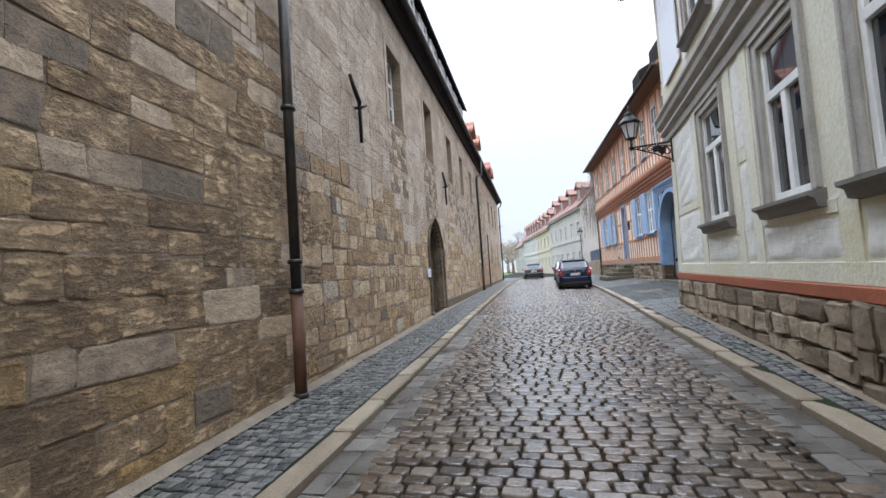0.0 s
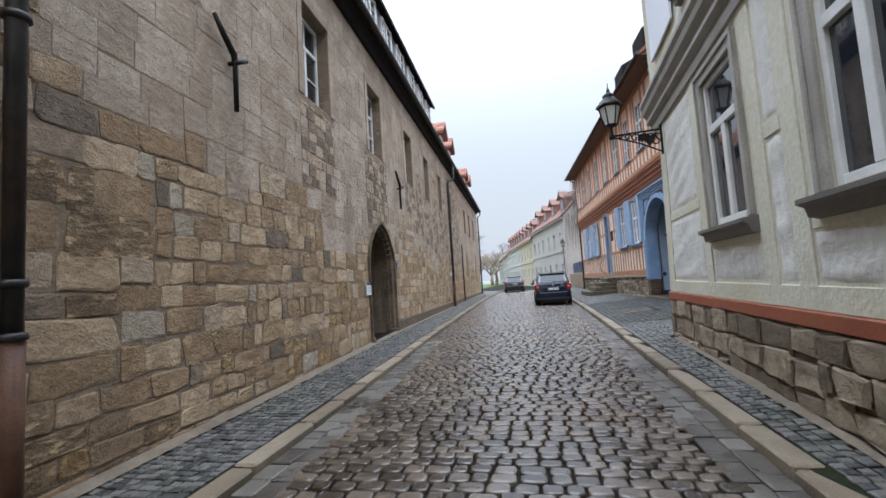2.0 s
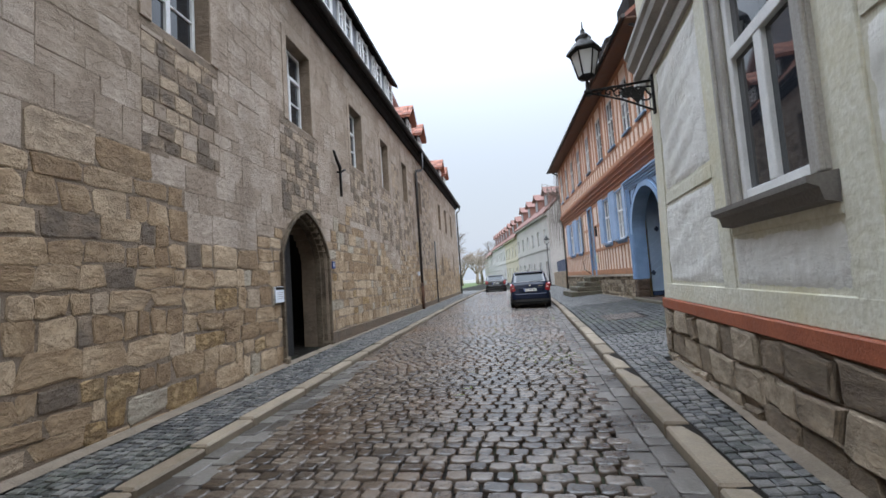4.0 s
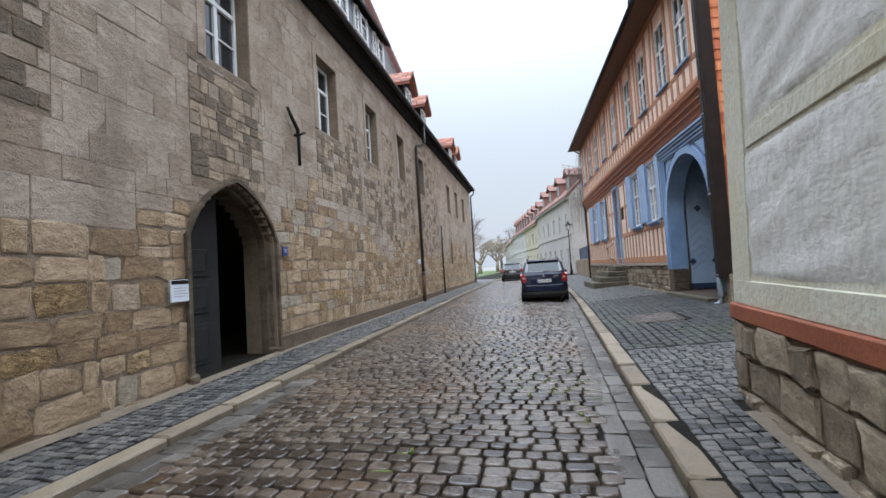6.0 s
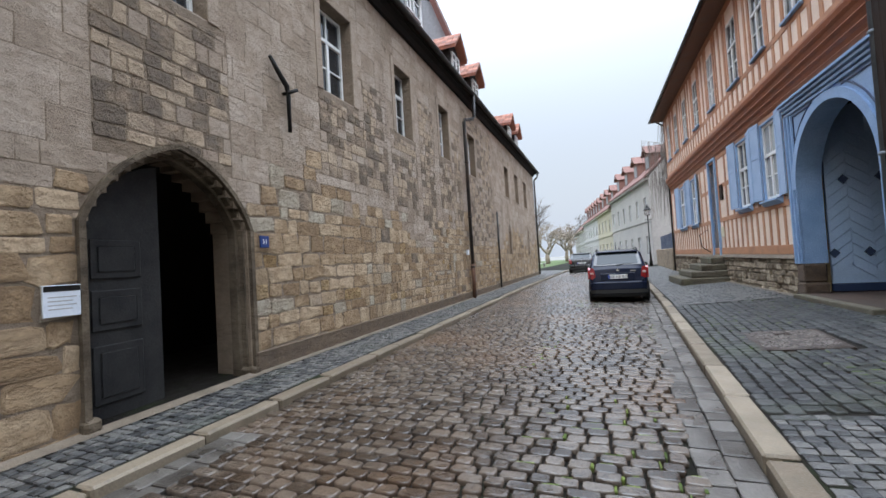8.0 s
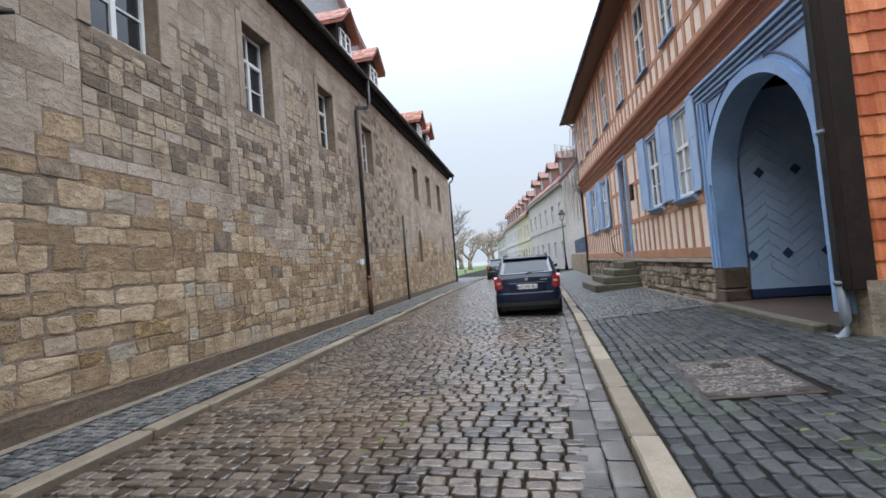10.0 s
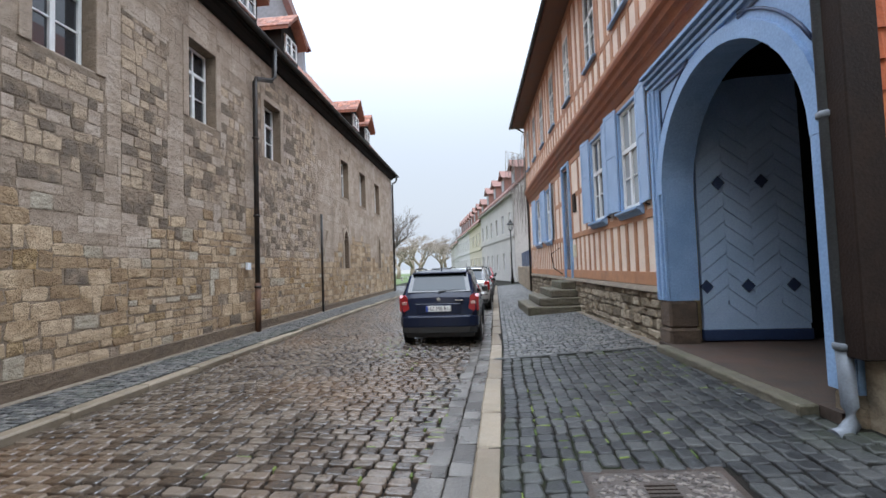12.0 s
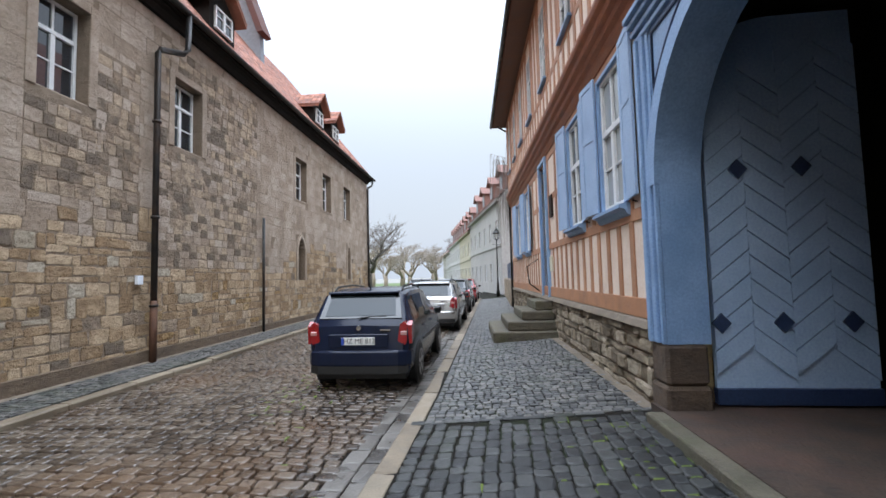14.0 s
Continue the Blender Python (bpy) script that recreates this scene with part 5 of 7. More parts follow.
def car(name, m, paint, label, scale=(1, 1, 1), plate=None, rails=True, low_rear=False, rear_pane=None):
    """An estate car, its rear at y = 0 and its nose towards +y."""
    c = thing(name, m @ Matrix.Diagonal((*scale, 1)), label, "car")
    rings = []
    body = bmesh.new()
    for y, w, belt, top, wt in WAGON:
        if low_rear and 0.02 < y < 0.9:
            top = top - 0.02
        low = 0.24 if 0.1 < y < 4.1 else 0.34
        half = [(w * 0.93, low), (w * 0.985, low + 0.10), (w, (low + belt) / 2 + 0.06), (w * 0.975, belt), (wt + 0.05, top - 0.045), (wt - 0.04, top), (0.0, top + 0.018)]
        ring_pts = [(-x, z) for x, z in half] + [(x, z) for x, z in half[-2::-1]]
        rings.append([body.verts.new((x, y, z)) for x, z in ring_pts])
    n = len(rings[0])
    for a, b in zip(rings, rings[1:]):
        for k in range(n - 1):
            f = body.faces.new((a[k], a[k + 1], b[k + 1], b[k]))
            f.smooth = True
        body.faces.new((a[n - 1], a[0], b[0], b[n - 1]))
    body.faces.new(rings[0])
    body.faces.new(rings[-1][::-1])
    co = [[v.co.copy() for v in r] for r in rings]
    bmesh.ops.recalc_face_normals(body, faces=body.faces)
    shell = part("body", body, paint, c)
    soft = shell.modifiers.new("soft_edges", "BEVEL")
    soft.width, soft.segments, soft.limit_method, soft.angle_limit = 0.045, 3, "ANGLE", math.radians(22)

    def skin(nm, quads, material, off=0.006, shrink=0.0, lab=""):
        bm = bmesh.new()
        for q in quads:
            q = [Vector(p) for p in q]
            mid = sum(q, Vector()) / 4
            nn = (q[1] - q[0]).cross(q[2] - q[0]).normalized()
            if nn.dot(mid - Vector((0, 2.1, 0.7))) < 0:
                nn = -nn
            a = [bm.verts.new(p.lerp(mid, shrink) + nn * off) for p in q]
            b = [bm.verts.new(p.lerp(mid, shrink) - nn * 0.01) for p in q]
            bm.faces.new(a)
            for i in range(4):
                bm.faces.new((a[i], a[(i + 1) % 4], b[(i + 1) % 4], b[i]))
        return part(nm, bm, material, c, lab)

    def mixp(i, j, a, b, t):
        return co[i][a].lerp(co[j][b], t)
    # rear window: the slanted top between two stations
    l0, r0, l1, r1 = co[3][5], co[3][n - 6], co[4][5], co[4][n - 6]
    up = lambda p: p + Vector((0, 0, 0.012))
    skin("rear_window_seal", [[up(l0.lerp(l1, 0.02)) + Vector((-0.03, 0, 0)), up(r0.lerp(r1, 0.02)) + Vector((0.03, 0, 0)), up(r0.lerp(r1, 0.93)) + Vector((0.02, 0, 0)), up(l0.lerp(l1, 0.93)) + Vector((-0.02, 0, 0))]], CAR_GLASS, 0.012)
    skin("rear_window", [[up(l0.lerp(l1, 0.10)) + Vector((0.06, 0, 0)), up(r0.lerp(r1, 0.10)) + Vector((-0.06, 0, 0)), up(r0.lerp(r1, 0.84)) + Vector((-0.05, 0, 0)), up(l0.lerp(l1, 0.84)) + Vector((0.05, 0, 0))]], rear_pane or REAR_GLASS, 0.018)
    skin("windscreen", [[co[7][5], co[7][n - 6], co[8][n - 6], co[8][5]]], CAR_GLASS, 0.02, 0.06)
    for a, b in ((3, 4), (n - 5, n - 4)):
        for i, j, t0, t1 in ((4, 5, 0.15, 0.92), (5, 6, 0.02, 0.93), (6, 7, 0.0, 1.0), (7, 8, 0.02, 0.5)):
            lo, hi = (a, b) if a == 3 else (b, a)
            p = [mixp(i, j, lo, lo, t0), mixp(i, j, lo, lo, t1), mixp(i, j, hi, hi, t1), mixp(i, j, hi, hi, t0)]
            p = [p[0].lerp(p[3], 0.08), p[1].lerp(p[2], 0.08), p[2].lerp(p[1], 0.10), p[3].lerp(p[0], 0.10)]
            skin("side_window", [p], CAR_GLASS, 0.006)
    spoiler = boxed(-0.57, 0.57, 0.29, 0.50, 1.425, 1.465, bevel=0.012)
    part("roof_spoiler", spoiler, paint, c)
    part("wiper", tube(bmesh.new(), [(-0.02, 0.10, 1.065), (0.18, 0.145, 1.09), (0.42, 0.15, 1.085)], 0.012, 6), BLACK_TRIM, c)
    for s in (-1, 1):
        light = new("tail_light")
        light.parent = c
        tagged(light, "red and clear tail light")
        bm = bmesh.new()
        prism(bm, [(s * 0.60, 0.69), (s * 0.71, 0.67), (s * 0.745, 0.72), (s * 0.755, 0.97), (s * 0.71, 1.02), (s * 0.645, 0.98)], "y", 0.03, 0.16)
        part("lens", bm, TAIL_RED, light)
        part("side_lens", prism(bmesh.new(), [(0.085, 0.69), (0.22, 0.74), (0.30, 0.95), (0.16, 1.02), (0.075, 0.96)], "x", s * 0.745, s * 0.818), TAIL_RED, light)
        part("clear_lens", boxed(min(s * 0.655, s * 0.75), max(s * 0.655, s * 0.75), 0.014, 0.03, 0.825, 0.88, bevel=0.006), TAIL_CLEAR, light)
        mirror = new("door_mirror")
        mirror.parent = c
        bm = bmesh.new()
        box(bm, min(s * 0.82, s * 0.98), max(s * 0.82, s * 0.98), 2.62, 2.76, 0.92, 1.06, bevel=0.035)
        part("mirror_shell", bm, BLACK_TRIM, mirror)
        part("mirror_glass", boxed(min(s * 0.845, s * 0.96), max(s * 0.845, s * 0.96), 2.612, 2.619, 0.945, 1.035), CAR_GLASS, mirror)
        if rails:
            part("roof_rail", tube(bmesh.new(), [(s * 0.57, 0.62, 1.46), (s * 0.565, 0.72, 1.53), (s * 0.56, 1.5, 1.55), (s * 0.56, 2.2, 1.51), (s * 0.565, 2.32, 1.44)], 0.017, 8), BLACK_TRIM, c, "black roof rail")
        part("door_strip", boxed(min(s * 0.815, s * 0.835), max(s * 0.815, s * 0.835), 1.15, 3.0, 0.60, 0.65, bevel=0.005), BLACK_TRIM if rails else paint, c)
        for yh in (1.25, 2.15):
            part("door_handle", boxed(min(s * 0.805, s * 0.84), max(s * 0.805, s * 0.84), yh, yh + 0.16, 0.83, 0.86, bevel=0.008), paint, c)
        for yw in (0.72, 3.35):
            part("wheel_arch", lathe(bmesh.new(), [(0.345, s * 0.79), (0.345, s * 0.826), (0.30, s * 0.83), (0.05, s * 0.83)], 24, (0, yw, 0.31), "x"), BLACK_TRIM, c)
            wheel = new("wheel")
            wheel.parent = c
            part("tyre", lathe(bmesh.new(), [(0.19, s * 0.66), (0.30, s * 0.66), (0.31, s * 0.70), (0.31, s * 0.81), (0.295, s * 0.842), (0.205, s * 0.846)], 28, (0, yw, 0.31), "x"), RUBBER, wheel)
            rim = bmesh.new()
            lathe(rim, [(0.21, s * 0.834), (0.205, s * 0.85), (0.185, s * 0.845), (0.18, s * 0.832)], 28, (0, yw, 0.31), "x")
            for k in range(5):
                a = 2 * math.pi * k / 5
                box(rim, -0.006, 0.006, -0.028, 0.028, 0.03, 0.19, m=pose(s * 0.842, yw, 0.31, math.degrees(a), 0, 0))
            part("rim", rim, RIM, wheel)
    bumper = part("bumper", prism(bmesh.new(), [(-0.40, -0.055), (-0.62, -0.03), (-0.74, 0.02), (-0.80, 0.10), (-0.822, 0.26), (0.822, 0.26), (0.80, 0.10), (0.74, 0.02), (0.62, -0.03), (0.40, -0.055)], "z", 0.36, 0.61), paint, c)
    round_off = bumper.modifiers.new("soft_edges", "BEVEL")
    round_off.width, round_off.segments, round_off.limit_method, round_off.angle_limit = 0.05, 4, "ANGLE", math.radians(40)
    part("bumper_lip", prism(bmesh.new(), [(-0.40, -0.045), (-0.62, -0.02), (-0.76, 0.05), (0.76, 0.05), (0.62, -0.02), (0.40, -0.045)], "z", 0.27, 0.40), BLACK_TRIM, c)
    part("underbody", boxed(-0.70, 0.70, 0.15, 4.05, 0.16, 0.30), BLACK_TRIM, c)
    part("plate_recess", boxed(-0.46, 0.46, 0.008, 0.03, 0.64, 0.84, bevel=0.008), paint, c)
    pl = new("number_plate")
    pl.parent = c
    part("plate", boxed(-0.26, 0.26, -0.004, 0.012, 0.685, 0.795, bevel=0.004), PLATE, pl)
    part("plate_end", boxed(-0.258, -0.215, -0.0065, -0.004, 0.688, 0.792), PLATE_BLUE, pl)
    if plate:
        lettering("plate_letters", plate, 0.105, pose(0.022, -0.006, 0.74, 90, 0, 0), INK, pl)
    else:
        for k in range(6):
            part("plate_mark", boxed(-0.19 + k * 0.07, -0.145 + k * 0.07, -0.006, -0.004, 0.71, 0.77), INK, pl)
    part("badge", lathe(bmesh.new(), [(0.038, -0.005), (0.038, 0.012), (0.02, 0.016)], 16, (0, 0.045, 0.925), "y"), CHROME, c)
    part("model_badge", boxed(0.34, 0.50, 0.028, 0.05, 0.885, 0.91), CHROME, c)
    part("aerial", tube(bmesh.new(), [(0.0, 0.75, 1.50), (0.0, 0.62, 1.64)], [0.012, 0.005], 6), BLACK_TRIM, c)
    return c


def on_road(x, y, turn=0):
    return pose(x, y, road_z(y) + 0.03, 0, 0, turn)


car("estate_car", on_road(1.44, 22.45, 0.5), CAR_DARK, "dark blue-grey estate car parked along the kerb", (0.97, 1, 0.99), plate="HZ ME 812")
car("silver_estate_car", on_road(1.52, 29.1, -1.0), CAR_SILVER, "silver estate car parked behind the dark one", (1.02, 1.03, 0.99))
car("grey_car", on_road(1.58, 35.2, -0.5), CAR_GREY, "dark grey car parked in the kerbside row", (1.04, 1.03, 1.0), rails=False)
car("red_car", on_road(1.66, 41.6, -1.0), CAR_RED, "red car parked at the end of the row", (1.0, 0.93, 0.96), rails=False)
car("black_estate_car", on_road(-1.05, 43.0, 3.0), CAR_BLACK, "black estate car out on the street", (1.1, 1.1, 0.98), rails=False)

# ---- wall lantern on the cream house ----
lantern = thing("wall_lantern", pose(3.115, 10.98, 3.80, 0, 0, -3.7), "black wrought-iron street lantern on a scrolled bracket", "lamp")
part("wall_plate", boxed(-0.03, 0.02, -0.03, 0.03, -0.06, 0.50, bevel=0.008), IRON, lantern)
part("arm", tube(bmesh.new(), [(0, 0, 0.42), (-0.45, 0, 0.41), (-0.87, 0, 0.40)], 0.02, 8), IRON, lantern)
part("brace", tube(bmesh.new(), [(0, 0, -0.02), (-0.40, 0, 0.20), (-0.84, 0, 0.37)], 0.016, 8), IRON, lantern)
for k in range(6):
    cx = -0.09 - 0.125 * k
    r = 0.155 - 0.022 * k
    cz = 0.22 + 0.03 * k
    pts = [(cx + r * (1 - a / 9) * math.cos(a), 0, cz + r * (1 - a / 9) * math.sin(a) * 0.95) for a in np.linspace(0, 7.5, 16)]
    part("scroll", tube(bmesh.new(), pts, 0.014, 5), IRON, lantern)
part("bracket_figure", prism(bmesh.new(), [(-0.42, 0.27), (-0.30, 0.22), (-0.22, 0.12), (-0.14, 0.20), (-0.10, 0.36), (-0.20, 0.32), (-0.28, 0.39), (-0.40, 0.36)], "y", -0.008, 0.008), IRON, lantern)
part("stem", lathe(bmesh.new(), [(0.05, 0.34), (0.06, 0.40), (0.03, 0.44), (0.022, 0.56), (0.04, 0.58), (0.10, 0.60)], 12, (-0.87, 0, 0)), IRON, lantern)


def lantern_head(parent, x, y, z, s=1.0):
    """A six-sided lantern with panes, bars, roof and finial."""
    for k in range(6):
        a0, a1 = math.pi * k / 3, math.pi * (k + 1) / 3
        q = [(0.11, 0.0, a0), (0.11, 0.0, a1), (0.20, 0.36, a1), (0.20, 0.36, a0)]
        bm = bmesh.new()
        out = [bm.verts.new((x + s * r * math.cos(a), y + s * r * math.sin(a), z + s * h)) for r, h, a in q]
        inn = [bm.verts.new((x + s * (r - 0.008) * math.cos(a), y + s * (r - 0.008) * math.sin(a), z + s * h)) for r, h, a in q]
        bm.faces.new(out)
        bm.faces.new(inn[::-1])
        for i in range(4):
            bm.faces.new((out[i], out[(i + 1) % 4], inn[(i + 1) % 4], inn[i]))
        part("pane", bm, PANE_LAMP, parent)
        bm = tube(bmesh.new(), [(x + s * 0.112 * math.cos(a0), y + s * 0.112 * math.sin(a0), z - 0.01), (x + s * 0.205 * math.cos(a0), y + s * 0.205 * math.sin(a0), z + s * 0.37)], 0.013 * s, 6)
        part("bar", bm, IRON, parent)
    part("hood", lathe(bmesh.new(), [(0.20 * s, 0.34 * s), (0.26 * s, 0.36 * s), (0.24 * s, 0.40 * s), (0.14 * s, 0.52 * s), (0.10 * s, 0.55 * s), (0.12 * s, 0.58 * s), (0.09 * s, 0.62 * s), (0.03 * s, 0.66 * s), (0.035 * s, 0.70 * s), (0.012 * s, 0.74 * s), (0.008 * s, 0.84 * s)], 6, (x, y, z)), IRON, parent)
    part("collar", lathe(bmesh.new(), [(0.07 * s, -0.03 * s), (0.125 * s, -0.015 * s), (0.125 * s, 0.01 * s), (0.07 * s, 0.02 * s)], 6, (x, y, z)), IRON, parent)


lantern_head(lantern, -0.87, 0, 0.62)


def street_lamp(x, y, h=3.9):
    p = thing("street_lamp", pose(x, y, walk_z(x, y) - 0.02), "slim dark street lamp with an old lantern head", "lamp", "street lamps")
    part("post", lathe(bmesh.new(), [(0.13, 0), (0.13, 0.35), (0.09, 0.45), (0.07, 0.9), (0.045, 1.1), (0.035, h - 0.3), (0.05, h - 0.1), (0.03, h)], 12), IRON, p)
    part("ladder_bar", tube(bmesh.new(), [(-0.28, 0, h - 0.35), (0.28, 0, h - 0.35)], 0.015, 6), IRON, p)
    lantern_head(p, 0, 0, h, 1.1)


street_lamp(3.80, 46.0)
street_lamp(1.2, 72.0)

# ---- signs on the stone building ----
sign = thing("notice_sign", LEFT @ pose(0.015, 11.70, 1.56), "white notice with a dark head beside the pointed door", "sign")
part("board", boxed(-0.01, 0.012, -0.145, 0.145, -0.14, 0.14, bevel=0.004), PANEL_WHITE, sign)
part("dark_head", boxed(0.012, 0.014, -0.14, 0.14, 0.085, 0.135), IRON, sign)
for k in range(4):
    part("text_line", boxed(0.012, 0.0132, -0.11, 0.11 - 0.03 * (k % 2), 0.03 - 0.035 * k, 0.038 - 0.035 * k), TRIM_GREY, sign)
num = thing("house_number", LEFT @ pose(0.015, 14.19, 2.15), "small blue enamel house number plate", "sign")
part("plate", boxed(-0.01, 0.01, -0.085, 0.085, -0.085, 0.085, bevel=0.004), plain("blue_enamel", (0.018, 0.045, 0.17), 0.35), num)
lettering("digits", "51", 0.10, pose(0.0115, 0, 0, 90, 0, 90), WHITE_INK, num)
meter = thing("junction_box", LEFT @ pose(0.03, 23.98, 2.02), "small white junction box by the downpipe", "box")
part("case", boxed(-0.03, 0.05, -0.07, 0.07, -0.09, 0.09, bevel=0.01), PANEL_WHITE, meter)

# ---- manhole cover in the pavement ----
mh = thing("manhole_cover", pose(3.53, 16.45, walk_z(3.53, 16.45) - 0.004, 0, -4.0, -3), "large stone-filled manhole cover with iron rim and grate", "manhole")
GRAVEL = surface("exposed_gravel_concrete", [(0.035, 0.028, 0.023), (0.085, 0.068, 0.056)], 14.0, 0.7, 0.9, 50)
RUST = surface("rusty_iron_frame", [(0.035, 0.026, 0.02), (0.07, 0.05, 0.04)], 8.0, 0.55, 0.5, 60, metal=0.4)
for a, b in ((-0.62, 0.0), (0.0, 0.62)):
    part("fill", boxed(-0.41, 0.41, a + 0.02, b - 0.02, -0.02, 0.012), GRAVEL, mh)
for q in ((-0.45, 0.45, -0.66, -0.60), (-0.45, 0.45, 0.60, 0.66), (-0.45, -0.41, -0.6, 0.6), (0.41, 0.45, -0.6, 0.6), (-0.41, 0.41, -0.02, 0.02)):
    part("rim", boxed(*q, -0.02, 0.013), RUST, mh)
for q in ((-0.41, -0.26, -0.60, -0.48), (0.26, 0.41, -0.60, -0.48), (0.28, 0.41, -0.12, -0.03), (-0.41, -0.25, -0.14, -0.03)):
    part("corner_plate", boxed(*q, 0.0, 0.016), RUST, mh)
for k in range(4):
    part("grate_bar", boxed(-0.10, 0.08, 0.28 + 0.045 * k, 0.305 + 0.045 * k, 0.0, 0.02), RUST, mh)
items = []
for _ in range(900):
    x, y = rng.uniform(-0.39, 0.39), rng.uniform(-0.58, 0.58)
    if abs(y) < 0.05 or (-0.13 < x < 0.11 and 0.25 < y < 0.48) or (abs(y + 0.54) < 0.07 and abs(x) > 0.24):
        continue
    a = rng.uniform(0, 3.14)
    items.append((x, y, 0.012, math.cos(a), math.sin(a), 0, -math.sin(a), math.cos(a), 0, 0, 0, 1, rng.uniform(0.02, 0.05), rng.uniform(0.02, 0.035), rng.uniform(0.004, 0.009)))
tagged(part("gravel", pieces_mesh("gravel", items, surface("gravel_chips", [(0.045, 0.035, 0.03), (0.095, 0.077, 0.066), (0.15, 0.126, 0.108)], 9, 0.6, 0.3, 60, vary=1.0), 0.4, 0.4, 0.4), None, mh), kind="stuff")

# ---- garden wall and fence beyond the half-timbered house ----
garden = thing("garden_wall", Matrix(), "rough stone garden wall with a blue-grey board fence", "wall")
part("stonework", boxed(4.25, 4.65, 36.1, 46.4, 0.2, 1.75, bevel=0.04), PLINTH, garden)
for k in range(13):
    part("fence_board", boxed(4.42, 4.46, 36.3 + 0.62 * k, 36.88 + 0.62 * k, 1.75, 2.65, bevel=0.01), BLUE_DEEP, garden)

# ---- far houses down the street ----
# mist is painted in: far walls, roofs and panes get paler colours
FAR_WALLS = [surface("misty_plaster_grey", [(0.38, 0.36, 0.335), (0.47, 0.45, 0.42)], 0.8, 0.9, 0.2, 12, stain=(0.31, 0.30, 0.285), stain_scale=0.4),
             surface("misty_plaster_yellow", [(0.44, 0.40, 0.29), (0.50, 0.46, 0.35)], 0.8, 0.9, 0.2, 12),
             surface("misty_plaster_white", [(0.46, 0.455, 0.445), (0.53, 0.525, 0.515)], 0.8, 0.9, 0.2, 12)]
FAR_ROOF = surface("misty_red_roof", [(0.17, 0.0861, 0.0697), (0.238, 0.135, 0.115)], 3.0, 0.85, 0.3, 14)
FAR_PANE = plain("misty_window", (0.20, 0.21, 0.22), 0.3)
ROW0, ROW1 = Vector((4.15, 48.0)), Vector((-6.8, 108.0))
ROW = (ROW1 - ROW0).normalized()
ROW_TURN = -math.degrees(math.atan2(ROW.x, ROW.y))


def far_house(start, length, eave, wall, dormers, rows=2, group="houses down the street"):
    at = ROW0 + ROW * start
    h = thing("far_house", pose(at.x, at.y, 0.2, 0, 0, ROW_TURN), "two-storey plastered town house with a red roof in the mist", "house", group)
    n = max(2, int(length / 2.6))
    wins = []
    for r in range(rows):
        for k in range(n):
            y = (k + 0.5) * length / n
            z = 1.2 + r * (eave - 1.0) / rows
            wins.append((y - 0.45, y + 0.45, z, z + 1.5))
    part("wall", wall_panel(0, length, 0, eave, wins, 0, 0.4), wall, h)
    part("gable_wall", prism(bmesh.new(), [(0.02, 0), (9, 0), (9, eave), (4.5, eave + 4.4), (0.02, eave)], "y", -0.05, 0.3), wall, h)
    part("gable_wall", prism(bmesh.new(), [(0.42, 0), (9, 0), (9, eave), (4.5, eave + 4.4), (0.42, eave)], "y", length - 0.3, length - 0.01), wall, h)
    part("roof", prism(bmesh.new(), [(-0.35, eave - 0.15), (-0.35, eave), (4.5, eave + 4.6), (9.4, eave - 0.1), (9.4, eave - 0.3), (4.5, eave + 4.35)], "y", -0.2, length), FAR_ROOF, h)
    part("eave_cornice", boxed(-0.3, 0.0, 0, length - 0.02, eave - 0.3, eave - 0.1), wall, h)
    if rows > 1:
        part("string_course", boxed(-0.08, 0.0, 0, length - 0.02, eave * 0.52, eave * 0.52 + 0.2), wall, h)
    for w in wins:
        win = new("window")
        win.parent = h
        part("pane", boxed(0.12, 0.15, w[0], w[1], w[2], w[3]), FAR_PANE, win)
        bm = bmesh.new()
        for q in ((w[0], w[0] + 0.07, w[2], w[3]), (w[1] - 0.07, w[1], w[2], w[3]), ((w[0] + w[1]) / 2 - 0.04, (w[0] + w[1]) / 2 + 0.04, w[2], w[3]), (w[0], w[1], w[2] + 0.95, w[2] + 1.03)):
            box(bm, 0.07, 0.11, *q)
        part("frame", bm, WHITE, win)
    for k in range(dormers):
        y = (k + 0.5) * length / dormers
        d = new("dormer")
        d.parent = h
        part("dormer_front", boxed(0.6, 3.0, y - 0.75, y + 0.75, eave + 0.5, eave + 2.3), FAR_ROOF, d)
        part("dormer_roof", prism(bmesh.new(), [(y - 0.95, eave + 2.15), (y, eave + 2.95), (y + 0.95, eave + 2.15), (y, eave + 2.5)], "x", 0.3, 4.0), FAR_ROOF, d)
        part("pane", boxed(0.57, 0.6, y - 0.45, y + 0.45, eave + 1.0, eave + 2.0), FAR_PANE, d)
    ch = new("chimney")
    ch.parent = h
    part("stack", boxed(4.2, 4.9, length * 0.5, length * 0.5 + 0.7, eave + 3.8, eave + 5.6, bevel=0.03), FAR_ROOF, ch)
    return h


far_house(0, 17, 7.5, FAR_WALLS[0], 4)
far_house(17.1, 11, 6.9, FAR_WALLS[1], 3)
far_house(28.2, 17, 6.8, FAR_WALLS[2], 6)
far_house(45.3, 8, 6.2, FAR_WALLS[2], 0)
far_house(53.4, 8, 6.0, FAR_WALLS[0], 0)

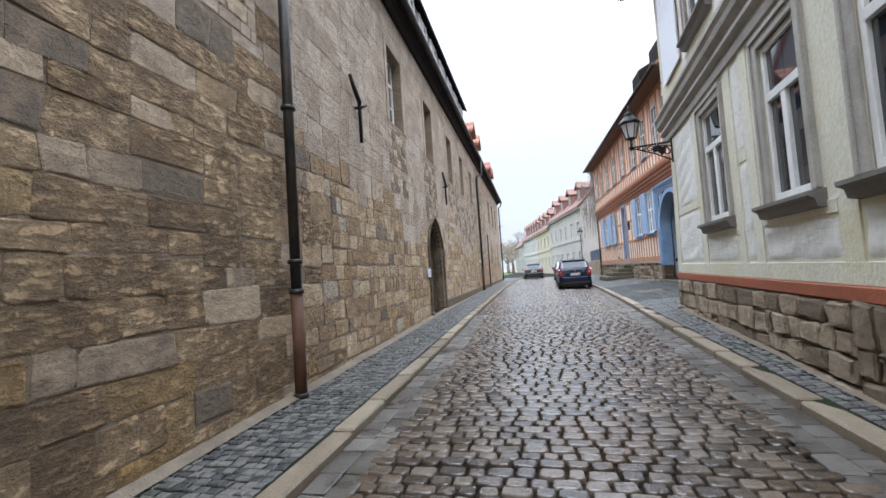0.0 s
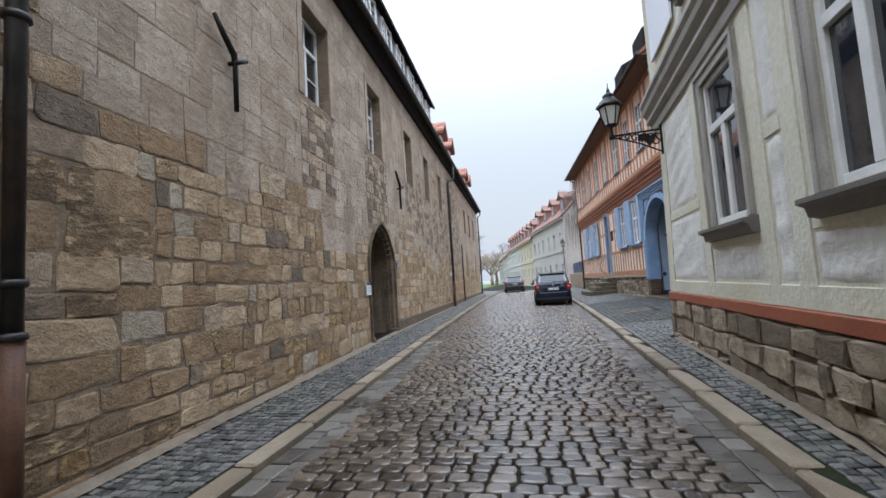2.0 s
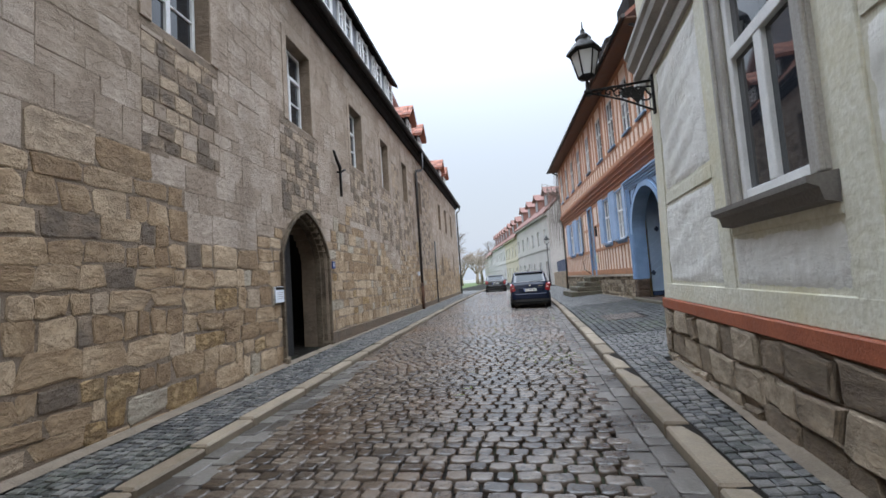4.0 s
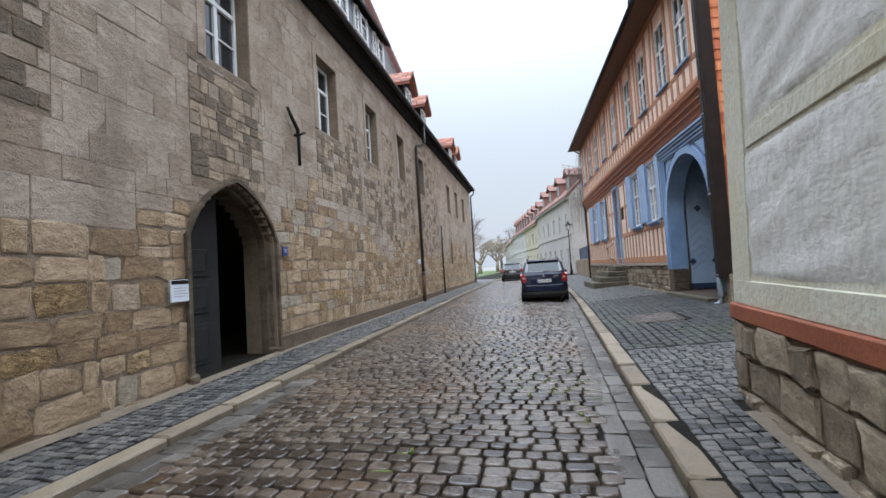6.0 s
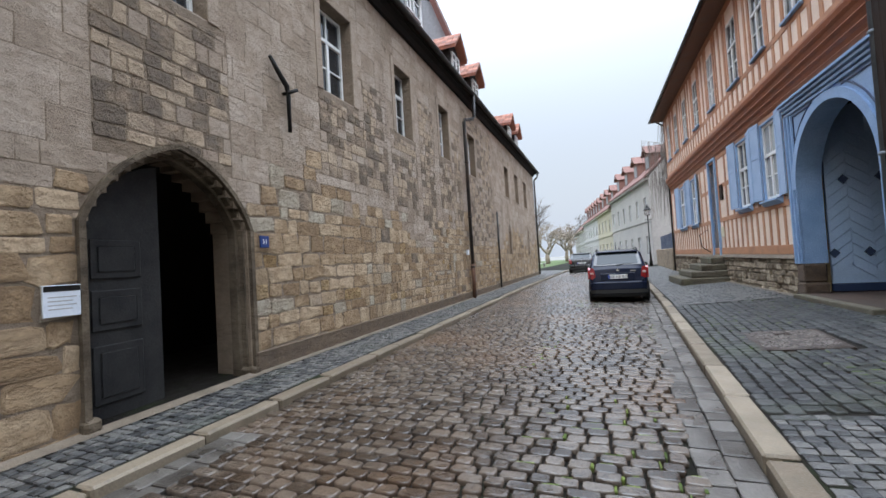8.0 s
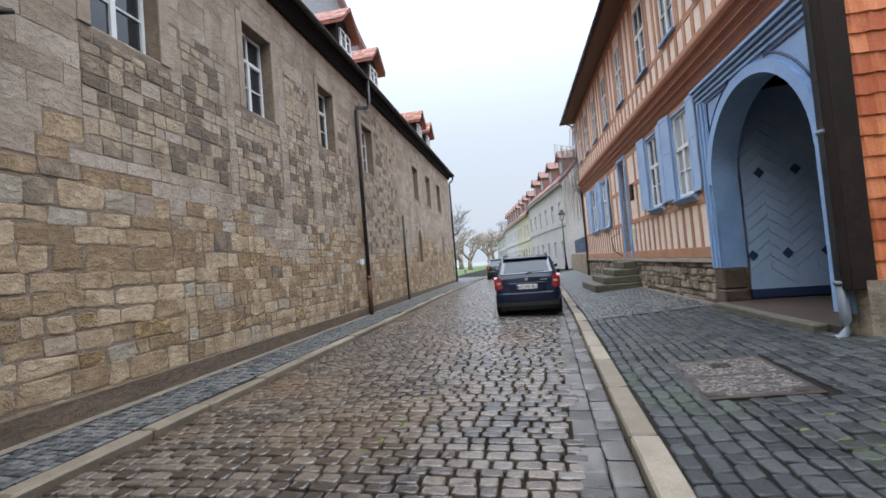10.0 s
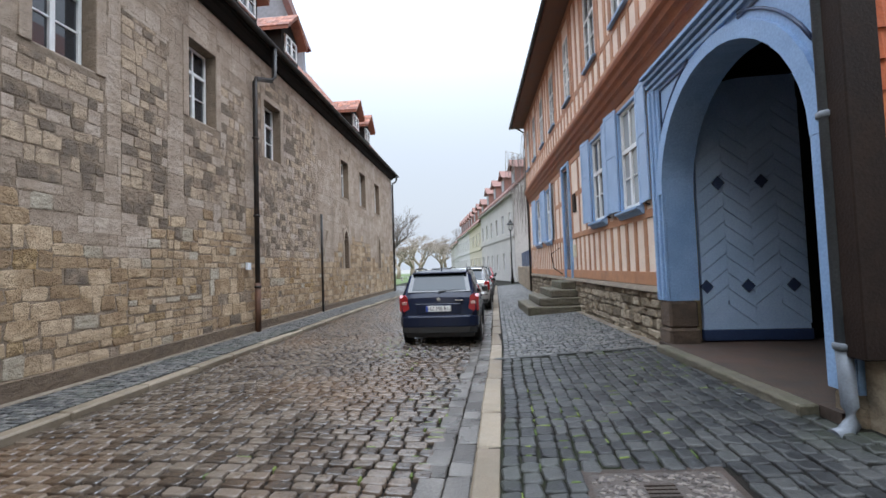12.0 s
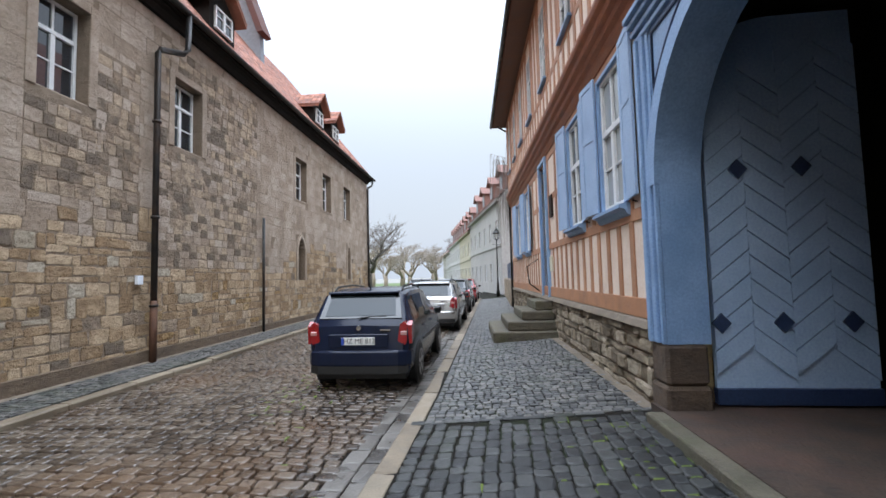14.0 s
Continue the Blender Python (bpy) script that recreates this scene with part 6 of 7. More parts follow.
# ---- trees ----
BARK = surface("misty_bark", [(0.075, 0.066, 0.06), (0.125, 0.112, 0.10)], 6.0, 0.9, 0.5, 40)
# paler twig tone carries the mist in its colour
TWIG = surface("misty_twigs", [(0.13, 0.112, 0.10), (0.19, 0.165, 0.145)], 6.0, 0.95, 0.0, 40)
REED = surface("tawny_twigs", [(0.27, 0.225, 0.175), (0.34, 0.29, 0.235)], 6.0, 0.95, 0.0, 40)
BIRCH = surface("birch_bark", [(0.30, 0.29, 0.28), (0.50, 0.49, 0.47)], 6.0, 0.85, 0.3, 40)


def bare_tree(name, x, y, height, spread, label, bark=BARK, twig=TWIG, droop=0.0, seed=1, depth=5, base=0.32, thin=1.0, z0=None):
    """A leafless tree: a tapered trunk with forking limbs, and a crown of fine twigs."""
    r = random.Random(seed)
    t = thing(name, pose(x, y, road_z(y) + 0.08 if z0 is None else z0), label, "tree")
    trunk, crown = bmesh.new(), bmesh.new()

    def grow(p, d, length, rad, level):
        mid = p + d * length * 0.5 + Vector((r.uniform(-1, 1), r.uniform(-1, 1), 0)) * length * 0.06
        end = p + d * length + Vector((0, 0, -droop * length * (level / depth) ** 2))
        fine = level >= 3
        limb = bmesh.new() if 0 < level < 3 else crown if fine else trunk
        tube(limb, [p, mid, end], [rad, rad * 0.82, rad * 0.62], 3 if fine else 7)
        if 0 < level < 3:
            part("limb", limb, bark, t)
        if level >= depth:
            return
        kids = 3 if level < 4 else 4
        for k in range(kids):
            a = 2 * math.pi * (k + r.random() * 0.8) / kids
            side = Vector((math.cos(a), math.sin(a), 0))
            nd = (d * (0.75 if level else 0.5) + side * r.uniform(0.45, 0.85) * spread + Vector((0, 0, 0.22 - droop * level * 0.35))).normalized()
            s = r.uniform(0.6, 0.82)
            start = p.lerp(end, r.uniform(0.35, 1.0)) if k else end
            grow(start, nd, length * s, rad * 0.55, level + 1)
    grow(Vector((0, 0, -0.1)), Vector((0.03, 0.02, 1)).normalized(), height * base, height * 0.028 * thin, 0)
    part("trunk", trunk, bark, t)
    tagged(part("crown", crown, twig, t), kind="stuff")
    return t


bare_tree("bare_tree", -8.6, 58.0, 10.0, 1.15, "large bare deciduous tree on the lawn in mist", seed=3, depth=6, base=0.30, thin=1.25)
bare_tree("bare_tree", -6.0, 118.0, 15.0, 1.0, "bare tree behind the far houses in mist", seed=5, depth=6)


def weeping_birch(x, y, height, radius):
    """A leafless birch: a slim pale trunk, rising limbs and long twigs that hang like a curtain."""
    r = random.Random(61)
    t = thing("weeping_birch", pose(x, y, road_z(y) - 0.02), "leafless weeping birch with hanging twigs behind the garden wall", "tree")
    part("trunk", tube(bmesh.new(), [(0, 0, -0.1), (0.1, 0.05, height * 0.35), (-0.05, 0.1, height * 0.7), (0.05, 0, height)], [0.17, 0.13, 0.08, 0.02], 8), BIRCH, t)
    twigs = bmesh.new()
    for k in range(26):
        a, h0 = r.uniform(0, 2 * math.pi), height * r.uniform(0.42, 0.94)
        out = radius * r.uniform(0.5, 1.0) * (1.15 - 0.5 * h0 / height)
        tip = Vector((math.cos(a) * out, math.sin(a) * out, h0 + out * r.uniform(0.5, 1.0)))
        root, mid = Vector((0, 0, h0)), Vector((math.cos(a) * out * 0.45, math.sin(a) * out * 0.45, h0 + out * r.uniform(0.4, 0.65)))
        part("limb", tube(bmesh.new(), [root, mid, tip], [0.03, 0.02, 0.008], 5), BIRCH, t)
        for j in range(22):
            q = r.uniform(0.35, 1.0)
            p = root.lerp(mid, q * 2) if q < 0.5 else mid.lerp(tip, q * 2 - 1)
            side = Vector((r.uniform(-1, 1), r.uniform(-1, 1), 0)) * 0.22
            drop = r.uniform(1.0, 3.4)
            tube(twigs, [p, p + side * 0.5 - Vector((0, 0, 0.12)), p + side - Vector((0, 0, drop * 0.5)), p + side * 1.3 - Vector((0, 0, drop))], [0.013, 0.012, 0.011, 0.007], 3)
    tagged(part("crown", twigs, TWIG, t), kind="stuff")


weeping_birch(5.5, 42.5, 11.0, 2.7)
for k, (x, y, h) in enumerate(((-14, 78, 8.5), (-9.5, 84, 8.0), (-17, 70, 7.0), (-6.5, 92, 7.5), (-22, 80, 8.0), (-13, 95, 9.5), (-11, 74, 6.5), (-18, 88, 9.0), (-8, 100, 8.0), (-26, 92, 9.0))):
    bare_tree("tawny_willow", x, y, h * 1.3, 0.8, "tawny leafless willow on the misty lawn", REED, REED, 0.16, 20 + k, 6, 0.25, 1.5)
for k, (x, y) in enumerate(((-10.5, 56.0), (-14.0, 60.0), (-7.2, 62.0))):
    v = thing("park_bench", pose(x, y, road_z(y) + 0.1, 0, 0, 20 * k), "pale park bench on the lawn", "bench", "benches on the lawn")
    for a in (0.0, 0.16, 0.32):
        part("slat", boxed(-0.8, 0.8, a, a + 0.12, 0.42, 0.46), WHITE, v)
    for a in (-0.7, 0.64):
        part("leg", boxed(a, a + 0.06, 0, 0.44, 0, 0.42), TRIM_GREY, v)

# ---- kerbs and gutters ----
def along(y0, y1, lo, hi):
    out, y = [], y0
    while y < y1:
        d = rng.uniform(lo, hi)
        out.append((y, min(y + d, y1)))
        y += d
    return out


kerb_right = tagged(new("kerb_right"), "worn sandstone kerb of the wide pavement", "kerb", kind="structure")
for a, b in along(-6, 46, 0.8, 1.35):
    bm = bmesh.new()
    box(bm, 0, 0.21, 0.006, b - a - 0.006, -0.2, 0, bevel=0.018)
    m = (a + b) / 2
    part("kerb_stone", bm, KERB_P, kerb_right, m=pose(kerb_x(a) + rng.uniform(-0.006, 0.006), a, road_z(m) + 0.10 + rng.uniform(-0.006, 0.006), 0, rng.uniform(-1.5, 1.5), -math.degrees(math.atan2(kerb_x(b) - kerb_x(a), b - a))))
kerb_left = tagged(new("kerb_left"), "worn sandstone kerb below the stone wall", "kerb", kind="structure")
for a, b in along(-6, 52, 0.7, 1.3):
    bm = bmesh.new()
    box(bm, -0.2, 0, 0.006, b - a - 0.006, -0.2, 0, bevel=0.02)
    m = (a + b) / 2
    part("kerb_stone", bm, KERB_P, kerb_left, m=pose(left_kerb_x(a) + rng.uniform(-0.008, 0.008), a, road_z(m) + 0.085 + rng.uniform(-0.006, 0.006), 0, rng.uniform(-2, 2), -math.degrees(math.atan2(left_kerb_x(b) - left_kerb_x(a), b - a))))


def flat(x, y, z, yaw, du, dv, dn, slope=0.0):
    c, s = math.cos(yaw), math.sin(yaw)
    return (x, y, z, c, s, slope, -s, c, 0.006, -slope, 0, 1, du, dv, dn)


items = []
for side in (0, 1):
    for lane in (0, 1):
        for a, b in along(-5, 46 if side else 12.5, 0.16, 0.42):
            m = (a + b) / 2 + rng.uniform(-0.01, 0.01)
            x = kerb_x(m) - 0.105 - 0.2 * lane if side else left_kerb_x(m) + 0.105 + 0.2 * lane
            items.append(flat(x, m, crown_z(x, m) - 0.004, rng.uniform(-0.02, 0.02), 0.19, b - a - 0.012, 0.014))
gutter = tagged(new("gutter_channel"), "wet flat gutter stones along both kerbs", "gutter", kind="structure")
gutter_near = [i for i in items if i[0] > 0.4 and -1.0 < i[1] < 27.0][:290]
near_ids = {id(i) for i in gutter_near}
tagged(part("gutter_paving", pieces_mesh("gutter_paving", [i for i in items if id(i) not in near_ids], GUTTER, 0.12, 0.12, 0.06), None, gutter), kind="stuff")

# ---- setts of the street ----
road_items, y = [], -4.0
while y < 46:
    dv = rng.uniform(0.115, 0.15)
    x0, x1 = left_kerb_x(y) + (0.42 if y < 12.5 else 0.06), kerb_x(y) - 0.42
    x = x0 + rng.uniform(-0.1, 0.0)
    wob, ph = 0.012 * math.sin(y * 0.9), 0.7 * y
    while x < x1:
        du = rng.uniform(0.13, 0.225)
        cx = x + du / 2
        if x0 - 0.05 < cx < x1 + 0.05:
            cy = y + wob * math.sin(cx * 2 + ph) + rng.uniform(-0.008, 0.008)
            road_items.append(flat(cx, cy, crown_z(cx, cy) - 0.012 + rng.uniform(-0.004, 0.004), rng.uniform(-0.035, 0.035), du - 0.021, dv - 0.021, 0.024, rng.uniform(-0.012, 0.012)))
        x += du
    y += dv
road_near = [i for i in road_items if 4.2 < i[1] < 6.4 and -1.0 < i[0] < 1.3][:300]
near_ids = {id(i) for i in road_near}
road_set = tagged(new("street_paving"), "rounded wet basalt setts laid in rows", "paving", kind="structure")
tagged(part("setts", pieces_mesh("setts", [i for i in road_items if id(i) not in near_ids], COBBLE, 0.24, 0.15, 0.07, soft=True), None, road_set), kind="stuff")


def single_pieces(parent, name, items, material, corner, inset, jitter, variants=10, eight=True, soft=False):
    """The stones that one passes nearest, each an object on one of a few shared meshes."""
    meshes = [pieces_mesh(name, [(0, 0, 0, 1, 0, 0, 0, 1, 0, 0, 0, 1, 1, 1, 1)], material, corner, inset, jitter, eight, soft) for _ in range(variants)]
    for k, i in enumerate(items):
        u, v, n = Vector(i[3:6]), Vector(i[6:9]), Vector(i[9:12])
        m = Matrix(((u.x * i[12], v.x * i[13], n.x * i[14], i[0]), (u.y * i[12], v.y * i[13], n.y * i[14], i[1]), (u.z * i[12], v.z * i[13], n.z * i[14], i[2]), (0, 0, 0, 1)))
        ob = new(name, meshes[k % variants])
        ob.parent = parent
        ob.matrix_basis = m


single_pieces(gutter, "gutter_stone", gutter_near, GUTTER_P, 0.12, 0.12, 0.06)
single_pieces(road_set, "sett", road_near, COBBLE_P, 0.24, 0.15, 0.07, soft=True)

# ---- small setts of the pavements ----
def wall_line(y):
    """The foot of the houses along the wide pavement."""
    return 2.42 + 0.065 * y - 0.12 if y < 11.3 else 8.0 if y < 17.4 else 6.17 - 0.05 * y - (0.0 if y < 36 else -1.5)


mos, dark, y = [], [], -4.0
while y < 44:
    dv = rng.uniform(0.085, 0.105)
    x = kerb_x(y) + 0.22
    end = wall_line(y) - (0.0 if y < 11.3 else 0.05)
    bend = 0.03 * math.sin(y * 1.3)
    while x < min(end, 8.5) and not 13.55 < y < 20.9:
        du = rng.uniform(0.085, 0.12)
        cx = x + du / 2
        cy = y + bend * math.sin(cx * 1.7) + rng.uniform(-0.01, 0.01)
        if cx + du / 2 < end + 0.03:
            mos.append(flat(cx, cy, walk_z(cx, cy) - 0.006 + rng.uniform(-0.004, 0.004), rng.uniform(-0.08, 0.08), du - 0.012, dv - 0.011, 0.015, 0.06))
        x += du
    y += dv
# the larger dark setts before the gate lie in courses along the street
u = 0.22
while u < 6.3:
    du, y = rng.uniform(0.115, 0.15), 13.58 + rng.uniform(0, 0.12)
    while y < 20.9:
        dv = rng.uniform(0.12, 0.205)
        cy = y + dv / 2
        cx = kerb_x(cy) + u + du / 2 + 0.012 * math.sin(cy * 2.1 + u)
        inside = 3.055 < cx < 4.005 and 15.77 < cy < 17.13
        gate = cx > 5.15 and 17.5 < cy < 21.0
        if not inside and not gate and cx + du / 2 < wall_line(cy) and cy + dv / 2 < 20.92:
            dark.append(flat(cx, cy, walk_z(cx, cy) - 0.006 + rng.uniform(-0.004, 0.004), rng.uniform(-0.06, 0.06), du - 0.013, dv - 0.013, 0.017, 0.06 + rng.uniform(-0.03, 0.03)))
        y += dv
    u += du
walk_set = tagged(new("pavement_paving"), "small grey granite setts of the pavement", "paving", kind="structure")
tagged(part("small_setts", pieces_mesh("small_setts", mos, MOSAIC, 0.25, 0.3, 0.16, eight=False), None, walk_set), kind="stuff")
dark_near = [i for i in dark if 18.0 < i[1] < 20.6 and 3.0 < i[0] < 4.9][:280]
near_ids = {id(i) for i in dark_near}
tagged(part("dark_setts", pieces_mesh("dark_setts", [i for i in dark if id(i) not in near_ids], SETT, 0.24, 0.22, 0.17, soft=True), None, walk_set), kind="stuff")
# moss in the joints
moss_rng = random.Random(77)


def moss_in(stones, floor, share):
    tufts = []
    for i in stones:
        patch = math.sin(i[0] * 1.7 + 0.9 * i[1]) + math.sin(i[1] * 1.1 - i[0] * 0.6 + 2)
        if patch + moss_rng.uniform(-0.8, 0.8) < floor or moss_rng.random() > share:
            continue
        if moss_rng.random() < 0.65:
            tufts.append((i[0], i[1] + i[13] * 0.52, i[2], *i[3:12], i[12] * moss_rng.uniform(0.3, 0.9), moss_rng.uniform(0.014, 0.028), i[14] * 0.97))
        else:
            tufts.append((i[0] + i[12] * 0.53, i[1], i[2], *i[3:12], moss_rng.uniform(0.014, 0.028), i[13] * moss_rng.uniform(0.4, 0.9), i[14] * 0.97))
    return tufts


tagged(part("moss", pieces_mesh("moss", moss_in(dark, 0.2, 0.45), MOSS, 0.3, 0.3, 0.2), None, walk_set), kind="stuff")
tagged(part("moss", pieces_mesh("moss", moss_in([i for i in road_items if 9 < i[1] < 24 and i[0] > 0.2], 0.7, 0.6), MOSS, 0.3, 0.3, 0.2), None, road_set), kind="stuff")
single_pieces(walk_set, "sett", dark_near, SETT_P, 0.24, 0.22, 0.17, soft=True)
items = []
for a, b in along(2.5, 8.2, 0.2, 0.5):
    items.append(flat((a + b) / 2, 20.95, walk_z((a + b) / 2, 20.95) - 0.004, 0, b - a - 0.012, 0.1, 0.012, 0.06)) if b < 4.9 else None
    items.append(flat((a + b) / 2, 13.52, walk_z((a + b) / 2, 13.52) - 0.004, 0, b - a - 0.012, 0.09, 0.012, 0.06))
tagged(part("border_stones", pieces_mesh("border_stones", items, SETT, 0.1, 0.12, 0.05), None, walk_set), kind="stuff")
mos, y = [], -4.0
while y < 48:
    dv = rng.uniform(0.08, 0.1)
    x = left_kerb_x(y) - 0.21
    end = -2.83 - 0.027 * y + (0.12 if y < 41.6 else -1.0)
    while x > end:
        du = rng.uniform(0.08, 0.115)
        cx, cy = x - du / 2, y + rng.uniform(-0.012, 0.012)
        mos.append(flat(cx, cy, left_z(cx, cy) - 0.006 + rng.uniform(-0.004, 0.004), rng.uniform(-0.15, 0.15), du - 0.01, dv - 0.009, 0.014))
        x -= du
    y += dv
left_set = tagged(new("narrow_paving"), "small blue-grey setts below the stone wall", "paving", kind="structure")
tagged(part("small_setts", pieces_mesh("small_setts", mos, MOSAIC, 0.25, 0.3, 0.16, eight=False), None, left_set), kind="stuff")
# sandy strips along the wall feet
strip = tagged(new("sandy_strip"), "damp sandy strip along the wall foot", "strip", kind="structure")
bm = bmesh.new()
for y0 in range(-6, 42):
    q = [(-2.83 - 0.027 * yy + o, yy, left_z(-3.2, yy) + 0.012 + (0.03 if o < 0.1 else 0)) for yy, o in ((y0, -0.02), (y0, 0.12), (y0 + 1, 0.12), (y0 + 1, -0.02))]
    bm.faces.new([bm.verts.new(p) for p in q])
bmesh.ops.remove_doubles(bm, verts=bm.verts, dist=0.001)
part("strip_left", bm, SOIL, strip)
bm = bmesh.new()
for y0 in range(-6, 11):
    q = [(2.42 + 0.065 * yy + o, yy, walk_z(2.42 + 0.065 * yy + o, yy) + 0.014) for yy, o in ((y0, -0.15 - 0.02 * (y0 % 3)), (y0, 0.0), (y0 + 1, 0.0), (y0 + 1, -0.15 - 0.02 * ((y0 + 1) % 3)))]
    bm.faces.new([bm.verts.new(p) for p in q])
bmesh.ops.remove_doubles(bm, verts=bm.verts, dist=0.001)
part("strip_right", bm, SOIL, strip)
bm = bmesh.new()
for y0 in range(21, 35):
    q = [(6.17 - 0.05 * yy + o, yy, walk_z(6.17 - 0.05 * yy + o, yy) + 0.012) for yy, o in ((y0, -0.18), (y0, 0.0), (y0 + 1, 0.0), (y0 + 1, -0.18))]
    bm.faces.new([bm.verts.new(p) for p in q])
bmesh.ops.remove_doubles(bm, verts=bm.verts, dist=0.001)
part("strip_house", bm, SOIL, strip)


# ---- stones of the walls ----
def trim(y0, y1, z0, z1, holes):
    """What is left of a stone beside the openings."""
    for h in holes:
        if y1 > h[0] and y0 < h[1] and z1 > h[2] + 0.01 and z0 < h[3] - 0.01:
            left, right, low, high = h[0] - y0, y1 - h[1], h[2] - z0, z1 - h[3]
            best = max(left, right, low, high)
            if best < 0.05:
                return None
            if best == left:
                y1 = h[0]
            elif best == right:
                y0 = h[1]
            elif best == low:
                z1 = h[2]
            else:
                z0 = h[3]
    return y0, y1, z0, z1


def upright(y0, y1, z0, z1, depth, face, gap=0.012, x=0.0):
    lean, tip = rng.uniform(-0.012, 0.012), rng.uniform(-0.012, 0.012)
    return (x, (y0 + y1) / 2, (z0 + z1) / 2, lean, 1, 0, tip, 0, 1, face, 0, 0, y1 - y0 - gap, z1 - z0 - gap, depth)


grow = [(w[0] - 0.16, w[1] + 0.16, w[2] - 0.09, w[3] + 0.15) for w in L_WIN] + [(DOOR[0] - 0.14, DOOR[1] + 0.14, -0.2, DOOR[3])] + arch_rects(DOOR[0] - 0.14, DOOR[1] + 0.14, DOOR[3], APEX + 0.15) + [(s[0] - 0.1, s[1] + 0.1, s[2], s[3] + 0.1) for s in L_SLIT]
rough, worn, smooth, sooty, ochre, pale, single = [], [], [], [], [], [], []


PATCHES = [(w[0] - 0.16 - 0.2 * (k % 2), w[1] + 0.14 + 0.15 * (k % 3), 3.4 - 0.25 * (k % 2), 4.88, 0.85) for k, w in enumerate(L_WIN[:6])] + [(20.3, 21.35, 2.7, 6.3, 0.85), (23.0, 24.0, 2.9, 6.2, 0.8), (17.3, 18.3, 3.4, 5.7, 0.8), (24.55, 28.6, 2.3, 7.3, 0.6), (2.2, 4.2, 4.2, 6.5, 0.5)]


def set_stone(q, under, far_dark):
    """Sorts one stone of the long wall by what it is made of."""
    q = trim(q[0], q[1], max(q[2], road_z(max(q[0], 0)) + 0.05), q[3], grow)
    if not q or q[1] - q[0] < 0.06 or q[3] - q[2] < 0.05:
        return
    cy, cz = (q[0] + q[1]) / 2, (q[2] + q[3]) / 2
    if not far_dark:
        for p in PATCHES:
            q = trim(*q, [p[:4]]) if q else None
        if not q or q[1] - q[0] < 0.06 or q[3] - q[2] < 0.05:
            return
    roll = rng.random()
    edge = cz + 0.45 * math.sin(cy * 0.7) + 0.3 * math.sin(cy * 1.9 + 1) + rng.uniform(-0.3, 0.3) - (1.6 if cy < 4.6 else 0)
    if under:
        sooty.append(upright(*q, rng.uniform(0.003, 0.010), 1, 0.022, x=-0.033))
    elif far_dark:
        smooth.append(upright(*q, rng.uniform(0.002, 0.008), 1, 0.018, x=-0.034))
    elif edge < 2.9:
        it = upright(*q, rng.uniform(0.003, 0.012), 1, rng.uniform(0.012, 0.034) if 6 < cy < 14 else rng.uniform(0.004, 0.012) if cy < 4.6 else rng.uniform(0.012, 0.028), x=-0.034)
        if roll < (0.75 if 8.0 < cy < 8.75 and cz < 0.95 else 0.045) and cz < 2.3:
            ochre.append(it)
        elif roll < 0.10 and cy > 5:
            pale.append(it)
        elif roll < 0.19:
            sooty.append(it)
        elif cy < 6.2 and roll < (0.9 if cy < 4.6 else 0.5):
            worn.append(it)
        elif 6.6 < cy < 14 and cz < 1.9 and len(single) < 300:
            single.append(it)
        else:
            rough.append(it)
    else:
        smooth.append(upright(*q, rng.uniform(0.001, 0.005), 1, rng.uniform(0.005, 0.011), x=-0.034))


z = 0.05
while z < 7.7:
    band = rng.uniform(0.75, 1.15)
    ya = -8.0
    while ya < 41.5:
        yb = min(ya + rng.uniform(1.3, 4.2), 41.55)
        high = z > 2.9
        count = max(2, int(round(band / (rng.uniform(0.24, 0.33) if high else rng.uniform(0.19, 0.31) * (1.25 if ya < 4.5 else 0.85 if ya > 15 else 1.0)))))
        cuts = np.cumsum(rng.uniform(0.7, 1.3, count))
        cuts = [z] + [z + band * c / cuts[-1] for c in cuts]
        for z0, z1 in zip(cuts, cuts[1:]):
            y = ya
            while y < yb - 0.01:
                mid = y + 0.2
                dy = rng.uniform(0.3, 0.72) if high else rng.uniform(0.16, 0.62) * (1.3 if ya < 4.5 else 0.85 if ya > 15 else 1.0)
                y1 = yb if yb - y - dy < 0.14 else y + dy
                off = rng.uniform(-0.012, 0.012)
                set_stone((y, y1, z0 + off, z1 + off), False, False)
                y = y1
        ya = yb
    z += band
# patches of smaller sooty blocks where openings were walled up
for a, b, c, d, share in PATCHES:
    z = c
    while z < d - 0.06:
        dz = min(rng.uniform(0.15, 0.24), d - z)
        y, cut0, cut1 = a, a + rng.uniform(-0.05, 0.22), b - rng.uniform(-0.05, 0.25)
        while y < b - 0.05:
            y1 = min(y + rng.uniform(0.15, 0.36), b)
            set_stone((y, y1, z, z + dz), rng.random() < share and cut0 < (y + y1) / 2 < cut1, True)
            y = y1
        z += dz
tagged(part("rough_stonework", pieces_mesh("rough_stonework", rough, STONE, 0.2, 0.14, 0.22), None, left_wall), kind="stuff")
tagged(part("worn_stonework", pieces_mesh("worn_stonework", worn, STONE_WORN, 0.14, 0.08, 0.16), None, left_wall), kind="stuff")
tagged(part("ashlar", pieces_mesh("ashlar", smooth, STONE_SMOOTH, 0.03, 0.05, 0.04, eight=False), None, left_wall), kind="stuff")
tagged(part("sooty_stonework", pieces_mesh("sooty_stonework", sooty, STONE_DARK, 0.15, 0.1, 0.18), None, left_wall), kind="stuff")
tagged(part("ochre_stonework", pieces_mesh("ochre_stonework", ochre, STONE_OCHRE, 0.2, 0.14, 0.22), None, left_wall), kind="stuff")
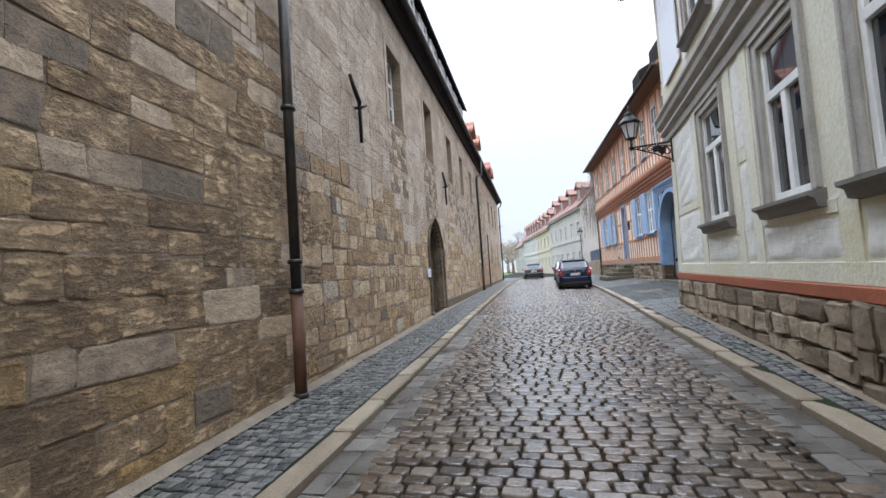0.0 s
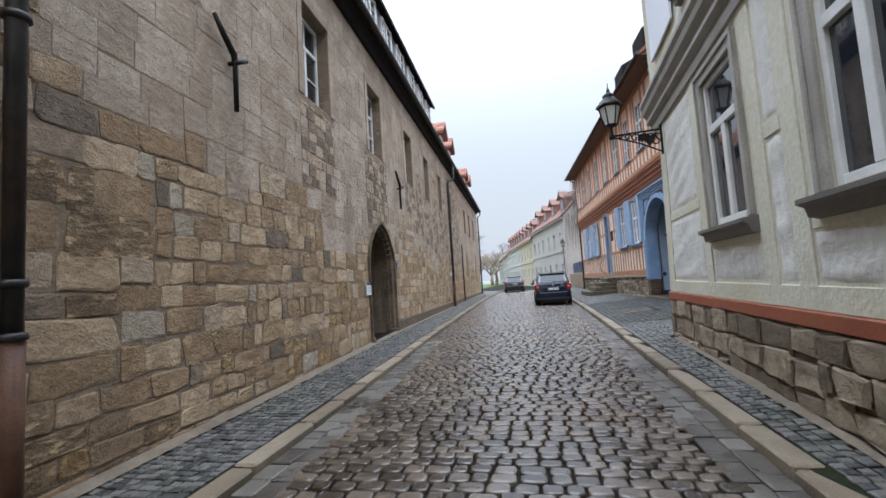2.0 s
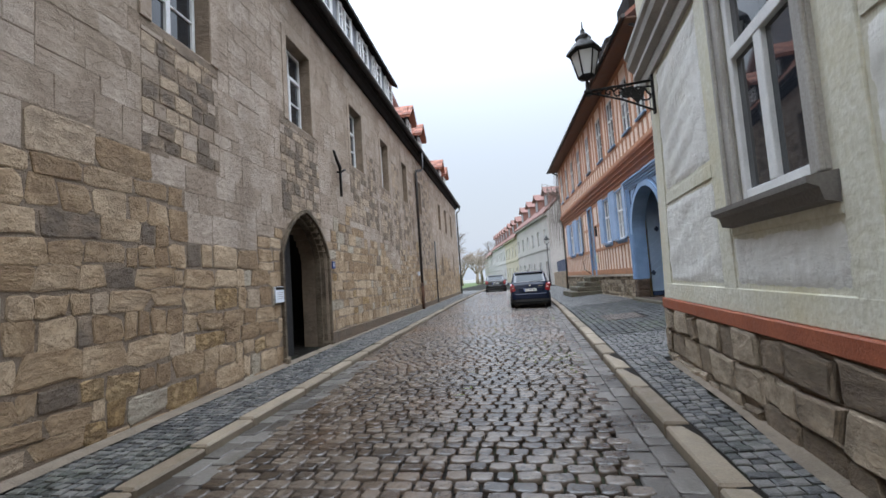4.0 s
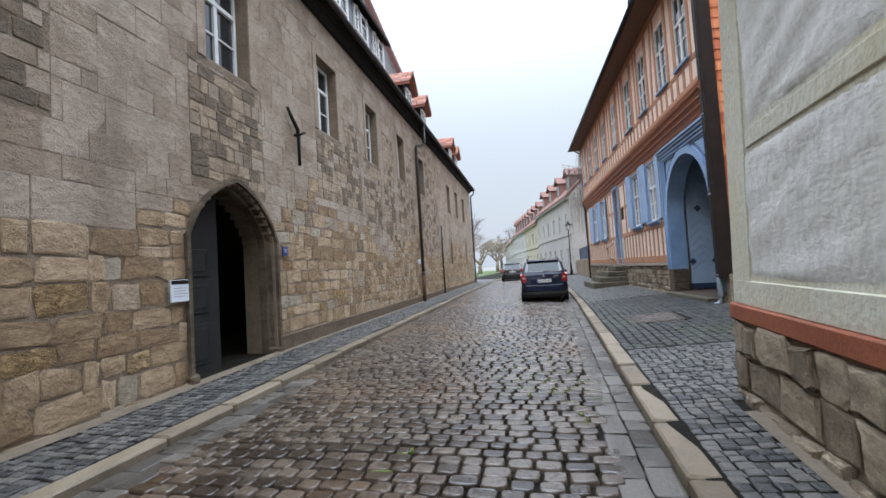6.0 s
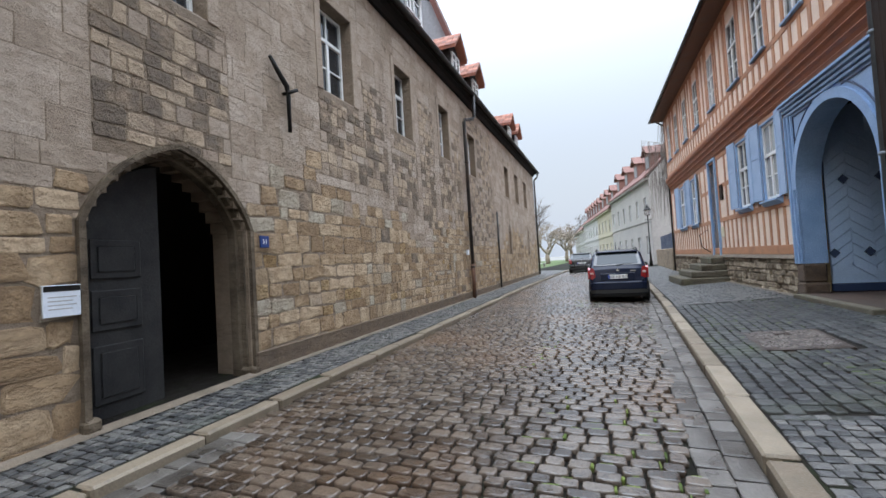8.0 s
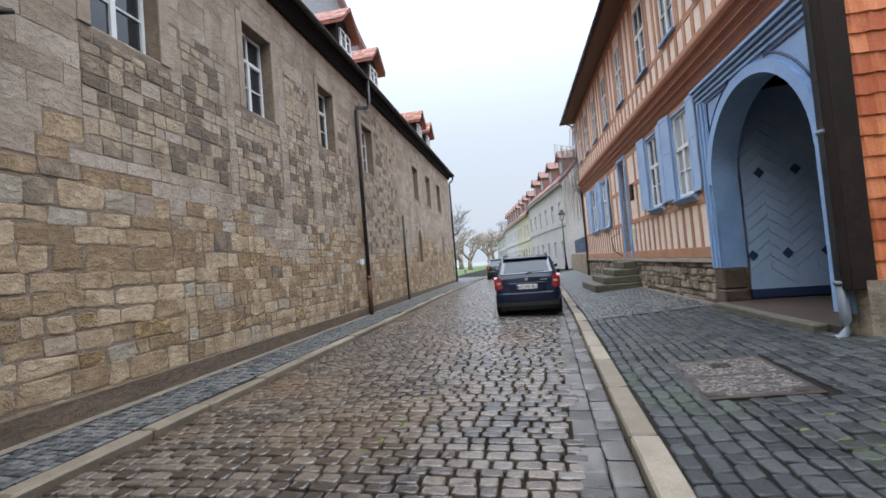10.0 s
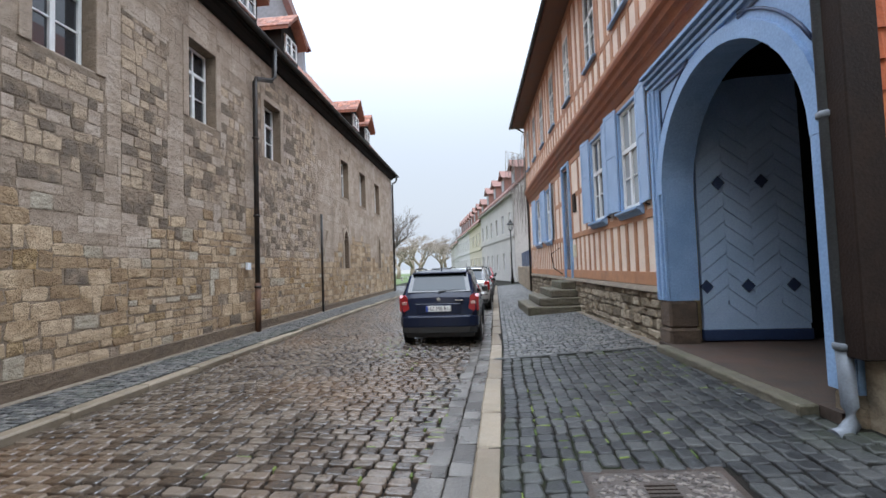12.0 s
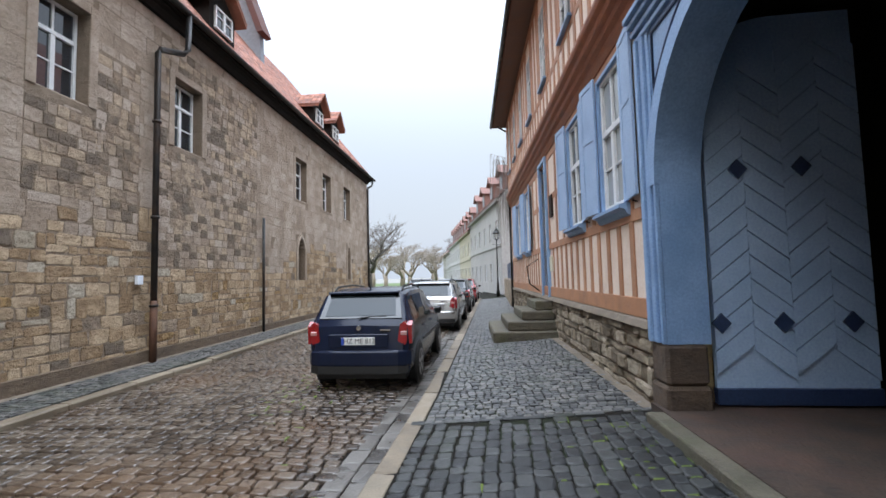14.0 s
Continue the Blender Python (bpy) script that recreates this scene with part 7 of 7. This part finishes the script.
tagged(part("pale_stonework", pieces_mesh("pale_stonework", pale, STONE_PALE, 0.2, 0.14, 0.22), None, left_wall), kind="stuff")
single_pieces(left_wall, "stone", single, STONE_P, 0.22, 0.14, 0.24, 20)
# brown base course beyond the door
part("base_course", boxed(-0.03, 0.035, 13.95, 41.5, 0.1, 0.62, bevel=0.012), BASE_BROWN, stone_building, "brown rendered base course, damp")

# plinth of the cream house
cream_plinth = []
y = -8.0
while y < C_END:
    # uneven bays, each with its own courses
    bay = min(y + rng.uniform(0.9, 1.9), C_END)
    cuts = np.cumsum(rng.uniform(0.7, 1.4, int(rng.integers(3, 5))))
    cuts = [0.02] + [0.02 + 0.97 * c / cuts[-1] for c in cuts]
    for z0, z1 in zip(cuts, cuts[1:]):
        a = y
        while a < bay - 0.01:
            b = min(a + rng.uniform(0.2, 0.62), bay)
            if bay - b < 0.14:
                b = bay
            cream_plinth.append(upright(a, b, z0, z1, rng.uniform(0.02, 0.055) + (0.03 if y < 6 else 0) + (0.03 if z0 < 0.1 else 0), -1, rng.uniform(0.014, 0.03), x=-0.02))
            a = b
    y = bay
cp = new("plinth")
cp.parent = cream_house
tagged(cp, "rough mossy sandstone plinth blocks")
single_pieces(cp, "stone", cream_plinth, PLINTH_P, 0.16, 0.16, 0.22, 16)
# rubble plinth of the half-timbered house
rubble = []
z = 0.4
while z < LOW_Z - 0.12:
    dz = rng.uniform(0.11, 0.22)
    y = 21.05
    while y < T1 - 0.1:
        y1 = min(y + rng.uniform(0.14, 0.46), T1)
        if not (26.3 < (y + y1) / 2 < 28.5):
            rubble.append(upright(y, y1, z, min(z + dz, LOW_Z - 0.1), rng.uniform(0.02, 0.06), -1, 0.02, x=-0.01))
        y = y1
    z += dz
rp = new("plinth")
rp.parent = timbered_house
tagged(rp, "uneven rubble stone plinth")
single_pieces(rp, "stone", rubble[:320], RUBBLE_P, 0.22, 0.2, 0.32, 16)
# tiles hung on the gable
tiles_ob = new("hung_tiles")
tiles_ob.parent = timbered_house
tagged(tiles_ob, "orange clay tiles hung on the gable wall")
proto = bmesh.new()
w, h = 0.20, 0.31
prof = [(-w / 2, 0.004), (-w / 4, -0.012), (0, 0.003), (w / 4, 0.006), (w / 2, -0.008)]
front0 = [proto.verts.new((x, y - 0.032, 0)) for x, y in prof]
front1 = [proto.verts.new((x, y - 0.004, h)) for x, y in prof]
back0 = [proto.verts.new((x, y - 0.012, 0)) for x, y in prof]
for i in range(4):
    proto.faces.new((front0[i], front0[i + 1], front1[i + 1], front1[i]))
    proto.faces.new((front0[i], back0[i], back0[i + 1], front0[i + 1]))
proto.faces.new((front0[0], front1[0], back0[0]))
proto.faces.new((front0[4], back0[4], front1[4]))
tile_me = bpy.data.meshes.new("tile")
bmesh.ops.recalc_face_normals(proto, faces=proto.faces)
proto.to_mesh(tile_me)
proto.free()
tile_me.materials.append(TILE_P)
for r in range(33):
    for k in range(9):
        ob = new("tile", tile_me)
        ob.parent = tiles_ob
        ob.matrix_basis = pose(0.22 + k * 0.196 + (0.0 if r % 2 else 0.012) + rng.uniform(-0.006, 0.006), T0 - 0.125, 1.12 + r * 0.236 + rng.uniform(-0.006, 0.006), rng.uniform(-1, 1), rng.uniform(-1.5, 1.5), 0)
